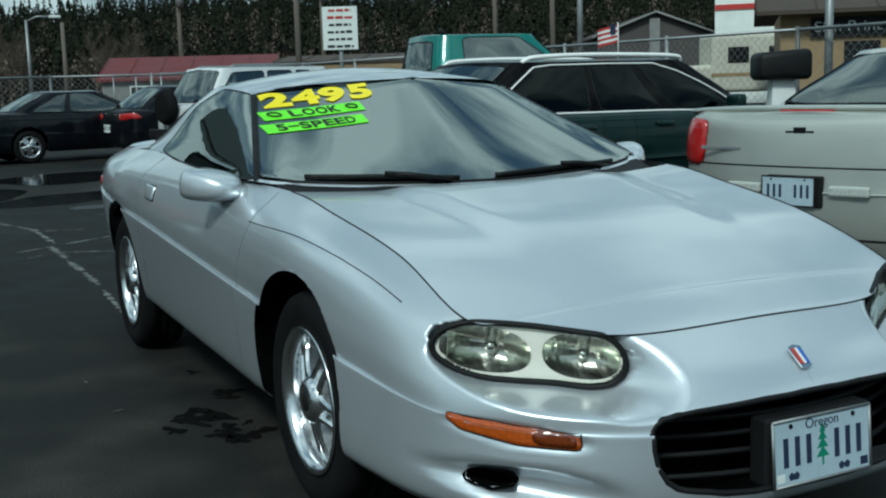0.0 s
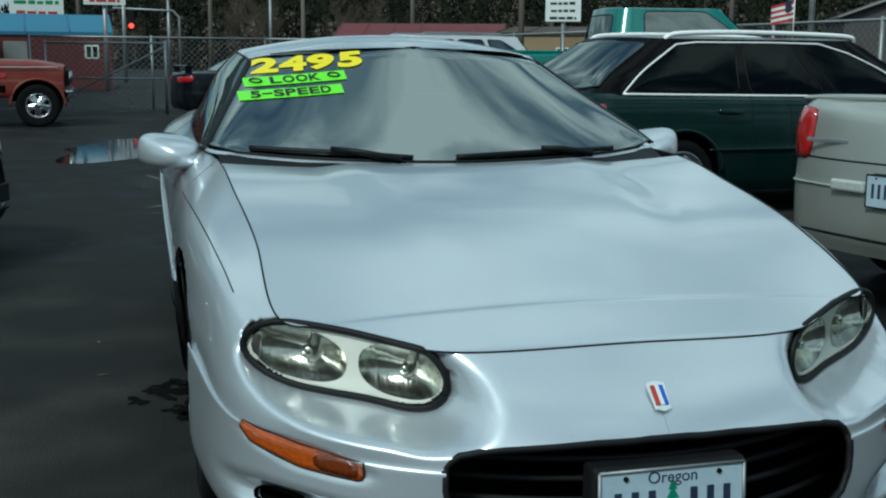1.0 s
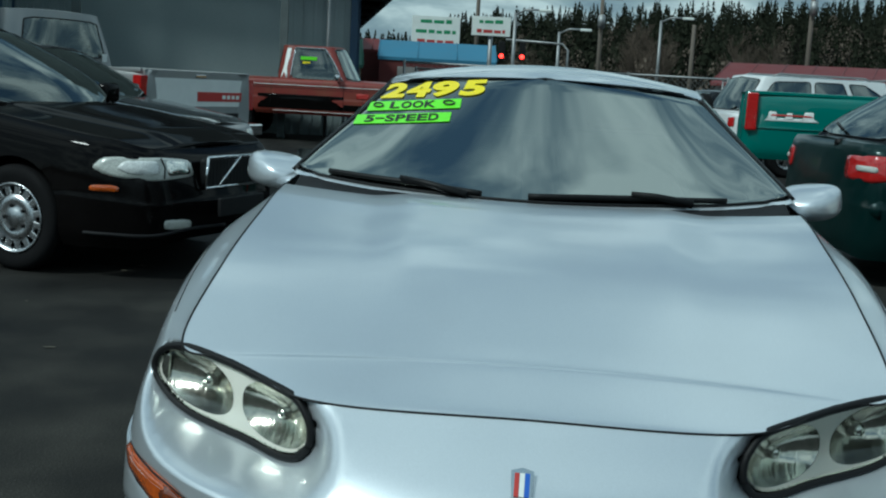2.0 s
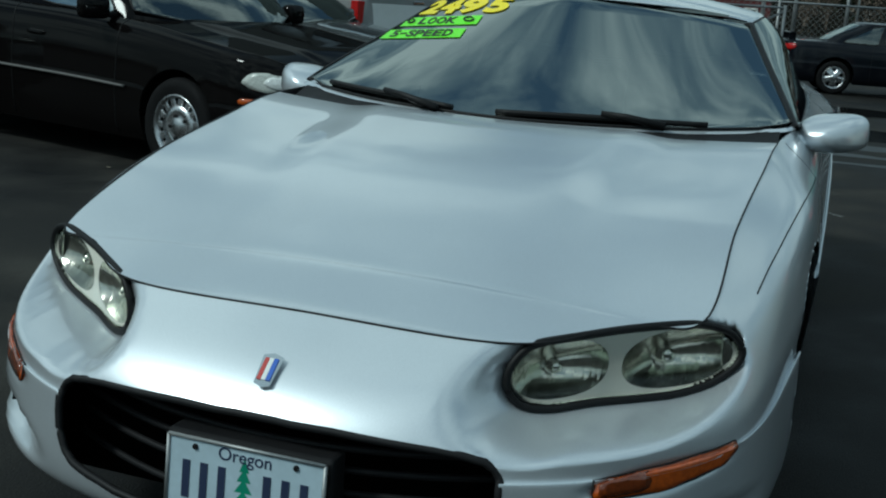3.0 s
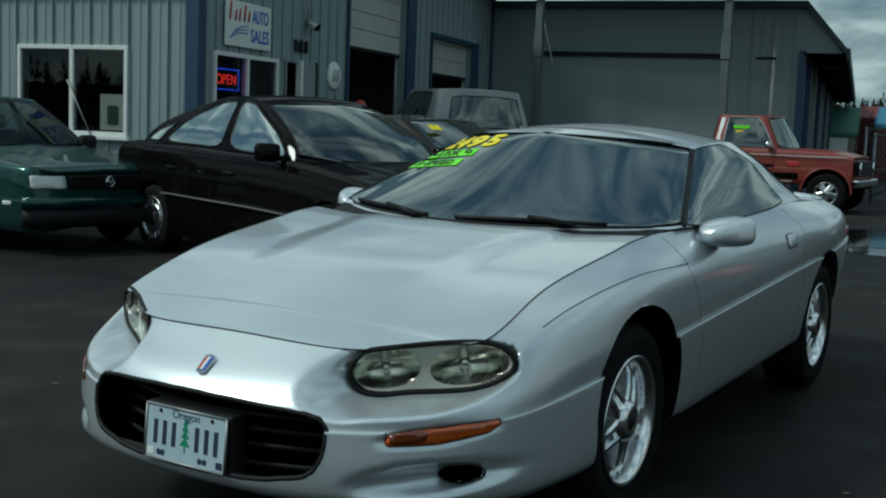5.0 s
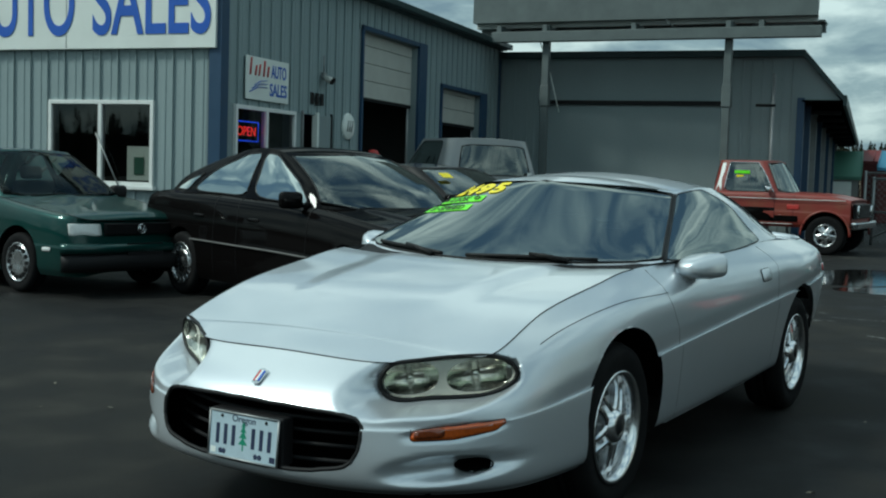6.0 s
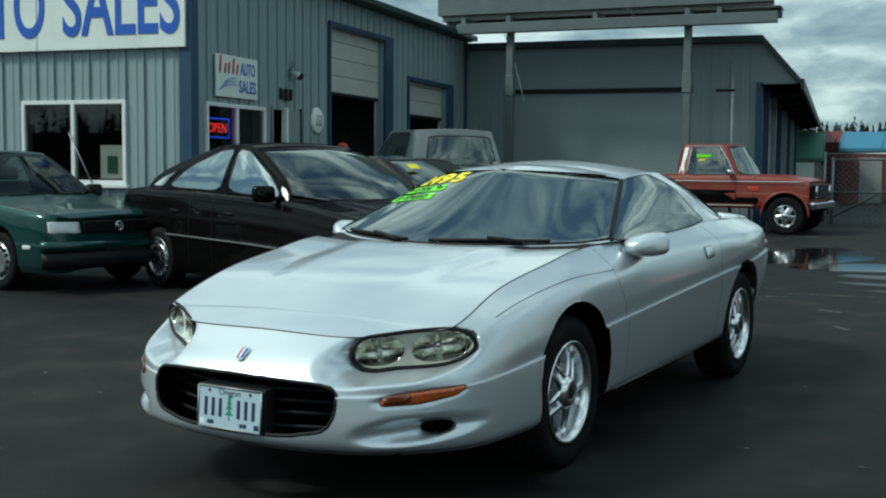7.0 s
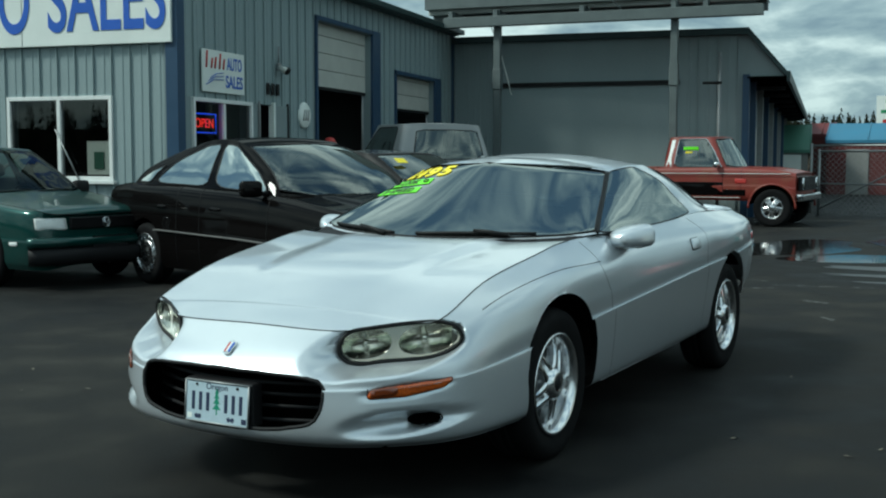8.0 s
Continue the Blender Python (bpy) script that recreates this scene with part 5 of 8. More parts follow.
SEDAN_WINDOWS = [
    ("windshield", [(0, .15), (1, .15), (1.85, .2), (1.86, 2.75), (1, 2.82), (0, 2.85)]),
    ("side_window", round_poly([(2.16, .12), (2.28, 1.4), (2.62, 2.7), (3.40, 2.75), (3.46, .12)], 3, .15)),
    ("side_window", round_poly([(3.62, .12), (3.56, 2.75), (4.35, 2.65), (4.72, 1.2), (4.70, .14)], 3, .15)),
    ("rear_window", [(7, .25), (6, .25), (5.35, .3), (5.3, 2.6), (6, 2.75), (7, 2.8)]),
]
COUPE_WINDOWS = [SEDAN_WINDOWS[0], ("side_window", round_poly([(2.18, .12), (2.3, 1.4), (2.65, 2.7), (3.75, 2.75), (3.85, .12)], 3, .15)), ("side_window", round_poly([(3.98, .14), (3.92, 2.7), (4.4, 2.4), (4.75, .16)], 3, .15)), SEDAN_WINDOWS[3]]
WAGON_WINDOWS = [SEDAN_WINDOWS[0],
                 ("side_window", round_poly([(2.16, .12), (2.28, 1.4), (2.62, 2.6), (3.0, 2.65), (3.0, .12)], 3, .12)),
                 ("side_window", round_poly([(3.14, .12), (3.14, 2.65), (3.88, 2.65), (3.90, .12)], 3, .12)),
                 ("side_window", round_poly([(4.00, .12), (3.98, 2.65), (4.78, 2.5), (4.97, .14)], 3, .12)),
                 SEDAN_WINDOWS[3]]
ROUND_WINDOWS = [SEDAN_WINDOWS[0],
                 ("side_window", round_poly([(2.14, .12), (2.25, 1.3), (2.62, 2.5), (3.30, 2.62), (3.36, .12)], 4, .22)),
                 ("side_window", round_poly([(3.50, .12), (3.46, 2.62), (4.05, 2.5), (4.40, 1.7), (4.50, .12)], 4, .22)),
                 ("side_window", round_poly([(4.60, .15), (4.56, 1.3), (4.72, .9), (4.90, .2)], 4, .2)), SEDAN_WINDOWS[3]]
TRUCK_WINDOWS = [SEDAN_WINDOWS[0], ("side_window", round_poly([(2.2, .1), (2.3, 1.4), (2.6, 2.75), (4.4, 2.75), (4.5, .1)], 3, .12)), ("rear_window", [(7, .5), (6, .5), (5.66, .55), (5.66, 2.3), (6, 2.38), (7, 2.38)])]

# ---- ground ----
def patch_outline(cx, cy, rx, ry, turn, seed, n=40, rough=.35):
    rnd = random.Random(seed)
    ph = [rnd.uniform(0, 6.28) for _ in range(5)]
    out = []
    for k in range(n):
        a = 2 * math.pi * k / n
        r = 1 + rough * sum(math.sin((q + 2) * a + ph[q]) / (q + 2) for q in range(5))
        x, y = rx * r * math.cos(a), ry * r * math.sin(a)
        c, s = math.cos(turn), math.sin(turn)
        out.append((cx + c * x - s * y, cy + s * x + c * y))
    return out


def flat_sheet(name, outline, z, mat, label, category, kind=""):
    V = [(x, y, z) for x, y in outline]
    ob = hang(name, link_mesh(name, V, [tuple(range(len(V)))], mat, False))
    return tagged(ob, label, category, kind=kind)


def ground():
    bm = bmesh.new()
    bmesh.ops.create_grid(bm, x_segments=40, y_segments=40, size=600)
    tagged(part("ground", bm, ASPHALT), "dark damp old asphalt of a car lot", "ground", kind="structure")
    for cx, cy, rx, ry, turn, seed in ((-11.3, -1.1, 1.6, 1.0, -.12, 3), (-9.9, .7, .8, 1.35, .05, 5), (-8.5, 1.0, .28, 1.1, -.1, 9), (-7.6, .9, .14, .8, .05, 14), (-6.9, 1.2, .10, .55, .1, 15), (-13.4, .9, .9, 1.5, .1, 16), (-12.8, -3.4, 1.3, .4, .3, 8)):
        flat_sheet("puddle", patch_outline(cx, cy, rx, ry, turn, seed), .004, WATER if rx > .5 else DAMP, "shallow rainwater puddle on the asphalt", "puddle", "structure")
    for x0, y0, x1, y1, w in ((-7.9, -.95, -6.65, -.60, .10), (-6.6, -.62, -5.6, -.60, .09), (-5.4, -.66, -4.6, -.66, .10), (-4.5, -.67, -3.9, -.66, .11), (-3.8, -.66, -3.2, -.67, .10), (-3.0, -.68, -2.1, -.73, .06), (-5.2, -.95, -5.85, .02, .07), (-5.0, -.68, -4.72, -.12, .06), (-4.8, -.92, -4.92, -.78, .05), (-6.75, -1.0, -6.45, -.2, .05), (-6.1, -.07, -6.35, .9, .06), (-4.95, .50, -4.85, .74, .10), (-3.9, .88, -3.75, 1.02, .08)):
        rnd = random.Random(int(x0 * 10))
        n, top_, bot = 44, [], []
        for k in range(n + 1):
            t = k / n
            px, py = x0 + (x1 - x0) * t, y0 + (y1 - y0) * t
            h = w * .62 * max(.02, rnd.random() - .30)
            L = math.hypot(x1 - x0, y1 - y0)
            nx, ny = -(y1 - y0) / L, (x1 - x0) / L
            top_.append((px + nx * h, py + ny * h))
            bot.append((px - nx * h, py - ny * h))
        flat_sheet("road_marking", top_ + bot[::-1], .003, LINE_PAINT, "worn pale painted parking line on asphalt", "road marking", "structure")
    rnd = random.Random(4)
    for k in range(46):
        x, y = rnd.uniform(-4, 4.2), rnd.choice((rnd.uniform(-3.6, -1.05), rnd.uniform(1.1, 3.2)))
        bm = bmesh.new()
        a = rnd.uniform(.008, .022)
        vs = [bm.verts.new((a * math.cos(q) * (1.6 if q in (0, math.pi) else 1), .6 * a * math.sin(q), .002 + .006 * rnd.random())) for q in (0, 1, 2.1, math.pi, 4.2, 5.3)]
        bm.faces.new(vs)
        tagged(part("dead_leaf", bm, LEAF, m=pose(x, y, .001, 0, 0, rnd.uniform(0, 360))), "small dry brown leaf on the asphalt", "leaf", "leaf litter")
    twig = tube("twig", [(2.15, -1.95, .006), (2.22, -1.88, .008), (2.32, -1.83, .006)], .003, LINE_PAINT, None, "", 5)
    tagged(twig, "thin pale twig lying on the asphalt", "twig")
    rnd = random.Random(31)
    for cx, cy, wide, deep, count in ((.16, -.90, .16, .10, 13), (.46, -.82, .12, .08, 9), (-.12, -.72, .14, .03, 4), (-.55, -.74, .05, .03, 2)):
        for k in range(count):
            r = rnd.uniform(.014, .042)
            flat_sheet("oil_stain", patch_outline(cx + rnd.gauss(0, wide * .6), cy + rnd.gauss(0, deep * .6), r * 1.5, r, rnd.uniform(0, 3.1), 40 + k, n=22, rough=.8), .0024 + .0002 * (k % 3), STAIN, "small dark oil blot soaked into the asphalt", "oil stain", "structure")


# ---- details of the parked cars ----
def trim_line(car, skin, v, s0, s1, r, mat, name="side_moulding", flat=1.0, lift=.004):
    for sy in (1, -1):
        seam(name, skin, [(s, v) for s in np.linspace(s0, s1, 22)], r, mat, car, side=sy, fine=2, lift=lift, flat=flat)


def black_sedan(m):
    car, sk, cab = plain_car("sedan", "glossy black four-door sedan with a chrome-framed grille", "car", m, 4.82, 1.83, 1.50, 2.79, .95, .19,
                             [(-2.5, .98), (-1.9, 1.05), (-1.0, 1.045), (.6, .99), (.95, .955), (1.2, .925), (2.0, .82), (2.4, .70)], (1.14, .22, -.92, -1.92), 1.20, BLACK_PAINT, PANE,
                             (.318, .205, .205, 15, ALLOY, "holes", "silver alloy wheel with many small openings"), ROUND_WINDOWS, "parked cars", bow=.2, tail_bow=.14, side_glass=PANE_SKY, frame_mat=BLACK_PAINT, curve=1.3, arc=.035, hood_crown=.02, front_bow=.30,
                             hood_ridge=lambda x, y: np.interp(x, [.9, 1.2, 2.0, 2.35], [.5, 1, .8, 0]) * .028 / (1 + np.exp((np.abs(y) - .36 - .10 * (2.2 - x)) / .018)))
    lamp = [(.34, .60), (.35, .70), (.62, .725), (.84, .72), (.87, .66), (.84, .615), (.6, .59)]
    lamp_on(car, sk, yz(sk, [(y, z) for y, z in lamp], .3, 4), CLEAR_LENS, "headlamp", "clear wide headlamp", lift=.006, bulge=.004)
    lamp_on(car, sk, yz(sk, [(.37, .615), (.38, .69), (.56, .705), (.57, .61)], .3, 4), LAMP_BOWL, "reflector", lift=.012, r=.2)
    lamp_on(car, sk, yz(sk, [(.62, .625), (.63, .705), (.78, .705), (.81, .66), (.78, .63)], .3, 4), BRIGHT_LENS, "reflector", lift=.012, r=.25)
    for sy in (1, -1):
        seam("lamp_divider", sk, yz(sk, [(.60, .60), (.585, .66), (.60, .715)], .3, 4), .006, TRIM, car, side=sy, lift=.008)
    lamp_on(car, sk, on_skin(sk, [(2.10, .82, .525), (2.10, .82, .555), (1.93, .88, .565), (1.93, .88, .53)]), AMBER, "side_marker", lift=.004)
    lamp_on(car, sk, yz(sk, [(.40, .29), (.40, .35), (.62, .36), (.62, .30)], .3, 4), CLEAR_LENS, "fog_lamp", lift=.002)
    g = [(-.31, .56), (-.27, .74), (.27, .74), (.31, .56)]
    bm = bmesh.new()
    box(bm, 2.28, 2.33, -.29, .29, .53, .71, bevel=.02)
    gr = part("grille", bm, TRIM, car, "black grille in a chrome frame with a diagonal bar")
    fx = 2.335
    for a, b in zip(((-.30, .53), (-.27, .715), (.27, .715), (.30, .53)), ((-.27, .715), (.27, .715), (.30, .53), (-.30, .53))):
        tube("grille_frame", [(fx, a[0], a[1]), (fx, b[0], b[1])], .009, CHROME, gr)
    tube("diagonal_bar", [(fx, -.14, .54), (fx, .10, .71)], .010, CHROME, gr)
    for y in np.linspace(-.24, .24, 13):
        box_part("grille_slat", (2.325, 2.332, y - .004, y + .004, .54, .70), PLASTIC, gr)
    trim_line(car, sk, 2.25, 6.1, 9.4, .022, MOULDING, flat=.5)
    trim_line(car, sk, 1.0, 0.2, 3.7, .012, PLASTIC, "bumper_strip")
    side_mirror(car, .66, .86, 1.03, BLACK_PAINT)
    for sy in (1, -1):
        seam("hood_gap", sk, [(s, 6) for s in np.linspace(.5, 6, 20)], .004, TRIM, car, side=sy, fine=2)
        for x0 in (.05, -.95):
            lamp_on(car, sk, xz(sk, [(x0, .80), (x0, .83), (x0 - .17, .835), (x0 - .17, .805)]), BLACK_PAINT, "door_handle", lift=.02, side=sy)
        seam("door_gap", sk, [(7.95, .4), (7.95, 3), (7.95, 6)], .004, TRIM, car, side=sy, fine=8)
    bm = bmesh.new()
    box(bm, 2.40, 2.425, -.26, .26, .36, .47, bevel=.004)
    part("plate_bracket", bm, PLASTIC, car)
    for y0, y1 in ((-.45, -.02), (.05, .5)):
        tube("wiper_blade", [(1.02 - .1 * abs(y0), y0, .955), (.98 - .1 * abs(y1), y1, .975)], .009, TRIM, car, "", 6)
    return car


def second_sedan(m):
    car, sk, cab = plain_car("sedan", "dark grey sedan with a yellow sticker on its windshield", "car", m, 4.7, 1.78, 1.41, 2.7, .95, .20,
                             [(-2.4, .93), (-1.8, .96), (-1.0, .95), (.9, .92), (1.2, .89), (1.9, .78), (2.3, .68)], (1.05, .25, -1.0, -1.75), 1.22, DARK_PAINT, PANE,
                             (.31, .19, .195, 8, ALLOY, "cover", ""), SEDAN_WINDOWS, "parked cars", bow=.2, tail_bow=.14, frame_mat=TRIM, curve=1.2, arc=.025)
    lamp_on(car, sk, yz(sk, [(.42, .58), (.42, .68), (.80, .70), (.82, .62)], .3, 4), CLEAR_LENS, "headlamp", lift=.006)
    side_mirror(car, .62, .84, .98, DARK_PAINT)
    box_part("windshield_sticker", (-.05, .05, -.09, .09, 0, .003), STICK_YELLOW, car, m=pose(.52, -.45, 1.285, 0, 33, 0))
    return car


def green_compact(m):
    car, sk, cab = plain_car("compact_sedan", "dark green boxy compact sedan with rectangular headlamps", "car", m, 4.40, 1.695, 1.42, 2.475, .87, .20,
                             [(-2.1, .97), (-1.2, .965), (.8, .93), (1.0, .90), (1.95, .79), (2.15, .70)], (.95, .15, -1.15, -1.65), 1.2, BOTTLE_GREEN, PANE_CLEAR,
                             (.295, .19, .185, 14, ALLOY, "cover", "silver plastic wheel cover with slots"), SEDAN_WINDOWS, "parked cars", bow=.10, slab=.5, nose_back=.05, colour=CABIN_LIGHT)
    lamp = [(.44, .595), (.44, .71), (.72, .715), (.76, .71), (.76, .60)]
    lamp_on(car, sk, yz(sk, lamp, .3, 4), BRIGHT_LENS, "headlamp", "rectangular headlamp", lift=.008, bulge=.004, r=.1)
    gr = box_part("grille", (2.05, 2.092, -.42, .42, .60, .715), TRIM, car, bevel=.006)
    for z in (.625, .65, .675, .70):
        box_part("grille_slat", (2.088, 2.102, -.41, .41, z - .005, z + .005), PLASTIC, gr)
    ring = [(2.108, .046 * math.cos(a), .657 + .046 * math.sin(a)) for a in np.linspace(0, 2 * math.pi, 20, endpoint=False)]
    bd = tube("round_badge", ring, .007, CHROME, gr, "", 6, True)
    tube("badge_stroke", [(2.108, -.03, .685), (2.108, 0, .625), (2.108, .03, .685)], .006, CHROME, gr)
    bm = bmesh.new()
    pts = [(2.13 - .16 * (abs(y) / .82) ** 4, y, .47) for y in np.linspace(-.84, .84, 25)]
    tube("bumper_strip", pts, .055, BOTTLE_GREEN, car, "", 10, flat=1.0)
    tube("lower_valance", [(x - .02, y * .97, .335) for x, y, z in pts], .085, PLASTIC, car, "black plastic lower valance", 10, flat=1.1)
    lamp_on(car, sk, yz(sk, [(.48, .365), (.48, .425), (.74, .43), (.74, .37)], .3, 4), CLEAR_LENS, "fog_lamp", lift=.01, r=.1)
    lamp_on(car, sk, xz(sk, [(1.78, .435), (1.78, .475), (1.66, .475), (1.66, .435)], 2.8, 5), WHITE, "side_marker", lift=.006)
    trim_line(car, sk, 2.3, 6.1, 9.4, .018, PLASTIC, flat=.5)
    side_mirror(car, .55, .80, .98, PLASTIC)
    box_part("plate_bracket", (2.15, 2.17, -.22, .22, .40, .52), PLASTIC, car)
    for y0, y1 in ((-.45, -.02), (.05, .5)):
        tube("wiper_blade", [(.93 - .1 * abs(y0), y0, .945), (.88 - .1 * abs(y1), y1, .968)], .009, TRIM, car, "", 6)
    for sy in (1, -1):
        seam("hood_gap", sk, [(s, 6) for s in np.linspace(.5, 6, 20)], .004, TRIM, car, side=sy, fine=2)
    return car


def green_wagon(m):
    car, sk, cab = plain_car("station_wagon", "dark green station wagon with silver roof rails and bright window trim", "car", m, 4.80, 1.81, 1.42, 2.76, 1.06, .20,
                             [(-2.3, .99), (-1.0, .97), (.9, .94), (1.2, .91), (2.1, .78), (2.35, .68)], (1.36, .55, -1.55, -2.12), 1.24, DARK_GREEN, PANE_DARK,
                             (.315, .215, .205, 8, ALLOY, "spoke", "silver eight-spoke alloy wheel"), WAGON_WINDOWS, "parked cars", deck=True, gasket=.006, frame_mat=BLACK_PAINT, side_glass=PANE_BLACK)
    lamp = on_skin(sk, [(-2.34, .55, .74), (-2.32, .55, .91), (-2.24, .82, .92), (-2.06, .89, .92), (-2.06, .90, .75), (-2.24, .84, .74)])
    lamp_on(car, sk, lamp, RED_LENS, "tail_lamp", "red tail lamp with a paler band", lift=.008, r=.15)
    lamp_on(car, sk, on_skin(sk, [(-2.30, .68, .80), (-2.29, .68, .84), (-2.20, .82, .84), (-2.20, .82, .80)]), CLEAR_LENS, "reversing_lamp", lift=.018)
    for sy in (1, -1):
        rail = [(.50, sy * .585, 1.40), (.36, sy * .60, 1.445), (-.6, sy * .605, 1.463), (-1.25, sy * .60, 1.448), (-1.40, sy * .59, 1.405)]
        tube("roof_rail", cubic(rail, np.linspace(0, 4, 25)), .020, WEB_SILVER, car, "silver roof rail", 8)
        low = [(s, .04) for s in np.linspace(2.1, 4.9, 24)]
        seam("window_trim", cab, low, .010, WEB_SILVER, car, side=sy, fine=2, lift=.006)
        seam("window_trim", cab, [(4.9, .05), (4.84, 1.3), (4.74, 2.55), (4.5, 2.72), (3.5, 2.76), (2.7, 2.72), (2.42, 2.1), (2.28, 1.5), (2.16, .7), (2.08, .06)], .008, WEB_SILVER, car, side=sy, fine=6, lift=.006)
        for x0 in (.1, -.85):
            lamp_on(car, sk, xz(sk, [(x0, .815), (x0, .855), (x0 - .2, .86), (x0 - .2, .82)]), DARK_GREEN, "door_handle", lift=.022, side=sy)
        seam("door_gap", sk, [(8.0, .4), (8.0, 3), (8.0, 6)], .004, TRIM, car, side=sy, fine=8)
        lip = [(-1.38 + .375 * math.cos(a), sy * .905, .325 + .375 * math.sin(a)) for a in np.linspace(.1, math.pi - .1, 24)]
        tube("arch_lip", lip, .016, DARK_GREEN, car, "", 6)
    trim_line(car, sk, 2.2, 6.1, 9.4, .018, DARK_GREEN, flat=.5)
    side_mirror(car, .84, .86, 1.0, DARK_GREEN)
    bump = [(-2.28 + .13 * (abs(y) / .86) ** 3, y, .55) for y in np.linspace(-.86, .86, 21)]
    tube("rear_bumper_strip", bump, .06, DARK_GREEN, car, "", 10, flat=1.1)
    tube("rear_wiper", [(-2.14, .0, 1.06), (-2.06, .32, 1.10)], .012, TRIM, car, "", 6)
    tube("towing_arm", [(-2.24, -.30, .98), (-2.30, -.31, .97)], .03, TRIM, car, "", 8)
    return car


def champagne_coupe(m):
    car, sk, cab = plain_car("large_coupe", "light champagne two-door coupe with red wraparound tail lamps", "car", m, 5.03, 1.85, 1.40, 2.81, 1.05, .26,
                             [(-2.5, 1.03), (-2.25, 1.06), (-1.6, 1.04), (-1.0, .97), (.9, .94), (1.2, .90), (2.2, .76), (2.45, .68)], (1.1, .25, -.85, -1.6), 1.2, CHAMPAGNE, PANE,
                             (.325, .205, .225, 5, ALLOY, "spoke", "silver five-spoke alloy wheel"), COUPE_WINDOWS, "parked cars", bow=.2, tail_bow=.16)
    lamp = on_skin(sk, [(-2.50, .66, .74), (-2.47, .60, 1.0), (-2.40, .76, 1.02), (-2.28, .84, .98), (-2.26, .90, .80), (-2.42, .86, .74)])
    lamp_on(car, sk, lamp, RED_LENS, "tail_lamp", "red wraparound tail lamp", lift=.010, bulge=.012)
    rear = -2.575
    for sy in (1, -1):
        seam("bumper_gap", sk, [(q, 3.55) for q in np.linspace(11.6, 14, 24)], .005, TRIM, car, side=sy, fine=2)
        seam("bumper_crease", sk, [(q, 2.2) for q in np.linspace(11.2, 14, 24)], .012, CHAMPAGNE, car, side=sy, fine=2, flat=.6)
        seam("apron_line", sk, [(q, .9) for q in np.linspace(11.2, 14, 24)], .006, TRIM, car, side=sy, fine=2)
    sp = [(-2.42 + .1 * (abs(y) / .8) ** 3, y, 1.065 - .02 * (abs(y) / .8) ** 3) for y in np.linspace(-.80, .80, 21)]
    tube("spoiler_lip", sp, .035, CHAMPAGNE, car, "", 10, flat=.5)
    box_part("high_brake_lamp", (-2.462, -2.440, -.16, .16, 1.035, 1.055), RED_LENS, car, bevel=.004)
    hole = box_part("plate_recess", (-2.588, -2.55, -.165, .165, .54, .71), TRIM, car, bevel=.01)
    number_plate(car, (-2.592, .03, .625), 0, -90, PLATE_BLUE)
    for sy in (1, -1):
        bm = bmesh.new()
        box(bm, -.015, .015, -.11, .11, -.028, .028, bevel=.012)
        part("reflector_lamp", bm, CLEAR_LENS, car, "clear oblong bumper lamp", m=pose(-2.572, sy * .31, .635, 0, 0, sy * -4))
    bm = bmesh.new()
    box(bm, -.006, .006, -.085, .085, -.017, .017, bevel=.004)
    box(bm, -.007, .007, -.036, .036, -.036, .036, bevel=.004)
    part("boot_emblem", bm, TRIM, car, m=pose(-2.525, 0, .93, 0, -8, 0))
    box_part("model_badge", (-2.53, -2.522, .36, .62, .835, .855), STEEL, car, bevel=.003)
    bm = bmesh.new()
    bmesh.ops.create_cone(bm, cap_ends=True, segments=14, radius1=.028, radius2=.022, depth=.01)
    part("boot_lock", bm, CHROME, car, m=pose(-2.535, 0, .84, 0, -90, 0))
    side_mirror(car, .62, .86, 1.0, CHAMPAGNE)
    return car


def pickup(name, label, m, paint, L, W, H, wb, fo, z0, hood, bedz, cabx, wheels, ro_gate=True, roof_w=None, glass=None, arch=.44):
    """A pickup: nose and flanks, cab, and an open bed with floor, inner walls and tailgate."""
    f, back = wb / 2 + fo, -(L - wb / 2 - fo)
    car, sk, cab = plain_car(name, label, "pickup truck", m, L, W, H, wb, fo, z0, [(back - .1, bedz), (cabx[3], bedz), (cabx[0], hood + .01), (f - .25, hood - .03), (f, hood - .12)], cabx, roof_w or W * .74, paint, glass or PANE,
                             wheels, TRUCK_WINDOWS, "parked cars", slab=1.0, bow=.05, tail_bow=.015, arch=arch, deck=False, seats=(cabx[2] + .66,), nose_back=.03, cabin_w=W * .93, belt=lambda x: max(bedz, hood) - .012)
    bx = cabx[3] - .04
    # bed floor and inner sides are coloured near black for the shade inside
    box_part("bed_floor", (back + .05, bx, -W * .40, W * .40, bedz - .50, bedz - .46), SHADE_IN, car)
    box_part("bed_front", (bx - .04, bx + .02, -W * .44, W * .44, bedz - .5, bedz), paint, car)
    for sy in (1, -1):
        box_part("bed_side", (back + .05, bx, sy * W * .40 - .02, sy * W * .40 + .02, bedz - .5, bedz - .005), SHADE_IN, car)
        box_part("bed_rail", (back + .03, bx, sy * W * .455 - .06, sy * W * .455 + .035, bedz - .03, bedz + .012), paint, car, bevel=.008)
    box_part("tailgate", (back - .01, back + .04, -W * .455, W * .455, bedz - .50, bedz + .008), paint, car, bevel=.008)
    return car, sk, cab, f, back


MAG = (.37, .205, .24, 5, ALLOY, "slot", "silver slotted wheel")


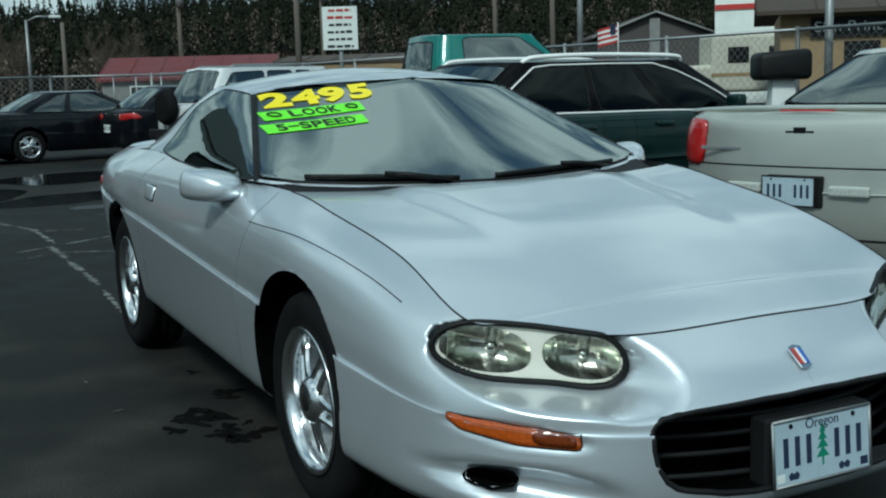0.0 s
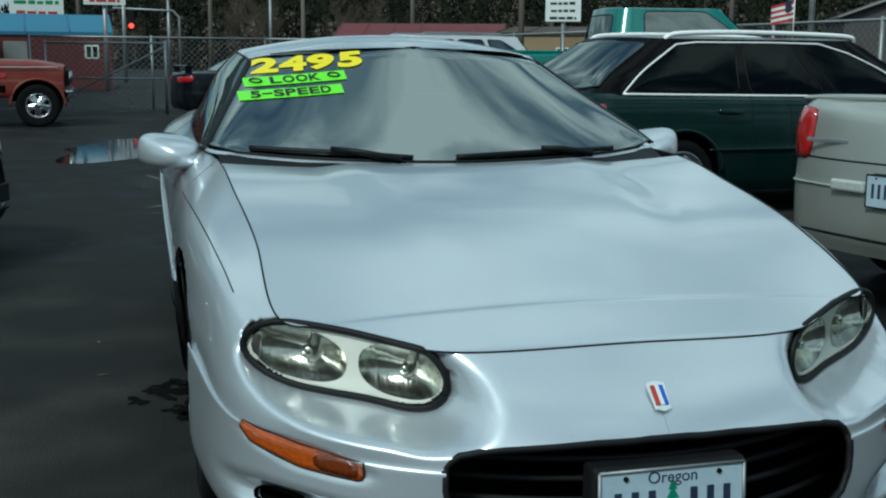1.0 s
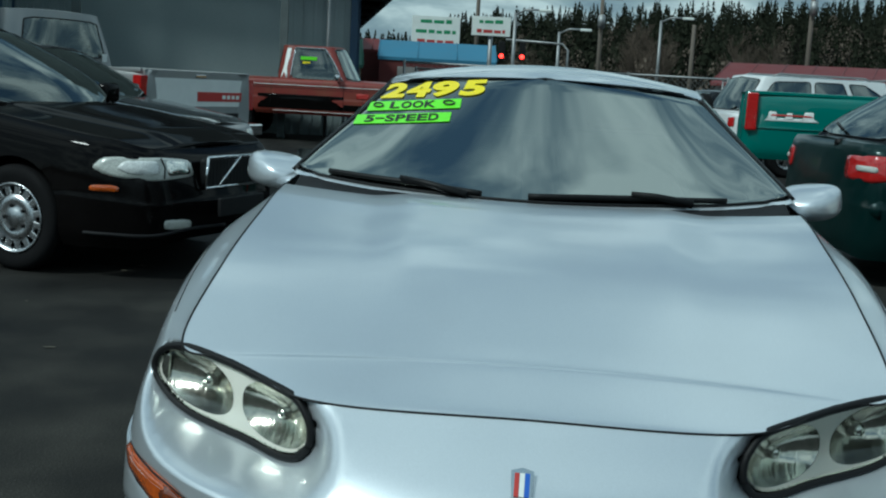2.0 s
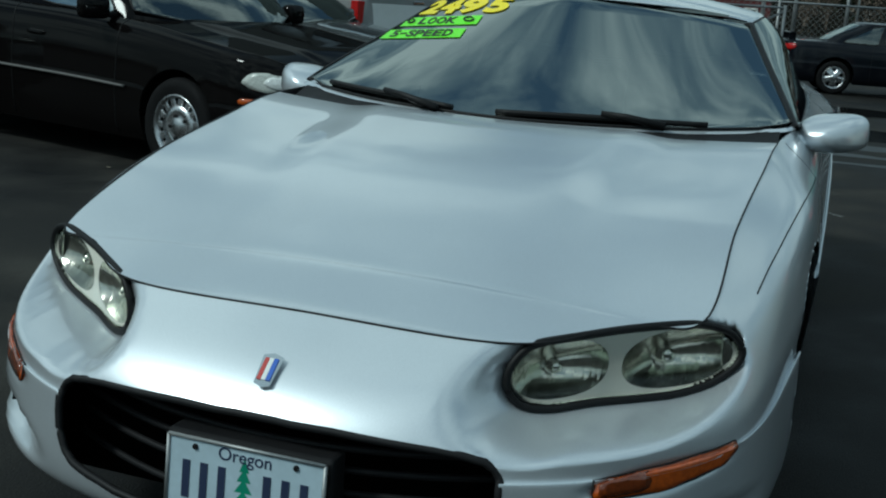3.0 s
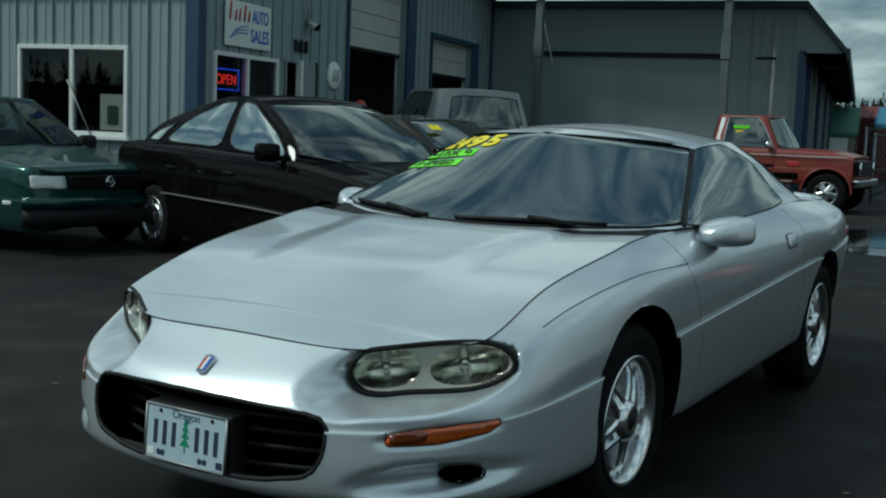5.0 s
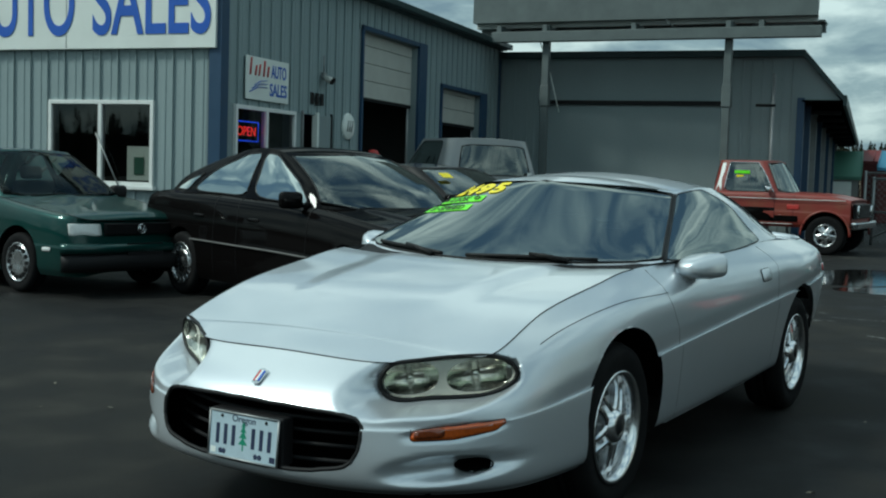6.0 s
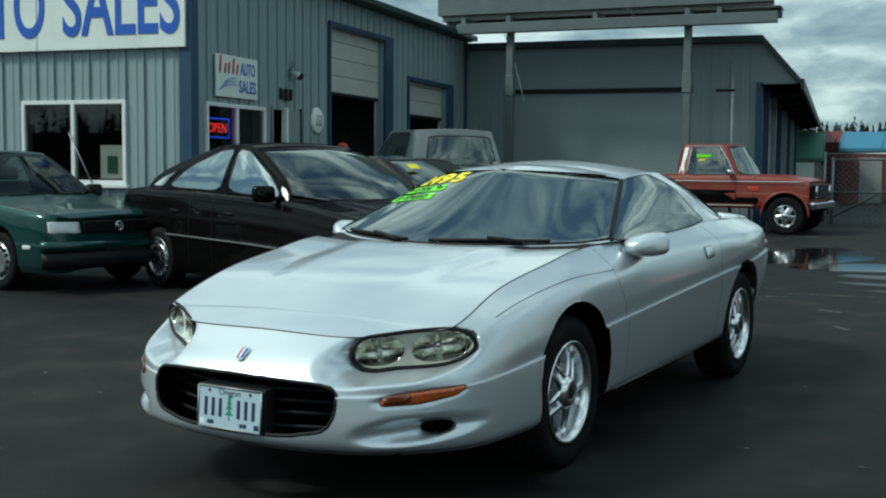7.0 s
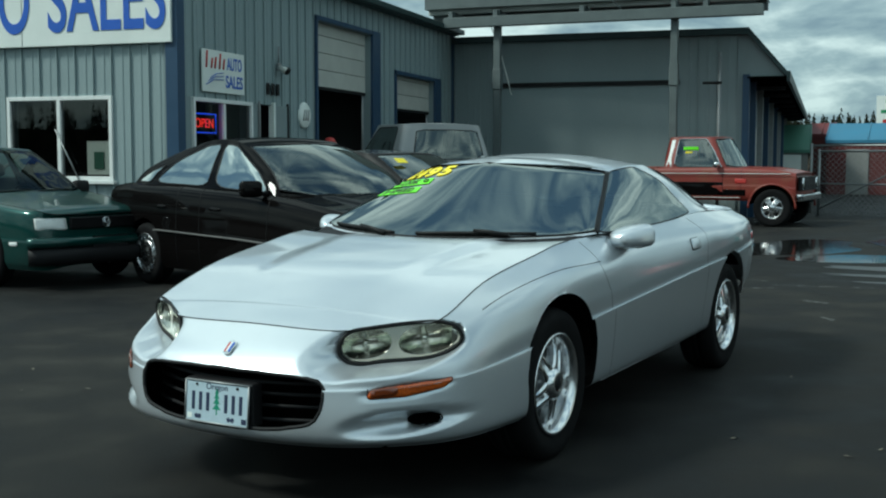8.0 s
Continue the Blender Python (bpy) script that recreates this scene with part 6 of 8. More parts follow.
def red_pickup(m):
    car, sk, cab, f, back = pickup("pickup_truck", "old faded red-brown pickup with a black side panel and white stripe", m, RED_PAINT, 4.98, 2.0, 1.76, 3.0, .48, .50, 1.14, 1.14, (.72, .38, -.72, -.80), MAG)
    for sy in (1, -1):
        for z, mat_, r in ((1.03, WHITE, .014), (.985, RED_PAINT, .010), (.56, WHITE, .012)):
            p = xz(sk, [(x, z) for x in np.linspace(1.85, -.75 if z < .6 else -2.8, 20)], 2.5, 12.5)
            seam("side_stripe", sk, p if z > .6 else [q for q in p if q[0] > 6.1], r, mat_, car, side=sy, fine=2, lift=.004, flat=.5)
        for xa, xb, zt in ((-2.4, -1.96, .86), (-1.04, .55, .86), (.55, .98, .72)):
            blk = xz(sk, [(xa, .60), (xa, zt), ((xa + xb) / 2, zt), (xb, zt), (xb, .60), ((xa + xb) / 2, .60)], 5, 12.5)
            patch("black_side_panel", sk, blk, BLACK_PAINT, car, .005, 0, .004, "flat black painted lower panel", 8, sy)
        badge = xz(sk, [(1.0, .84), (1.0, .93), (.78, .93), (.78, .84)], 5, 8)
        patch("fender_badge", sk, badge, SIGN_RED, car, .006, 0, .004, "", 4, sy)
        pillar = [(4.68, .1), (4.66, 2.7), (4.98, 2.7), (5.06, .1)]
        patch("white_pillar_panel", cab, pillar, WHITE, car, .004, 0, .004, "white painted panel behind the cab window", 5, sy)
        lip = [(1.5 + .45 * math.cos(a), sy * 1.0, .38 + .45 * math.sin(a)) for a in np.linspace(-.05, math.pi + .05, 26)]
        tube("arch_lip", lip, .022, RED_PAINT, car, "", 6)
        seam("window_trim", cab, [(2.2, .04), (2.3, 1.4), (2.6, 2.8), (4.4, 2.8), (4.55, .04)], .010, CHROME, car, side=sy, fine=6, lift=.004)
        box_part("vent_post", (.18, .20, sy * .80 - .01, sy * .80 + .01, 1.1, 1.62), TRIM, car)
        seam("door_gap", sk, [(6.75, .3), (6.75, 6)], .005, TRIM, car, side=sy, fine=16)
    for sx, z, w, colm in ((-.15, 1.53, .30, STICK_GREEN), (-.19, 1.44, .14, STICK_YELLOW)):
        for sy in (-1,):
            box_part("window_sticker", (sx - w / 2, sx + w / 2, sy * .845 - .004, sy * .845, z - .03, z + .03), colm, car, m=pose(0, 0, 0, 0, 0, 0))
    box_part("front_bumper_bar", (f - .02, f + .10, -1.0, 1.0, .50, .64), CHROME, car, bevel=.03)
    gr = box_part("grille", (f - .02, f + .05, -.86, .86, .70, .98), PLASTIC, car, bevel=.02)
    for y in np.linspace(-.5, .5, 9):
        box_part("grille_bar", (f + .045, f + .06, y - .01, y + .01, .72, .96), CHROME, gr)
    for sy in (1, -1):
        lathe("headlamp", [(0, .02), (.07, .015), (.09, 0), (.10, 0)], CLEAR_LENS, gr, seg=24, m=pose(f + .05, sy * .68, .84, 0, 0, -90))
        lathe("headlamp_ring", [(.095, .02), (.115, .01), (.115, -.02)], CHROME, gr, seg=24, m=pose(f + .05, sy * .68, .84, 0, 0, -90))
    box_part("rear_bumper_bar", (back - .16, back - .02, -.9, .9, .50, .62), WHITE, car, bevel=.02)
    side_mirror(car, .42, .93, 1.20, CHROME, .8)
    return car


def grey_pickup(m):
    car, sk, cab, f, back = pickup("pickup_truck", "grey and white pickup with red tail lamps and a striped tailgate", m, GREY_PAINT, 5.35, 2.0, 1.86, 3.0, .85, .50, 1.18, 1.20, (.72, .30, -.75, -.83), MAG)
    gate = box_part("tailgate_band", (back - .018, back - .008, -.82, .82, .80, 1.12), WHITE, car, "white painted tailgate band")
    box_part("tailgate_stripe", (back - .026, back - .018, -.76, .05, .86, .97), SIGN_RED, gate)
    for k in range(4):
        box_part("letter_bar", (back - .031, back - .026, -.70 + .085 * k, -.645 + .085 * k, .89, .935), OFFWHITE, gate)
    box_part("tailgate_handle", (back - .03, back - .008, -.09, .09, 1.135, 1.17), CHROME, car, bevel=.006)
    box_part("tailgate_lower_band", (back - .018, back - .008, -.80, .80, .60, .72), TRIM, car)
    for sy in (1, -1):
        box_part("tail_lamp", (back - .025, back + .10, sy * .915 - .075, sy * .915 + .075, .76, 1.14), RED_LENS, car, "red upright tail lamp", bevel=.01)
        for z in (1.0, .74):
            p = xz(sk, [(x, z) for x in np.linspace(2.2, -2.8, 20)], 2.5, 12.5)
            seam("side_stripe", sk, p, .012, WHITE, car, side=sy, fine=2, lift=.004, flat=.5)
    box_part("rear_bumper_bar", (back - .20, back - .03, -.97, .97, .46, .60), CHROME, car, bevel=.02)
    side_mirror(car, .40, .95, 1.22, TRIM, .9)
    box_part("cab_sticker", (-.815, -.805, -.68, -.60, 1.26, 1.36), WHITE, car)
    return car


def teal_pickup(m):
    car, sk, cab, f, back = pickup("pickup_truck", "teal four-wheel-drive pickup with a white side decal", m, TEAL, 6.1, 1.96, 1.90, 3.75, .95, .55, 1.25, 1.33, (1.35, .75, -.76, -.85), MAG, glass=PANE_DARK)
    for sy in (1, -1):
        box_part("tail_lamp", (back - .02, back + .11, sy * .90 - .085, sy * .90 + .07, .88, 1.32), RED_LENS, car, "tall red tail lamp", bevel=.015)
        for x0, w, h, dz, colm in ((back + .20, .62, .035, 0, WHITE), (back + .26, .50, .02, .05, SIGN_RED), (back + .22, .12, .09, .045, WHITE), (back + .42, .10, .08, .04, WHITE), (back + .62, .14, .10, .05, WHITE)):
            q = xz(sk, [(x0, 1.02 + dz - h / 2), (x0 + w, 1.02 + dz - h / 2), (x0 + w * .9, 1.02 + dz + h / 2), (x0 + .03, 1.02 + dz + h / 2)], 9.5, 13)
            patch("side_decal", sk, q, colm, car, .006 + (.003 if colm is SIGN_RED else 0), 0, .003, "", 4, sy)
        lip = [(-1.875 + .46 * math.cos(a), sy * .985, .38 + .46 * math.sin(a)) for a in np.linspace(0, math.pi, 26)]
        tube("arch_lip", lip, .03, TEAL, car, "", 8)
        trim_line(car, sk, 2.45, 9.0, 12.2, .012, TEAL)
    box_part("rear_bumper_bar", (back - .18, back - .03, -.95, .95, .48, .62), STEEL, car, bevel=.02)
    tube("roof_aerial", [(-.5, -.5, 1.88), (-.6, -.5, 1.97)], .03, TRIM, car, "", 8)
    side_mirror(car, 1.0, .95, 1.40, TRIM, .9)
    return car


def white_suv(m):
    car, sk, cab = plain_car("sport_utility", "white four-door sport utility with dark windows and roof rack", "car", m, 4.6, 1.78, 1.62, 2.7, .85, .34,
                             [(-2.4, 1.0), (-1.0, 1.0), (.8, 1.0), (1.1, .97), (2.1, .90), (2.3, .84)], (.95, .40, -1.85, -2.15), 1.30, WHITE_PAINT, PANE_DARK,
                             (.345, .2, .215, 5, ALLOY, "spoke", ""), WAGON_WINDOWS, "parked cars", slab=.9, arch=.41)
    lamp_on(car, sk, on_skin(sk, [(-2.42, .66, .78), (-2.40, .66, .94), (-2.30, .82, .94), (-2.32, .84, .78)]), RED_LENS, "tail_lamp", lift=.01, r=.1)
    for sy in (1, -1):
        tube("roof_rail", [(.1, sy * .58, 1.62), (0, sy * .58, 1.66), (-1.5, sy * .58, 1.66), (-1.6, sy * .58, 1.62)], .016, STEEL, car, "", 8)
    box_part("rear_bumper_bar", (-2.46, -2.30, -.86, .86, .42, .60), PLASTIC, car, bevel=.03)
    number_plate(car, (-2.40, -.5, .70), 0, -90, WHITE)
    lathe("spare_wheel", [(0, .12), (.20, .13), (.27, .12), (.31, .05), (.31, -.02), (.27, -.05)], RUBBER, car, "black covered spare wheel on the rear door", seg=32, m=pose(-2.43, .12, .98, 0, 0, 90))
    return car


def dark_hatchback(m):
    car, sk, cab = plain_car("hatchback", "near-black small hatchback with red tail lamps", "car", m, 4.1, 1.7, 1.34, 2.5, .8, .22,
                             [(-2.0, .93), (-1.0, .93), (.7, .90), (1.0, .87), (1.8, .76), (2.05, .68)], (.95, .2, -1.2, -1.75), 1.2, NAVY_PAINT, PANE_DARK,
                             (.30, .19, .195, 6, ALLOY, "spoke", ""), COUPE_WINDOWS, "parked cars")
    lamp_on(car, sk, yz(sk, [(.40, .74), (.40, .86), (.78, .88), (.82, .78)], 10.6, 14), RED_LENS, "tail_lamp", lift=.01)
    number_plate(car, (-2.08, 0, .60), 0, -90, WHITE)
    return car


def black_coupe(m):
    car, sk, cab = plain_car("coupe", "black two-door coupe with a tall rear wing", "car", m, 4.4, 1.7, 1.30, 2.55, .85, .20,
                             [(-2.0, .92), (-1.4, .93), (-.9, .92), (.8, .89), (1.1, .86), (1.9, .74), (2.1, .66)], (1.0, .2, -.9, -1.55), 1.18, NAVY_PAINT, PANE,
                             (.30, .19, .195, 5, ALLOY, "spoke", ""), COUPE_WINDOWS, "parked cars", bow=.18, tail_bow=.14)
    lamp_on(car, sk, yz(sk, [(.35, .72), (.35, .84), (.78, .86), (.80, .76)], 10.6, 14), RED_LENS, "tail_lamp", lift=.01)
    wing = [(-2.12 + .06 * (abs(y) / .7) ** 2, y, 1.05) for y in np.linspace(-.72, .72, 15)]
    tube("rear_wing", wing, .05, NAVY_PAINT, car, "", 10, flat=.3)
    for sy in (1, -1):
        box_part("wing_foot", (-2.12, -2.0, sy * .62 - .02, sy * .62 + .02, .90, 1.05), NAVY_PAINT, car)
    side_mirror(car, .6, .82, .95, NAVY_PAINT)
    return car


# ---- the sales building ----
HOUSE_TURN = 191.66


def siding(parent, mat, axis, u0, u1, z0, z1, openings, pitch=.30, out=-1, at=0.0, name="siding_panel"):
    """Upright metal panels, each with a raised seam, cut round the openings. axis x: the wall lies along x at y = at."""
    shared = {}
    u = u0
    while u < u1 - .02:
        e_ = min(u + pitch, u1)
        cuts = [(a, b) for (p, q, a, b) in openings if q > u + .02 and p < e_ - .02]
        spans, z = [], z0
        for a, b in sorted(cuts):
            if a > z + .02:
                spans.append((z, a))
            z = max(z, b)
        if z < z1 - .02:
            spans.append((z, z1))
        for a, b in spans:
            key = (round(e_ - u, 3), round(b - a, 3))
            if key not in shared:
                w, h = e_ - u, b - a
                prof = [(0, 0), (0, .028), (.018, .028), (.026, 0), (w * .5 - .03, 0), (w * .5 - .022, .008), (w * .5 + .022, .008), (w * .5 + .03, 0), (w, 0)]
                V, F = [], []
                for zz in (0, h):
                    for x_, d in prof:
                        V.append((x_, out * d, zz) if axis == "x" else (out * d, x_, zz))
                n = len(prof)
                F = [(i, i + 1, n + i + 1, n + i) for i in range(n - 1)]
                shared[key] = link_mesh(name, V, F, mat, False, recalc=False)
            hang(name, shared[key], parent, m=pose(u, at, a) if axis == "x" else pose(at, u, a))
        u = e_


def wall_body(parent, name, axis, u0, u1, z0, z1, thick, openings, mat, at=0.0, inward=1):
    """A wall with thickness whose openings go through it."""
    us = sorted({u0, u1, *[p for o in openings for p in o[:2]]})
    bm = bmesh.new()
    zs = sorted({z0, z1, *[p for o in openings for p in o[2:4]]})
    lo, hi = sorted((at + inward * .004, at + inward * thick))
    for a, b in zip(us, us[1:]):
        for p, q in zip(zs, zs[1:]):
            if any(o[0] < b - .001 and o[1] > a + .001 and o[2] < q - .001 and o[3] > p + .001 for o in openings):
                continue
            box(bm, *((a, b, lo, hi, p, q) if axis == "x" else (lo, hi, a, b, p, q)))
    bmesh.ops.remove_doubles(bm, verts=bm.verts, dist=.0005)
    return part(name, bm, mat, parent)


def slider_window(parent, axis, u0, u1, z0, z1, at=0.0, name="window"):
    """A two-light sliding window: white frame, middle bar, panes and sill."""
    fr = []
    win = new(name)
    win.parent = parent

    def bar(nm, a, b, c, d, depth=(-.04, .05), mat=WHITE):
        lo, hi = at + depth[0], at + depth[1]
        return box_part(nm, (a, b, lo, hi, c, d) if axis == "x" else (lo, hi, a, b, c, d), mat, win, bevel=.004)
    t = .055
    for nm, a, b, c, d in (("window_frame", u0, u1, z1 - t, z1), ("window_frame", u0, u1, z0, z0 + t), ("window_frame", u0, u0 + t, z0 + t, z1 - t), ("window_frame", u1 - t, u1, z0 + t, z1 - t)):
        bar(nm, a, b, c, d)
    mid_ = (u0 + u1) / 2
    bar("window_bar", mid_ - .03, mid_ + .03, z0 + t, z1 - t)
    bar("window_sill", u0 - .04, u1 + .04, z0 - .05, z0, (-.08, .04))
    for a, b in ((u0 + t, mid_ - .03), (mid_ + .03, u1 - t)):
        c, d = z0 + t, z1 - t
        V = [(a, at, c), (b, at, c), (b, at, d), (a, at, d)] if axis == "x" else [(at, b, c), (at, a, c), (at, a, d), (at, b, d)]
        g = hang("pane", link_mesh("pane", V, [(0, 1, 2, 3)], SHOP_PANE, False), win)
        g.visible_shadow = False
    return win


def sales_building():
    b = thing("sales_building", pose(-5.83, -8.09, 0, 0, 0, HOUSE_TURN), "blue-grey metal-clad garage building with dark blue corner trim", "building")
    H, LB, LA = 4.2, 12.05, 11.0
    oB = [(.37, 2.10, 1.02, 2.17), (2.36, 3.30, 0, 2.16), (4.46, 6.94, 0, 3.70), (8.26, 10.65, 0, 3.04)]
    oA = [(1.02, 2.79, 1.00, 2.18), (4.2, 6.0, 1.0, 2.18)]
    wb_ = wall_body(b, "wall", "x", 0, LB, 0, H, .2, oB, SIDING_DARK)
    wa_ = wall_body(b, "wall", "y", .21, LA, 0, H, .2, oA, SIDING)
    siding(wb_, SIDING, "x", .12, LB, .02, H, oB)
    siding(wa_, SIDING, "y", .12, LA, .02, H, oA)
    box_part("wall", (.21, LB, LA - .2, LA, 0, H), SIDING, b)
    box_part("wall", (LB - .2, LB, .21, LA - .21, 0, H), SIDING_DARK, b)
    # roof, eave trim and corner trim
    box_part("roof", (-.12, LB + .1, -.14, LA + .1, H, H + .16), ROOF_METAL, b, bevel=.02)
    box_part("eave_gutter", (-.16, LB + .12, -.26, -.14, H + .02, H + .14), ROOF_METAL, b, bevel=.02)
    box_part("corner_trim", (-.05, .14, -.05, .14, 0, H), TRIM_BLUE, b, bevel=.004)
    box_part("corner_trim", (LB - .14, LB + .04, -.05, .0, 0, H), TRIM_BLUE, b, bevel=.004)
    box_part("base_strip", (-.02, LB, -.012, .0, 0, .10), CONCRETE, b)
    # interior shell; partitions and back wall carry the bay's dimness in their colour
    box_part("shop_floor", (.2, LB - .2, .2, LA - .2, 0, .03), CONCRETE, b)
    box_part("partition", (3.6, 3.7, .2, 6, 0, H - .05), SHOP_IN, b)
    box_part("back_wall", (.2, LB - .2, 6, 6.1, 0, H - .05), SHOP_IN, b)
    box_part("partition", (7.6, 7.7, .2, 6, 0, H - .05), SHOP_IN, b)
    # windows
    slider_window(b, "y", 1.02, 2.79, 1.00, 2.18)
    slider_window(b, "y", 4.2, 6.0, 1.00, 2.18)
    slider_window(b, "x", .37, 2.10, 1.02, 2.17)
    # what stands in the front window
    box_part("window_notice", (.02, .03, 1.10, 1.48, 1.08, 1.55), OFFWHITE, b, "pale notice board leaning in the window")
    box_part("notice_print", (.010, .018, 1.20, 1.36, 1.16, 1.40), GREEN_SHEET, b)
    tube("leaning_stick", [(-.06, 1.54, .95), (-.06, 1.95, 1.72)], .010, STEEL, b)
    # side door, half open
    fr_ = box_part("door_frame", (2.32, 2.36, -.03, .2, 0, 2.2), STEEL, b)
    box_part("door_frame", (2.78, 2.84, -.045, .05, 0, 2.2), OFFWHITE, b)
    box_part("door_frame", (3.30, 3.34, -.03, .2, 0, 2.2), TRIM, b)
    door = box_part("door_leaf", (2.84, 3.30, -.02, .03, .02, 2.16), SIDING_DARK, b, bevel=.004)
    lathe("door_knob", [(0, -.06), (.03, -.055), (.03, -.03), (.012, -.02), (.012, 0)], STEEL, door, seg=16, m=pose(2.92, -.02, 1.0))
    for k in range(3):
        box_part("number_bar", (2.55 + .17 * k, 2.64 + .17 * k, -.045, -.03, 2.32, 2.50), TRIM, b)
    # flood lamp over the door
    fl = thing("flood_lamp", pose(-5.83, -8.09, 0, 0, 0, HOUSE_TURN) @ pose(2.95, -.03, 2.78), "twin dark outdoor flood lamp on the metal wall", "lamp")
    box_part("back_box", (-.05, .05, -.05, 0, -.06, .06), STEEL, fl, bevel=.01)
    for sx in (-1, 1):
        lathe("lamp_head", [(0, 0), (.03, 0), (.055, .08), (.062, .13), (.0, .12)], TRIM if sx > 0 else CLEAR_LENS, fl, axis="z", seg=18, m=pose(sx * .06, -.06, -.01, 125, sx * 25, 0))
    tube("conduit", [(0, -.02, .05), (0, -.02, .32)], .012, STEEL, fl)
    # round plaque
    pl = thing("round_plaque", pose(-5.83, -8.09, 0, 0, 0, HOUSE_TURN) @ pose(3.92, -.035, 2.04), "round white plaque on the garage wall", "sign")
    lathe("plaque_disc", [(0, -.02), (.20, -.02), (.22, 0), (.22, .02)], OFFWHITE, pl, seg=36)
    for k in range(3):
        tube("plaque_stroke", [(-.09 + .08 * k, -.026, -.09), (-.04 + .08 * k, -.026, .09)], .012, STEEL, pl, "", 6)
    # roller doors, part raised
    for x0, x1, top_, drop, jam in ((4.46, 6.94, 3.70, 2.58, .39), (8.26, 10.65, 3.04, 2.36, .37)):
        door = new("roller_door")
        door.parent = b
        z = drop
        while z < top_ - .02:
            h = min(.30, top_ - z)
            box_part("door_slat", (x0 + .02, x1 - .02, .10, .15, z + .004, z + h - .004), DOOR_WHITE, door, bevel=.008)
            z += h
        box_part("bottom_seal", (x0 + .02, x1 - .02, .10, .15, drop - .05, drop), TRIM, door)
        box_part("door_jamb", (x1, x1 + jam, -.06, .0, 0, top_ + .08), TRIM_BLUE, b, bevel=.006)
        box_part("door_jamb", (x0 - .06, x0, -.05, .0, 0, top_ + .08), TRIM_BLUE, b, bevel=.006)
        box_part("door_head", (x0 - .06, x1 + jam, -.05, .0, top_, top_ + .08), TRIM_BLUE, b, bevel=.006)
        tube("door_track", [(x1 - .04, .16, .05), (x1 - .04, .16, top_)], .03, STEEL, b, "", 6)
    # signs
    sg = thing("wall_sign", pose(-5.83, -8.09, 0, 0, 0, HOUSE_TURN), "long white wall sign with large blue letters", "sign")
    face = Matrix(((0, 0, -1, 0), (-1, 0, 0, 0), (0, 1, 0, 0), (0, 0, 0, 1)))
    box_part("sign_board", (-.09, -.03, .02, 7.4, 2.88, 4.36), OFFWHITE, sg, bevel=.005)
    for n_, y_ in enumerate((.02, 2.46, 4.9)):
        box_part("sign_joint", (-.094, -.09, y_ + 2.42, y_ + 2.43, 2.89, 4.35), STEEL, sg)
    words("sign_word", "SALES", 1.24, SIGN_BLUE, sg, pose(-.096, 1.05, 3.46) @ face, bold=.016, width=1.90, depth=.004)
    words("sign_word", "AUTO", 1.24, SIGN_BLUE, sg, pose(-.096, 3.25, 3.46) @ face, bold=.016, width=1.92, depth=.004)
    for k in range(5):
        tube("sign_script", [(-.097, 4.75 + .5 * k, 3.1), (-.097, 4.6 + .5 * k, 3.9)], .06, SIGN_RED, sg, "", 6, flat=.2)
    s2 = thing("wall_sign", pose(-5.83, -8.09, 0, 0, 0, HOUSE_TURN), "small white banner with red script and dark blue letters", "sign")
    fb = Matrix(((1, 0, 0, 0), (0, 0, -1, 0), (0, 1, 0, 0), (0, 0, 0, 1)))
    box_part("banner_sheet", (.59, 1.80, -.055, -.035, 2.26, 2.86), OFFWHITE, s2, bevel=.004)
    words("banner_word", "AUTO", .25, SIGN_BLUE, s2, pose(1.50, -.058, 2.68) @ fb, bold=.004, width=.44, depth=.002)
    words("banner_word", "SALES", .25, SIGN_BLUE, s2, pose(1.49, -.058, 2.42) @ fb, bold=.004, width=.50, depth=.002)
    for k, (x0, h) in enumerate(((.68, .24), (.82, .14), (.92, .16), (1.05, .22), (1.16, .15))):
        tube("script_stroke", [(x0, -.058, 2.60), (x0 + .03, -.058, 2.60 + h)], .022, SIGN_RED, s2, "", 6, flat=.4)
    for k in range(3):
        tube("swoosh", [(.68 + .06 * k, -.058, 2.36 + .05 * k), (.90 + .04 * k, -.058, 2.44 + .045 * k), (1.16, -.058, 2.45 + .05 * k)], .014, SIGN_BLUE, s2, "", 6, flat=.4)
    neon = thing("neon_sign", pose(-5.83, -8.09, 0, 0, 0, HOUSE_TURN), "lit red neon open sign with a blue border", "sign")
    words("neon_word", "OPEN", .19, NEON_RED, neon, pose(.86, .085, 1.81) @ fb, bold=.0, width=.50, depth=.004)
    rect = [(.55, .08, 1.68), (1.17, .08, 1.68), (1.17, .08, 1.95), (.55, .08, 1.95)]
    tube("neon_border", rect, .012, NEON_BLUE, neon, "", 6, True)
    # red and white pole beacon beside the bay
    bc = thing("striped_drum", pose(-5.83, -8.09, 0, 0, 0, HOUSE_TURN) @ pose(4.25, -.35, 0), "red and white banded post with a rounded top", "post")
    lathe("post_tube", [(.10, 0), (.10, 1.45), (0, 1.45)], SIGN_RED, bc, axis="z", seg=20)
    lathe("round_cap", [(.105, 1.45), (.12, 1.5), (.115, 1.58), (.07, 1.66), (0, 1.68)], SIGN_RED, bc, axis="z", seg=20)
    lathe("white_band", [(.122, 1.49), (.126, 1.53), (.122, 1.56)], WHITE, bc, axis="z", seg=20)
    # lift inside the bay, its near-black colour standing for the shade there
    lift = thing("vehicle_lift", pose(-5.83, -8.09, 0, 0, 0, HOUSE_TURN) @ pose(6.3, 2.4, .03), "vehicle lift column inside the bay, coloured near black for shade", "lift")
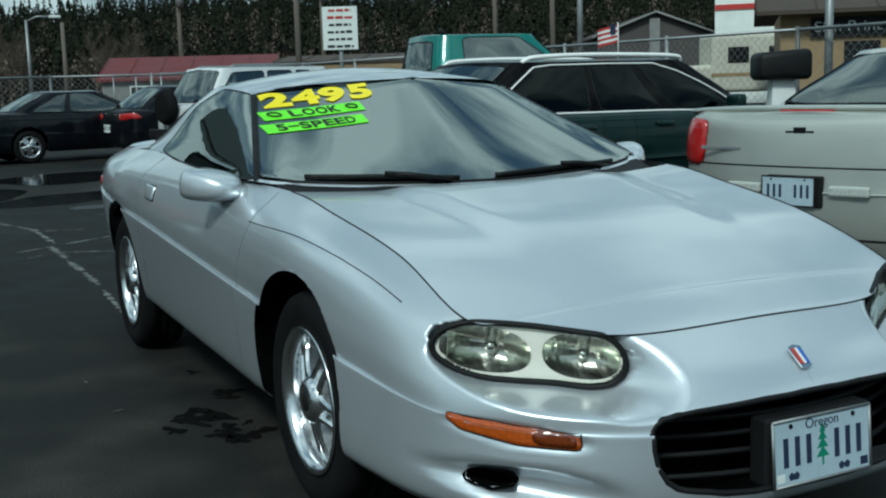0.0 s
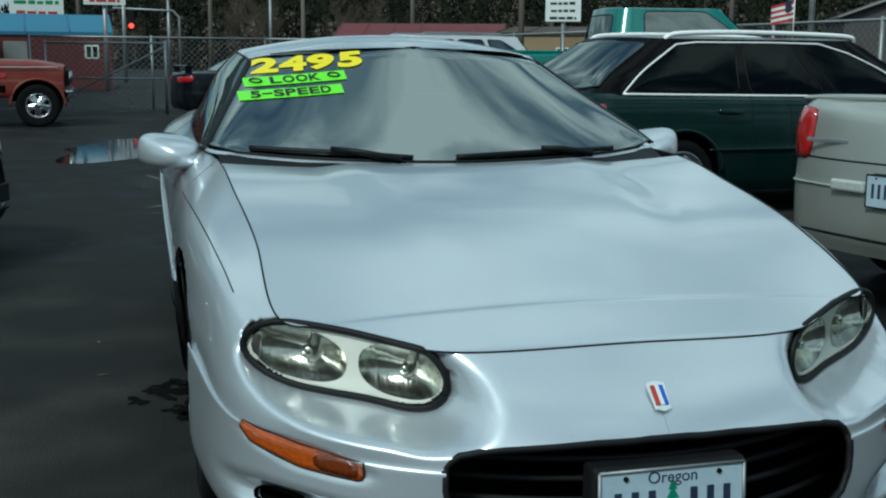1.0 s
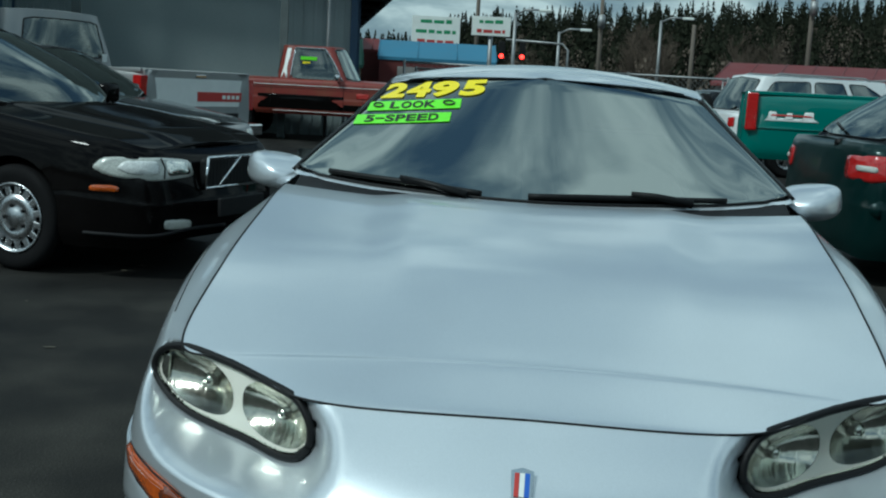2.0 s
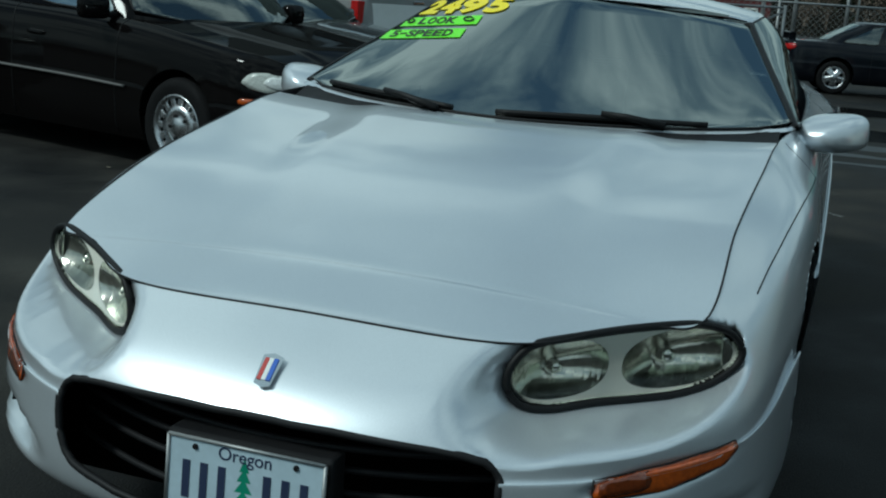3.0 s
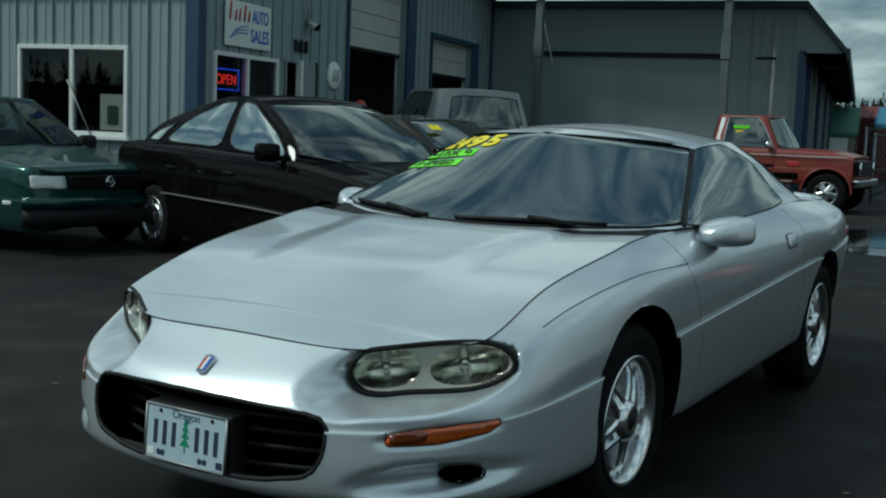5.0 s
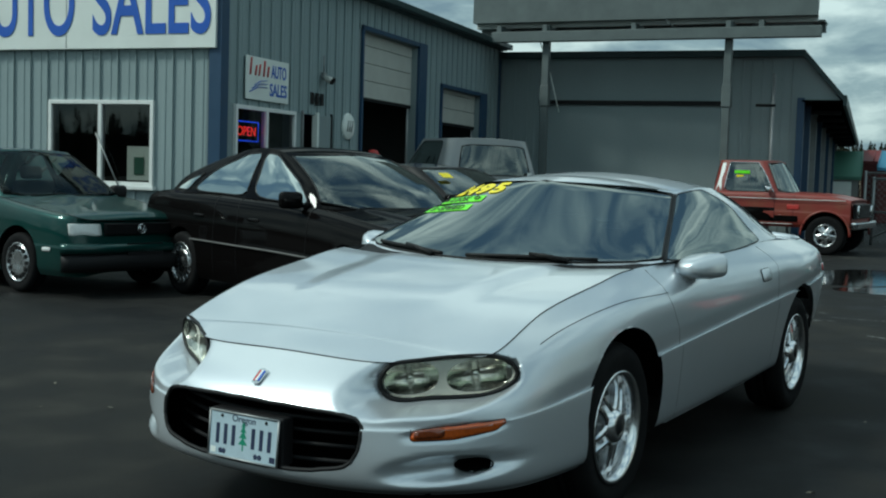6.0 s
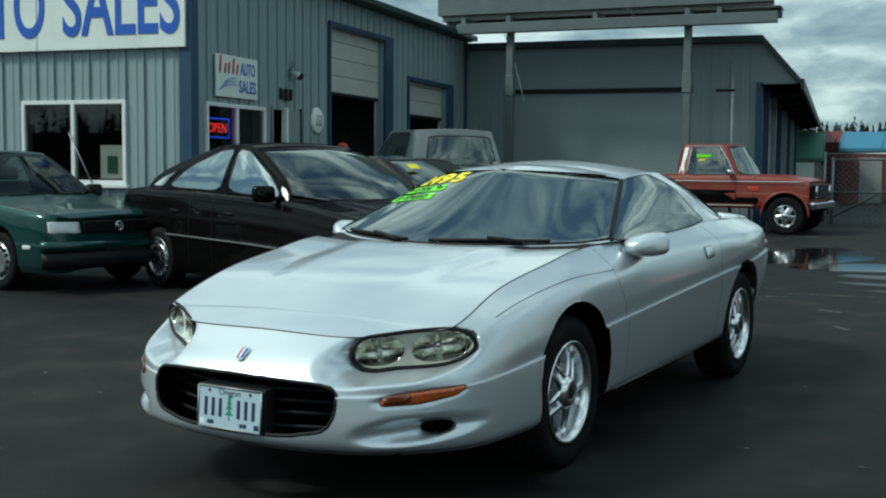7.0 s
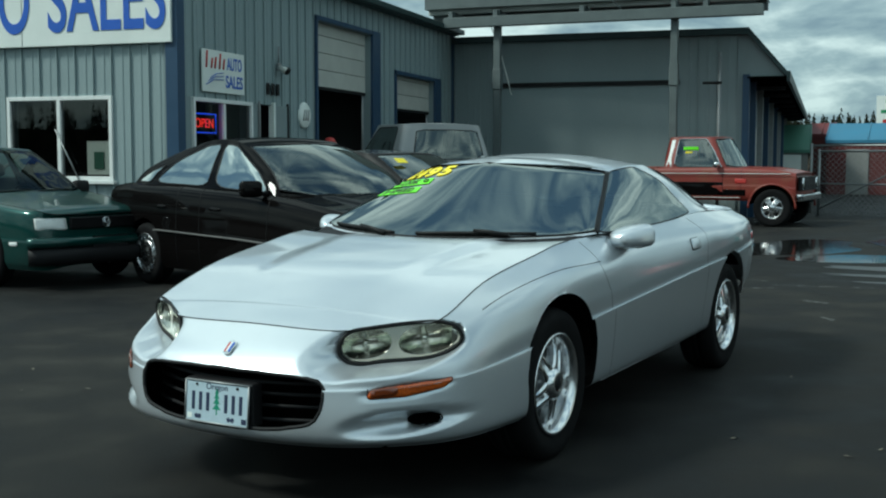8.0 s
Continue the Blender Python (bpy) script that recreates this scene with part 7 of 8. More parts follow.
    box_part("column", (-.12, .12, -.15, .15, 0, 3.3), DOORWAY_SHADE, lift, bevel=.02)
    box_part("carriage", (-.9, .2, -.3, .3, 1.9, 2.5), DOORWAY_SHADE, lift, bevel=.03)


def long_shed():
    b = thing("long_shed", pose(-18.95, -3.9, 0, 0, 0, HOUSE_TURN), "long slate-grey metal shed with a sloped overhang along its side", "building")
    H, W_, D = 4.0, 7.2, 26.0
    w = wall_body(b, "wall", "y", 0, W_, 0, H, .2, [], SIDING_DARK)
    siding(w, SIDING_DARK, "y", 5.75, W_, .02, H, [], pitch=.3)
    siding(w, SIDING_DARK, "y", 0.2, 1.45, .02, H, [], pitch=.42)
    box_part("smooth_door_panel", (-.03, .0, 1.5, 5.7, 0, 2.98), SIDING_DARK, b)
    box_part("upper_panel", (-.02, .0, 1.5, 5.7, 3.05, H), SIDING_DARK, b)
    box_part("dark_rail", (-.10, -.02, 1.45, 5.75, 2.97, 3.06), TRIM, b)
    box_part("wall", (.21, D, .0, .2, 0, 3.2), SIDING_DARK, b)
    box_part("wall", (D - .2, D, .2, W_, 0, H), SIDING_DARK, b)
    box_part("corner_trim", (-.05, .16, -.05, .10, 0, 3.15), TRIM_BLUE, b)
    V = [(-.15, 0, H), (D, 0, H), (D, -.80, 3.10), (-.15, -.80, 3.10), (-.15, 0, H + .16), (D, 0, H + .16), (D, -.86, 3.16), (-.15, -.86, 3.16)]
    F = [(0, 1, 2, 3), (7, 6, 5, 4), (0, 3, 7, 4), (3, 2, 6, 7), (2, 1, 5, 6)]
    hang("roof_slope", link_mesh("roof_slope", V, F, ROOF_METAL, False), b)
    V = [(x, y, z) for x in (-.02, .10) for y, z in ((0, H), (0, 3.06), (-.78, 3.10))]
    hang("gable_infill", link_mesh("gable_infill", V, [(0, 1, 2), (5, 4, 3), (0, 3, 4, 1), (1, 4, 5, 2), (2, 5, 3, 0)], SIDING_DARK, False, recalc=True), b)
    box_part("roof", (-.15, D, 0, W_ + .1, H, H + .15), ROOF_METAL, b, bevel=.01)
    # the overhang's shade is painted into the soffit
    box_part("soffit", (-.10, D, -.80, .0, 3.06, 3.10), SHADE_IN, b)
    box_part("fascia", (-.14, D, -.89, -.82, 2.98, 3.20), ROOF_METAL, b)
    for k, x in enumerate(np.arange(.9, 24, 3.0)):
        box_part("pilaster", (x, x + .18, -.14, .0, 0, 3.05), TRIM_BLUE if k % 2 == 0 else STEEL, b)
        box_part("bracket", (x + .04, x + .12, -.76, 0, 2.86, 2.94), TRIM, b)
    for x in (2.2, 8.2, 14.2):
        box_part("door_leaf", (x, x + 1.0, -.04, .0, 0, 2.1), DOOR_WHITE, b)
    mast = thing("conduit_mast", pose(-18.95, -3.9, 0, 0, 0, HOUSE_TURN) @ pose(-.5, .55, 0), "thin galvanised service mast beside the shed", "pole")
    tube("mast_tube", [(0, 0, 0), (0, 0, 3.6)], .035, STEEL, mast)
    tube("cross_arm", [(-.02, -.05, 2.95), (-.02, .35, 2.95)], .03, TRIM, mast)


def billboard():
    bb = thing("billboard", pose(-17.0, -6.92, 0, 0, 0, 98.9 - 180), "large roadside billboard on two grey steel posts seen from below", "billboard")
    # local x runs to the viewer's left along the posts; local -y faces the viewer
    m = bb.matrix_world
    for x in (1.95, -1.95):
        p = box_part("post", (x - .075, x + .075, -.075, .075, 0, 4.6), BOARD_STEEL, bb, bevel=.01)
        box_part("post_flange", (x - .095, x + .095, -.095, .095, 2.85, 3.30), BOARD_STEEL, bb, bevel=.01)
    for y, z, t in ((-.75, 4.42, .20), (.15, 4.22, .22)):
        box_part("lower_beam", (-3.75 if y < 0 else -3.75, 3.75 if y < 0 else 3.15, y - .10, y + .10, z, z + t), BOARD_STEEL, bb, bevel=.01)
    box_part("catwalk", (-3.75, 3.75, -1.05, -.45, 4.60, 4.64), BOARD_STEEL, bb)
    for x in (-2.6, -1.95, 0, 1.95, 3.0):
        box_part("bracket_arm", (x - .05, x + .05, -1.0, .2, 4.44, 4.58), BOARD_STEEL, bb)
    box_part("panel", (-3.65, 3.65, -.12, .12, 4.66, 8.0), BOARD_STEEL, bb)
    fr_ = box_part("panel_frame", (-3.65, 3.65, -.20, -.12, 4.56, 4.70), BOARD_FRAME, bb, bevel=.01)
    box_part("panel_frame", (-3.65, -3.45, -.20, -.12, 4.80, 8.0), BOARD_FRAME, bb)
    box_part("panel_frame", (3.45, 3.65, -.20, -.12, 4.80, 8.0), BOARD_FRAME, bb)
    box_part("poster", (-3.45, 3.45, -.145, -.125, 4.70, 7.9), CREAM, bb, "printed cream and red poster")
    box_part("poster_shape", (.0, 3.3, -.15, -.145, 4.74, 7.6), SIGN_RED, bb)
    for x, r in ((2.4, .55), (1.3, .5)):
        lathe("poster_shape", [(0, 0), (r, 0)], RED_ROOF, bb, seg=24, m=pose(x, -.156, 5.7))
    flip = Matrix(((1, 0, 0, 0), (0, 0, -1, 0), (0, 1, 0, 0), (0, 0, 0, 1)))
    tag = box_part("number_tag", (-3.55, -2.35, -.215, -.20, 4.52, 4.70), BOARD_STEEL, bb)
    words("tag_number", "17610B", .17, WHITE, tag, pose(-2.95, -.22, 4.61) @ flip @ pose(0, 0, 0, 0, 0, 0), width=.95, depth=.002)
    for x in (-.6, 2.2):
        box_part("flood_box", (x - .25, x + .25, -1.15, -.75, 4.66, 4.86), BOARD_STEEL, bb, bevel=.02)
    tube("hanging_cable", [(2.35, -.5, 4.5), (2.0, -.45, 3.6), (1.75, -.4, 2.75)], .012, OFFWHITE, bb, "", 5)
    tube("stay_wire", [(-1.0, .1, 4.3), (-.4, .1, 4.9)], .012, BOARD_STEEL, bb, "", 5)


# ---- fences, poles and the far side ----
def chain_fence(name, pts, height, label, gate=False):
    f = thing(name, pose(*pts[0], 0), label, "fence")
    ox, oy = pts[0]
    P = [(x - ox, y - oy) for x, y in pts]
    V, F = [], []
    for (x0, y0), (x1, y1) in zip(P, P[1:]):
        L = math.hypot(x1 - x0, y1 - y0)
        n = max(1, round(L / 3.0))
        dx, dy = (x1 - x0) / L, (y1 - y0) / L
        for k in range(n + 1):
            t = k / n
            tube("fence_post", [(x0 + dx * L * t, y0 + dy * L * t, 0), (x0 + dx * L * t, y0 + dy * L * t, height + .05)], .032, STEEL, f, "", 8)
        tube("top_rail", [(x0, y0, height), (x1, y1, height)], .024, STEEL, f, "", 8)
        if gate:
            tube("middle_rail", [(x0, y0, height * .5), (x1, y1, height * .5)], .02, STEEL, f, "", 8)
            tube("brace", [(x0, y0, .15), (x1, y1, height * .95)], .02, STEEL, f, "", 8)
        step, w = .14, .0035
        u = -height
        while u < L:
            for sgn in (1, -1):
                a, z0 = (u, 0.05) if sgn > 0 else (u + height, 0.05)
                b, z1 = (u + height, height) if sgn > 0 else (u, height)
                # clip to the run
                def at(q):
                    return (q - a) / (b - a)
                t0, t1 = sorted((at(0), at(L)))
                t0, t1 = max(0, t0), min(1, t1)
                if t1 > t0:
                    i = len(V)
                    for t in (t0, t1):
                        q, z = a + (b - a) * t, z0 + (z1 - z0) * t
                        V += [(x0 + dx * (q - w), y0 + dy * (q - w), z), (x0 + dx * (q + w), y0 + dy * (q + w), z)]
                    F.append((i, i + 1, i + 3, i + 2))
            u += step
    tagged(hang("wire_mesh", link_mesh("wire_mesh", V, F, STEEL, False), f), kind="stuff")
    return f


def utility_pole(x, y, h, arm=True, lamp=False, mat=None, r=.14):
    p = thing("street_lamp" if lamp else "utility_pole", pose(x, y, 0), "tall grey street lamp pole with a bent arm" if lamp else "tall weathered wooden utility pole", "street lamp" if lamp else "pole", "roadside poles")
    tube("shaft", [(0, 0, 0), (0, 0, h)], [r, r * .7], mat or (STEEL if lamp else WOOD_POLE), p, "", 10)
    if arm and not lamp:
        box_part("cross_arm", (-.06, .06, -1.1, 1.1, h - .8, h - .68), WOOD_POLE, p)
        for y_ in (-1.0, -.5, .5, 1.0):
            lathe("insulator", [(0, 0), (.05, 0), (.04, .12), (0, .14)], OFFWHITE, p, axis="z", seg=8, m=pose(0, y_, h - .68))
        lathe("transformer", [(0, 0), (.2, 0), (.2, .7), (0, .75)], STEEL, p, axis="z", seg=14, m=pose(.3, 0, h - 2.4))
    if lamp:
        tube("lamp_arm", [(0, 0, h - .1), (.3, .5, h + .15), (.5, 1.2, h + .15)], .05, STEEL, p, "", 8)
        box_part("lamp_head", (.40, .66, 1.1, 1.7, h + .06, h + .2), OFFWHITE, p, bevel=.04)


def board_sign(name, label, m, w, h, z, mats, poles=1):
    """A flat signboard on poles, with unreadable lines as plain bars."""
    s = thing(name, m, label, "sign", "roadside signs")
    box_part("sign_board", (-.06, .06, -w / 2, w / 2, z, z + h), OFFWHITE, s, bevel=.01)
    rnd = random.Random(int(z * 100 + w * 10))
    n = len(mats)
    for k, mm in enumerate(mats):
        zz = z + h * (1 - (k + .5) / n)
        L = w * rnd.uniform(.6, .85)
        q = -L / 2
        while q < L / 2:
            e_ = min(L / 2, q + w * rnd.uniform(.10, .24))
            box_part("letter_bar", (.062, .068, q, e_, zz - h / n * .2, zz + h / n * rnd.uniform(.08, .2)), mm, s)
            q = e_ + w * .04
    ys = (0,) if poles == 1 else (-w * .4, w * .4)
    for y in ys:
        tube("sign_pole", [(-.1, y, 0), (-.1, y, z + h * .9)], .08, STEEL, s, "", 8)
    return s


def low_building(name, label, m, L, D, H, wall, roof, roof_h=.9, over=.3, doors=(), windows=()):
    """A plain building: walls with openings marked by real frames, panes and doors, and a pitched roof. Local +x faces the lot."""
    b = thing(name, m, label, "building")
    box_part("wall", (-D, 0, -L / 2, L / 2, 0, H), wall, b)
    V = [(over, -L / 2 - over, H - .05), (over, L / 2 + over, H - .05), (-D * .5, L / 2 + over, H + roof_h), (-D * .5, -L / 2 - over, H + roof_h), (-D - over, -L / 2 - over, H - .05), (-D - over, L / 2 + over, H - .05)]
    V += [(x, y, z + .12) for x, y, z in V]
    F = [(0, 3, 2, 1), (3, 4, 5, 2), (6, 7, 8, 9), (9, 8, 11, 10), (0, 1, 7, 6), (4, 10, 11, 5), (0, 6, 9, 3), (3, 9, 10, 4), (1, 2, 8, 7), (2, 5, 11, 8)]
    hang("roof", link_mesh("roof", V, F, roof, False, recalc=True), b)
    n = max(2, int(L / 1.2))
    for k in range(n + 1):
        y = -L / 2 - over + (L + 2 * over) * k / n
        tube("roof_seam", [(over, y, H + .08), (-D * .5, y, H + roof_h + .13)], .03, roof, b, "", 5)
    for y, w, z0, z1 in windows:
        wn_ = box_part("window", (-.05, .03, y - w / 2, y + w / 2, z0, z1), OFFWHITE, b, bevel=.01)
        box_part("pane", (.03, .036, y - w / 2 + .06, y - .03, z0 + .06, z1 - .06), PANE_DARK, wn_)
        box_part("pane", (.03, .036, y + .03, y + w / 2 - .06, z0 + .06, z1 - .06), PANE_DARK, wn_)
    for y, w, h, mm in doors:
        box_part("door", (-.05, .04, y - w / 2, y + w / 2, 0, h), mm, b, bevel=.01)
    return b


def bare_tree(x, y, h, seed, mat, label):
    """A leafless tree: tapered trunk, upswept limbs and a haze of fine twigs."""
    rnd = random.Random(seed)
    tree = thing("bare_tree", pose(x, y, 0), label, "tree", "bare trees below the wood")

    def stick(out, p, q, r0, r1):
        axis = (q - p).normalized()
        a = axis.orthogonal().normalized()
        b = axis.cross(a)
        k = len(out[0])
        for c, r in ((p, r0), (q, r1)):
            out[0].extend(c + (a * math.cos(w) + b * math.sin(w)) * r for w in (0, 2.094, 4.189))
        out[1].extend((k + e, k + (e + 1) % 3, k + 3 + (e + 1) % 3, k + 3 + e) for e in range(3))

    def grow(out, p, way, length, r, depth):
        q = p + way * length
        stick(out, p, q, r, r * .6)
        if depth == 0:
            return
        for _ in range(5 if depth > 1 else 4):
            f = rnd.uniform(.3, 1)
            turn = Vector((rnd.gauss(0, .42), rnd.gauss(0, .42), rnd.uniform(.0, .35)))
            grow(out, p.lerp(q, f), (way + turn).normalized(), length * rnd.uniform(.5, .75), r * (1 - .4 * f) * .6, depth - 1)
    wood, twigs = ([], []), ([], [])
    lean = Vector((rnd.gauss(0, .03), rnd.gauss(0, .03), 1)) * h
    stick(wood, Vector((0, 0, -.3)), lean * .45, h * .020, h * .013)
    stick(wood, lean * .45, lean * .85, h * .013, h * .004)
    for k in range(16):
        f = rnd.uniform(.14, .8)
        w = k * 2.4 + rnd.uniform(-.4, .4)
        spread = rnd.uniform(.45, .8)
        way = Vector((math.cos(w) * spread, math.sin(w) * spread, 1)).normalized()
        grow(twigs, lean * f, way, h * .26 * (1.1 - .6 * f), h * .006, 3)
    for name, (V, F) in (("trunk", wood), ("crown", twigs)):
        ob = hang(name, link_mesh(name, V, F, mat))
        ob.parent = tree


def hillside():
    """The wooded slope behind the far buildings: terrain, conifers and bare trees. The ridge falls towards the shed."""
    rs = np.random.RandomState(12)
    n = 120
    rings = np.array((95, 130, 180, 250, 330.0))
    prof = np.array((0, .16, .42, .74, 1.0))

    def ridge(a):
        d = np.degrees(a) % 360
        e_ = np.interp(d, (0, 90, 140, 164, 172, 178, 182, 184.7, 187, 190, 260, 360), (3, 5, 5.6, 4.8, 4.35, 3.9, 3.7, 3.3, 2.2, 2.0, 2.0, 3))
        return 330 * np.tan(np.radians(e_ - 1.25)) + 1.0

    def height(r, a):
        return np.interp(r, rings, prof) * ridge(a) * (1 + .05 * np.sin(9 * a) + .04 * np.sin(23 * a + r * .02)) - .3
    # the ring also closes out of view, added to darken reflections in the cars
    A = np.linspace(0, 2 * np.pi, n + 1)
    V = [(r * math.cos(a), r * math.sin(a), float(height(r, a))) for r in rings for a in A]
    F = [(i * (n + 1) + k, i * (n + 1) + k + 1, (i + 1) * (n + 1) + k + 1, (i + 1) * (n + 1) + k) for i in range(len(rings) - 1) for k in range(n)]
    tagged(hang("hill", link_mesh("hill", V, F, EARTH)), "low brown hillside behind the town", "hill", kind="structure")

    def sprays(name, count, r0, r1, az0, az1, hmin, hmax, clumps, cone, wide, size, mat, label):
        """Many small drooping sprays in the outline of each tree."""
        r = np.sqrt(rs.uniform(r0 ** 2, r1 ** 2, count))
        a = np.radians(rs.uniform(az0, az1, count))
        h = rs.uniform(hmin, hmax, count) * (.75 + r / 700)
        x, y, z = r * np.cos(a), r * np.sin(a), height(r, a) - .4
        u = rs.uniform(.02, 1, (count, clumps)) ** (1.25 if cone else .8)
        full = (1 - u) ** .9 if cone else np.sin(np.pi * np.clip(u * .9 + .08, 0, 1)) ** .6
        rad = (h * rs.uniform(.75, 1.25, count) * wide)[:, None] * full * rs.uniform(.15, 1, (count, clumps)) ** .6 + .05
        b = rs.uniform(0, 6.283, (count, clumps))
        cx, cy, cz = x[:, None] + rad * np.cos(b), y[:, None] + rad * np.sin(b), z[:, None] + u * h[:, None]
        s_ = (h[:, None] * size) * rs.uniform(.6, 1.4, (count, clumps)) * (1.15 - .7 * u if cone else 1)
        t = b + rs.uniform(-.6, .6, b.shape)
        p0 = np.stack([cx - s_ * .5 * np.sin(t), cy + s_ * .5 * np.cos(t), cz - s_ * .2], -1)
        p1 = np.stack([cx + s_ * .5 * np.sin(t), cy - s_ * .5 * np.cos(t), cz - s_ * .3], -1)
        p2 = np.stack([cx - s_ * .4 * np.cos(t), cy - s_ * .4 * np.sin(t), cz + s_ * .75], -1)
        P = np.stack([p0, p1, p2], 2).reshape(-1, 3)
        me = bpy.data.meshes.new(name)
        me.from_pydata(P.tolist(), [], np.arange(len(P)).reshape(-1, 3).tolist())
        me.materials.append(mat)
        tagged(hang(name, me), label, "trees", kind="stuff")
    sprays("conifer_wood", 3000, 120, 325, 120, 245, 4.0, 7.6, 120, True, .24, .095, CONIFER, "dense dark conifer wood on the hillside")
    # unseen trees behind the camera, added only to darken what the cars reflect
    sprays("conifer_wood", 900, 130, 325, -115, 120, 4.0, 7.5, 45, True, .22, .13, CONIFER, "unseen dark conifer wood around the lot, added to darken reflections")
    sprays("bare_thicket", 420, 70, 190, 120, 245, 3.0, 5.5, 90, False, .34, .05, BARE_TWIGS, "leafless brown trees and scrub below the wood")


def motorhome(m):
    b = thing("motorhome", m, "cream motorhome parked beyond the fence", "motorhome")
    bm = bmesh.new()
    box(bm, -3.2, 2.4, -1.15, 1.15, .55, 2.75, bevel=.16, seg=3)
    part("coach_body", bm, CREAM, b)
    bm = bmesh.new()
    box(bm, 2.0, 3.6, -1.05, 1.05, .5, 1.6, bevel=.15, seg=3)
    part("cab", bm, CREAM, b)
    for x, w in ((1.4, .8), (-.2, .9), (-1.9, .9)):
        for sy in (-1, 1):
            box_part("window", (x - w / 2, x + w / 2, sy * 1.155 - .02, sy * 1.155 + .02, 1.65, 2.25), TRIM, b, bevel=.02)
    box_part("stripe", (-3.1, 2.4, -1.165, 1.165, 1.15, 1.28), TAN_WALL, b)
    for x in (2.6, -2.0):
        for sy in (-1, 1):
            wheel(b, x, sy * 1.0, .38, .2, .22, 8, ALLOY, "cover")


def covered_bundle(m):
    b = thing("covered_bundle", m, "black fabric-covered bundle on a white stand", "covered bundle")
    bm = bmesh.new()
    box(bm, -.24, .24, -.31, .31, 1.17, 1.50, bevel=.07, seg=3)
    for v in bm.verts:
        v.co.z += .03 * math.sin(5 * v.co.y + 1) * (v.co.z > 1.3)
        v.co.x += .015 * math.sin(9 * v.co.y)
    part("fabric_cover", bm, TRIM, b, smooth=True)
    V, F = plate_shape([(-.10, -.12), (.10, -.12), (.10, .14), (-.10, .14)], 1.17)
    V = [(x * (1 if z > .5 else 1.5), y * (1 if z > .5 else 1.4), z) for x, y, z in V]
    hang("stand", link_mesh("stand", V, F, WHITE, False, recalc=True), b)


def gable_house(m):
    """A plain house whose gable end faces the lot."""
    b = thing("gable_house", m, "grey-brown house with a pale trimmed gable", "house")
    W_, E_, A_, D = 3.3, 3.5, 4.75, 9.0
    V = [(x, y, z) for x in (0, -D) for y, z in ((-W_, 0), (W_, 0), (W_, E_), (0, A_), (-W_, E_))]
    F = [(0, 1, 2, 3, 4), (9, 8, 7, 6, 5), (0, 5, 6, 1), (1, 6, 7, 2), (4, 9, 5, 0)]
    hang("wall", link_mesh("wall", V, F, GABLE_WALL, False, recalc=True), b)
    for sy in (1, -1):
        V = [(.3, sy * (W_ + .35), E_ - .08), (.3, 0, A_ + .05), (-D, 0, A_ + .05), (-D, sy * (W_ + .35), E_ - .08)]
        V += [(x, y, z + .12) for x, y, z in V]
        F = [(0, 1, 2, 3), (7, 6, 5, 4), (0, 4, 5, 1), (3, 2, 6, 7), (0, 3, 7, 4)]
        hang("roof", link_mesh("roof", V, F, BROWN_ROOF, False, recalc=True), b)
        tube("barge_board", [(.34, sy * (W_ + .35), E_), (.34, 0, A_ + .12)], .07, CONCRETE, b, "", 6)
    box_part("chimney_breast", (0, .18, -.35, .25, 1.2, 4.5), CONCRETE, b, bevel=.02)


ground()
silver_coupe()
black_sedan(pose(-3.36, -4.18, 0, 0, 0, 74.2))
second_sedan(pose(-6.75, -5.15, 0, 0, 0, 80))
green_compact(pose(-2.72, -8.1, 0, 0, 0, 86))
green_wagon(pose(-4.65, 4.36, 0, 0, 0, 97))
champagne_coupe(pose(-.85, 4.95, 0, 0, 0, 106))
red_pickup(pose(-17.3, -4.2, 0, 0, 0, 92))
g_c, g_s = math.cos(radians(246)), math.sin(radians(246))
grey_pickup(pose(-9.8 + .75 * g_c, -6.1 + .75 * g_s, 0, 0, 0, 246))
teal_pickup(pose(-9.9, 5.8, 0, 0, 0, 82))
white_suv(pose(-15.5, 5.1, 0, 0, 0, 104))
dark_hatchback(pose(-17.4, 4.1, 0, 0, 0, 100))
black_coupe(pose(-18.6, 1.9, 0, 0, 0, 98))
covered_bundle(pose(-5.69, 7.67, 0, 0, 0, -27))
gable_house(pose(-48.5, 39.0, 0, 0, 0, -27))
sales_building()
long_shed()
billboard()
chain_fence("chain_link_fence", [(3.5, 10.6), (-8, 10.2), (-19, 9.4), (-43, 7.3)], 1.86, "grey chain-link fence with pipe rails behind the parked cars")
chain_fence("chain_link_fence", [(-22.6, -3.3), (-23.2, 2.0), (-23.8, 6.8)], 1.65, "grey chain-link fence closing the lot")
chain_fence("chain_link_gate", [(-21.6, -2.9), (-20.6, -.4)], 1.5, "open chain-link gate with a diagonal brace", True)
low_building("shop_building", "small dark red building with a blue sheet roof", pose(-38.9, -4.05, 0, 0, 0, 6), 4.4, 3.2, 1.98, RED_WALL, BLUE_ROOF, .62, .05, [(-1.1, .8, 1.7, CONCRETE)], [(1.5, .5, 1.1, 1.6)])
low_building("storage_shed", "grey-green sheet metal storage shed", pose(-38.6, -8.0, 0, 0, 0, 12), 2.1, 3.2, 1.62, CONCRETE, GREEN_SHEET, .95, .1, [(.45, .72, 1.5, OFFWHITE)], [(-.55, .7, .85, 1.45)])
low_building("storage_shed", "small dark red outbuilding", pose(-40.2, -6.75, 0, 0, 0, 8), .8, 2, 2.25, RED_WALL, RED_ROOF, .4, .05)
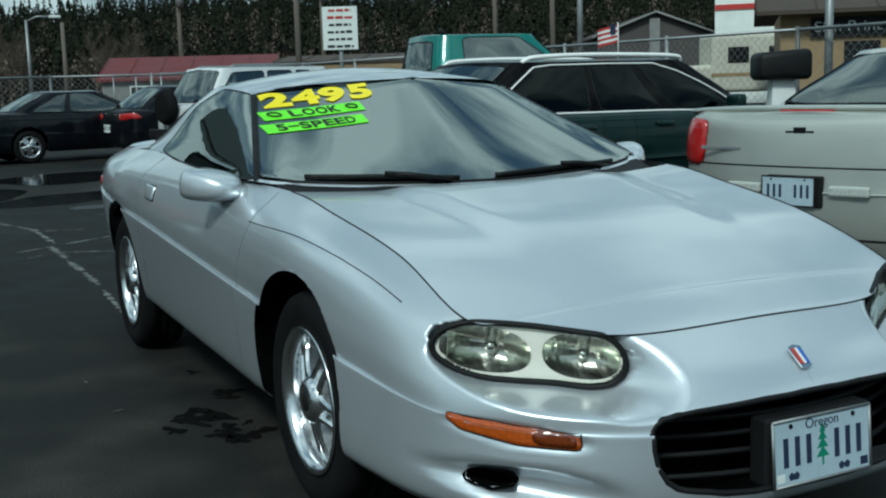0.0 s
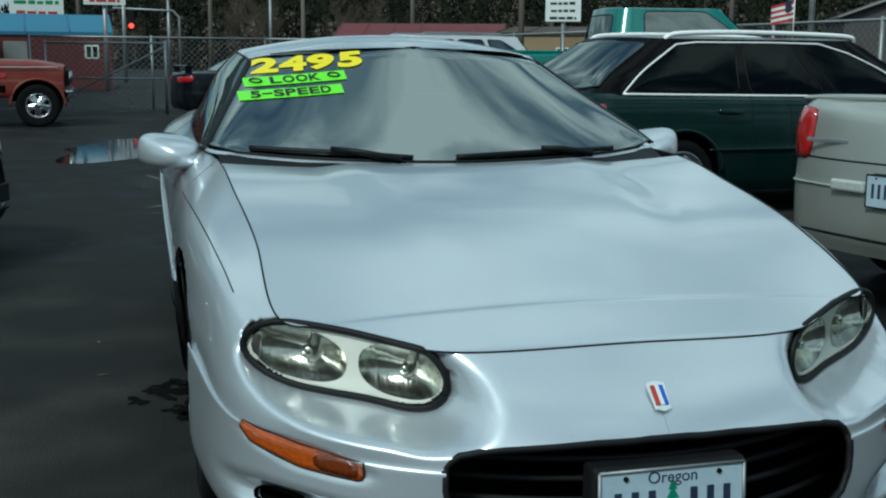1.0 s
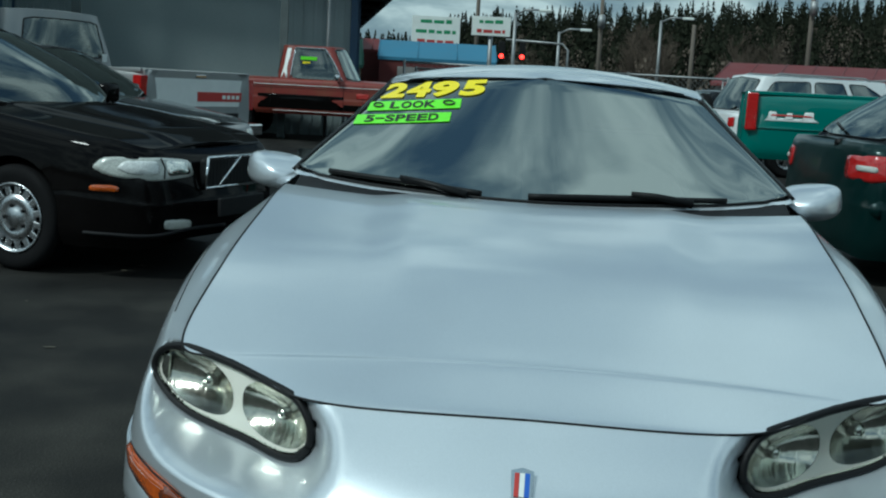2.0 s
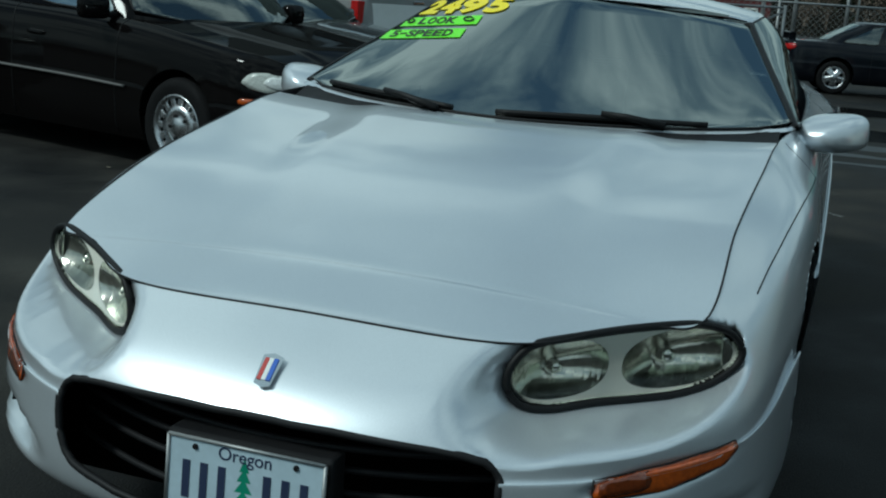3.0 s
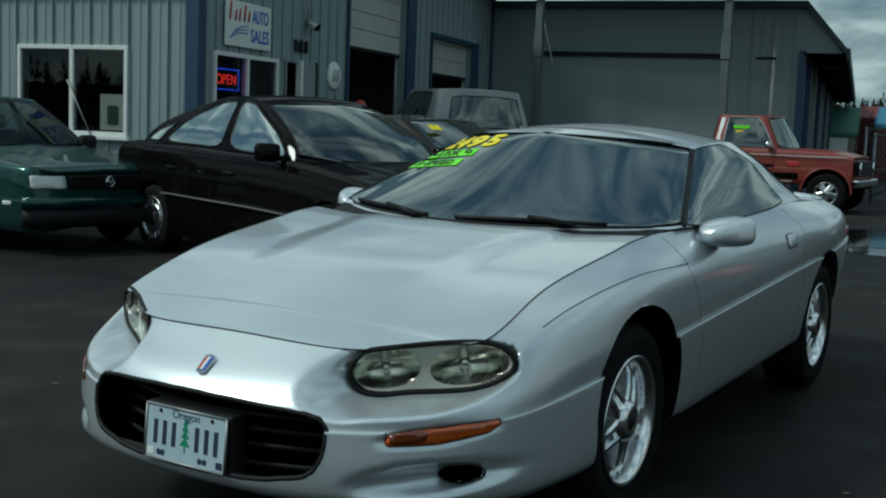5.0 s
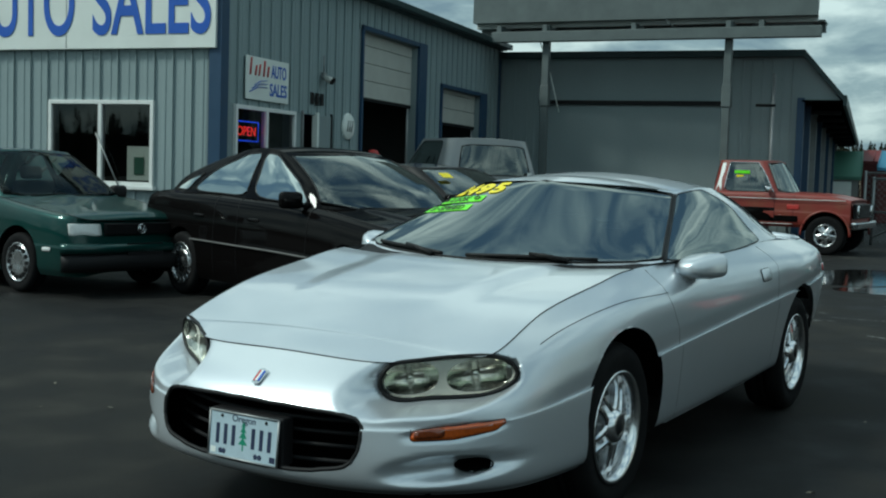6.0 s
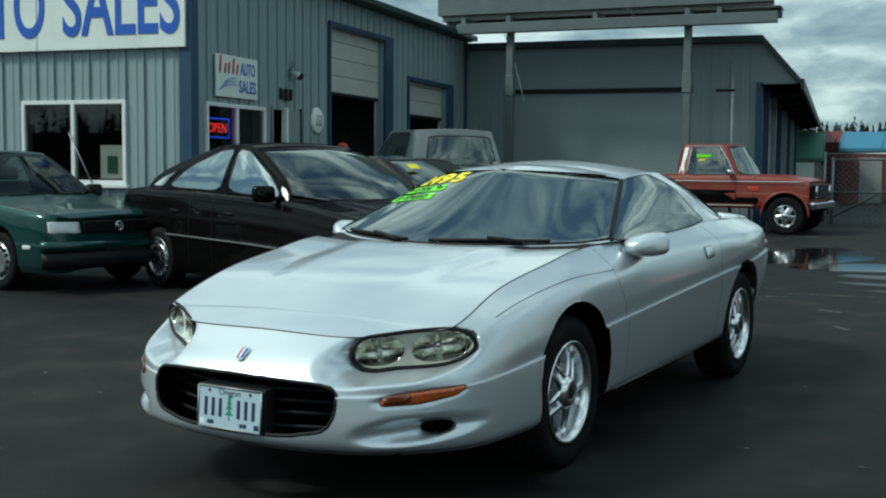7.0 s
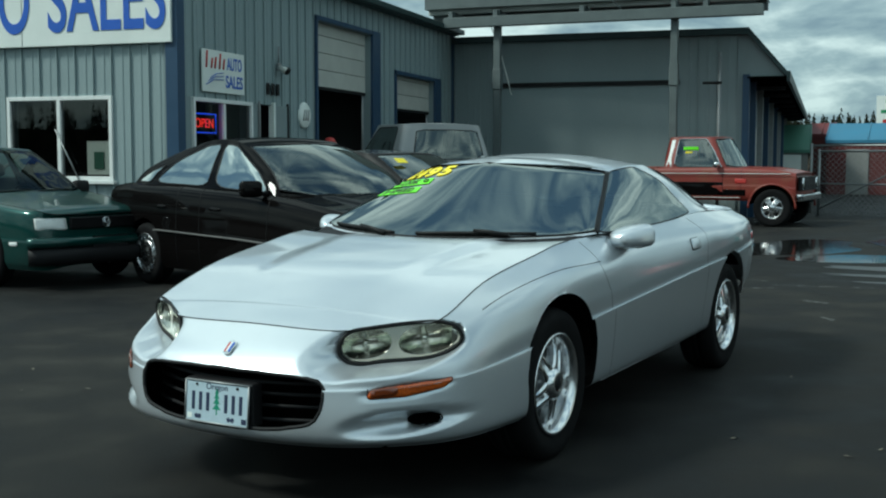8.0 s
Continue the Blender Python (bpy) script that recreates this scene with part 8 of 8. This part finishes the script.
low_building("long_red_building", "long low building with a red sheet roof", pose(-46.5, 11.3, 0, 0, 0, -20), 7.6, 8, 1.75, CONCRETE, RED_ROOF, 1.0, .2, [], [(-2, 1.2, .8, 1.5), (1.5, 1.2, .8, 1.5)])
low_building("grey_hall", "low grey-brown hall beyond the fence", pose(-43.0, 17.6, 0, 0, 0, -30), 6.5, 8, 2.3, TAN_WALL, BROWN_ROOF, .3, .1, [], [(0, 1.4, .9, 1.7)])
board_sign("business_sign", "white two-part business sign with green and red lettering", pose(-50.2, -5.25, 0, 0, 0, 6), 2.3, 1.42, 2.85, [SIGN_GREEN, SIGN_GREEN, SIGN_RED], 2)
board_sign("business_sign", "pale green sign with a small red mark", pose(-37.2, -2.0, 0, 0, 0, 3), 1.4, .68, 2.95, [SIGN_GREEN, SIGN_RED], 1)
board_sign("auto_repair_sign", "white roadside sign with several rows of lettering", pose(-36.3, 14.6, 0, 0, 0, -24), 1.33, 1.62, 2.60, [SIGN_RED, SIGN_RED, BLACK_INK, BLACK_INK, BLACK_INK, BLACK_INK], 1)
low_building("print_shop", "tan shop with a brown shingle roof and a dark signboard", pose(-18.9, 25.1, 0, 0, 0, -42), 7.0, 7, 2.95, TAN_WALL, BROWN_ROOF, 1.3, .7, [(-1.2, 1.0, 2.1, TRIM)], [(1.2, 1.8, .9, 1.9)])
psb = thing("shop_signboard", pose(-18.9, 25.1, 0, 0, 0, -42), "long black shop signboard with pale letters", "sign")
box_part("sign_board", (.05, .12, -2.65, 2.2, 2.24, 2.80), TRIM, psb)
words("sign_word", "Sign Print", .42, OFFWHITE, psb, pose(.125, -1.62, 2.52) @ Matrix(((0, 0, 1, 0), (1, 0, 0, 0), (0, 1, 0, 0), (0, 0, 0, 1))), width=1.85, depth=.004)
low_building("white_depot", "white flat-sided depot with a red stripe", pose(-31.65, 32.55, 0, 0, 0, -45), 5.5, 8, 6.0, OFFWHITE, OFFWHITE, .2, .05)
stp = thing("red_band", pose(-31.65, 32.55, 0, 0, 0, -45), "red painted band on the white depot", "band")
box_part("band_strip", (.02, .06, -2.74, 2.74, 3.92, 4.14), SIGN_RED, stp)
motorhome(pose(-29.4, 29.6, 0, 0, 0, 243))
for x, y, h in ((-56.5, 13.6, 8), (-39.1, 13.9, 7.5), (-38.8, 25.8, 8), (-48.8, 28.6, 9), (-59.2, 8.0, 5), (-62, -4, 9), (-60, 3, 7), (-52, 20, 8)):
    utility_pole(x, y, h, arm=h > 6)
for x, y, h in ((-60.1, 6.3, 5.2), (-57.9, .7, 4.2), (-25.4, 18.2, 6.5), (-50, -1.5, 4.6)):
    utility_pole(x, y, h, lamp=True, r=.10)
tl = thing("traffic_light", pose(-56.6, -2.3, 0), "traffic signal showing red on a mast arm", "traffic light")
tube("mast", [(0, 3.5, 0), (0, 3.5, 3.2), (0, 3.2, 3.5), (0, .2, 3.6)], .06, STEEL, tl, "", 8)
for y in (0, 1.1):
    box_part("signal_housing", (-.12, .12, y - .16, y + .16, 2.5, 3.5), TRIM, tl, bevel=.03)
    lathe("red_lens", [(0, .02), (.12, 0)], SIGNAL_RED, tl, seg=16, m=pose(.13, y, 2.72, 0, 0, -90))
fp = thing("clip_on_flag", pose(-5.35, 5.1, 1.40), "small striped flag on a thin white staff on a roof", "flag")
tube("staff", [(0, 0, 0), (0, 0, .42)], .006, WHITE, fp, "", 8)
for k in range(7):
    bm = bmesh.new()
    bmesh.ops.create_grid(bm, x_segments=10, y_segments=1, size=1)
    for v in bm.verts:
        u, w = v.co.x * .5 + .5, v.co.y * .5 + .5
        v.co = (-.09 * u + .012 * math.sin(7 * u), -.006 - .19 * u, .40 - .05 * u - .026 * k - .026 * (1 - w))
    part("flag_stripe", bm, SIGN_RED if k % 2 == 0 else WHITE, fp)
box_part("flag_canton", (-.030, -.002, -.08, -.008, .30, .40), PLATE_INK, fp)
hillside()
rnd = random.Random(77)
for az0, az1, count, mat, hmin, hmax, label in ((173.6, 176.0, 5, BARE_TWIGS, 6.2, 8.0, "tall leafless grey-brown tree below the wooded hill"), (168.0, 170.6, 5, BARE_TWIGS, 5.2, 7.6, "tall leafless grey-brown tree below the wooded hill"), (159.5, 162.5, 4, RUST_TWIGS, 3.2, 4.4, "low rusty-orange leafless tree beyond the red roof"), (180.0, 184.0, 3, BARE_TWIGS, 4.0, 5.2, "leafless grey-brown tree below the wooded hill")):
    for k in range(count):
        a, r = math.radians(az0 + (az1 - az0) * (k + rnd.uniform(.1, .9)) / count), rnd.uniform(96, 112)
        bare_tree(r * math.cos(a), r * math.sin(a), rnd.uniform(hmin, hmax), k + int(az0), mat, label)
for x, y, h in ((-7.6, 10.4, 3.4), (-1.5, 10.6, 3.4)):
    p = thing("gate_post", pose(x, y, 0), "tall galvanised fence post", "post")
    tube("post_tube", [(0, 0, 0), (0, 0, h)], .06, STEEL, p, "", 10)
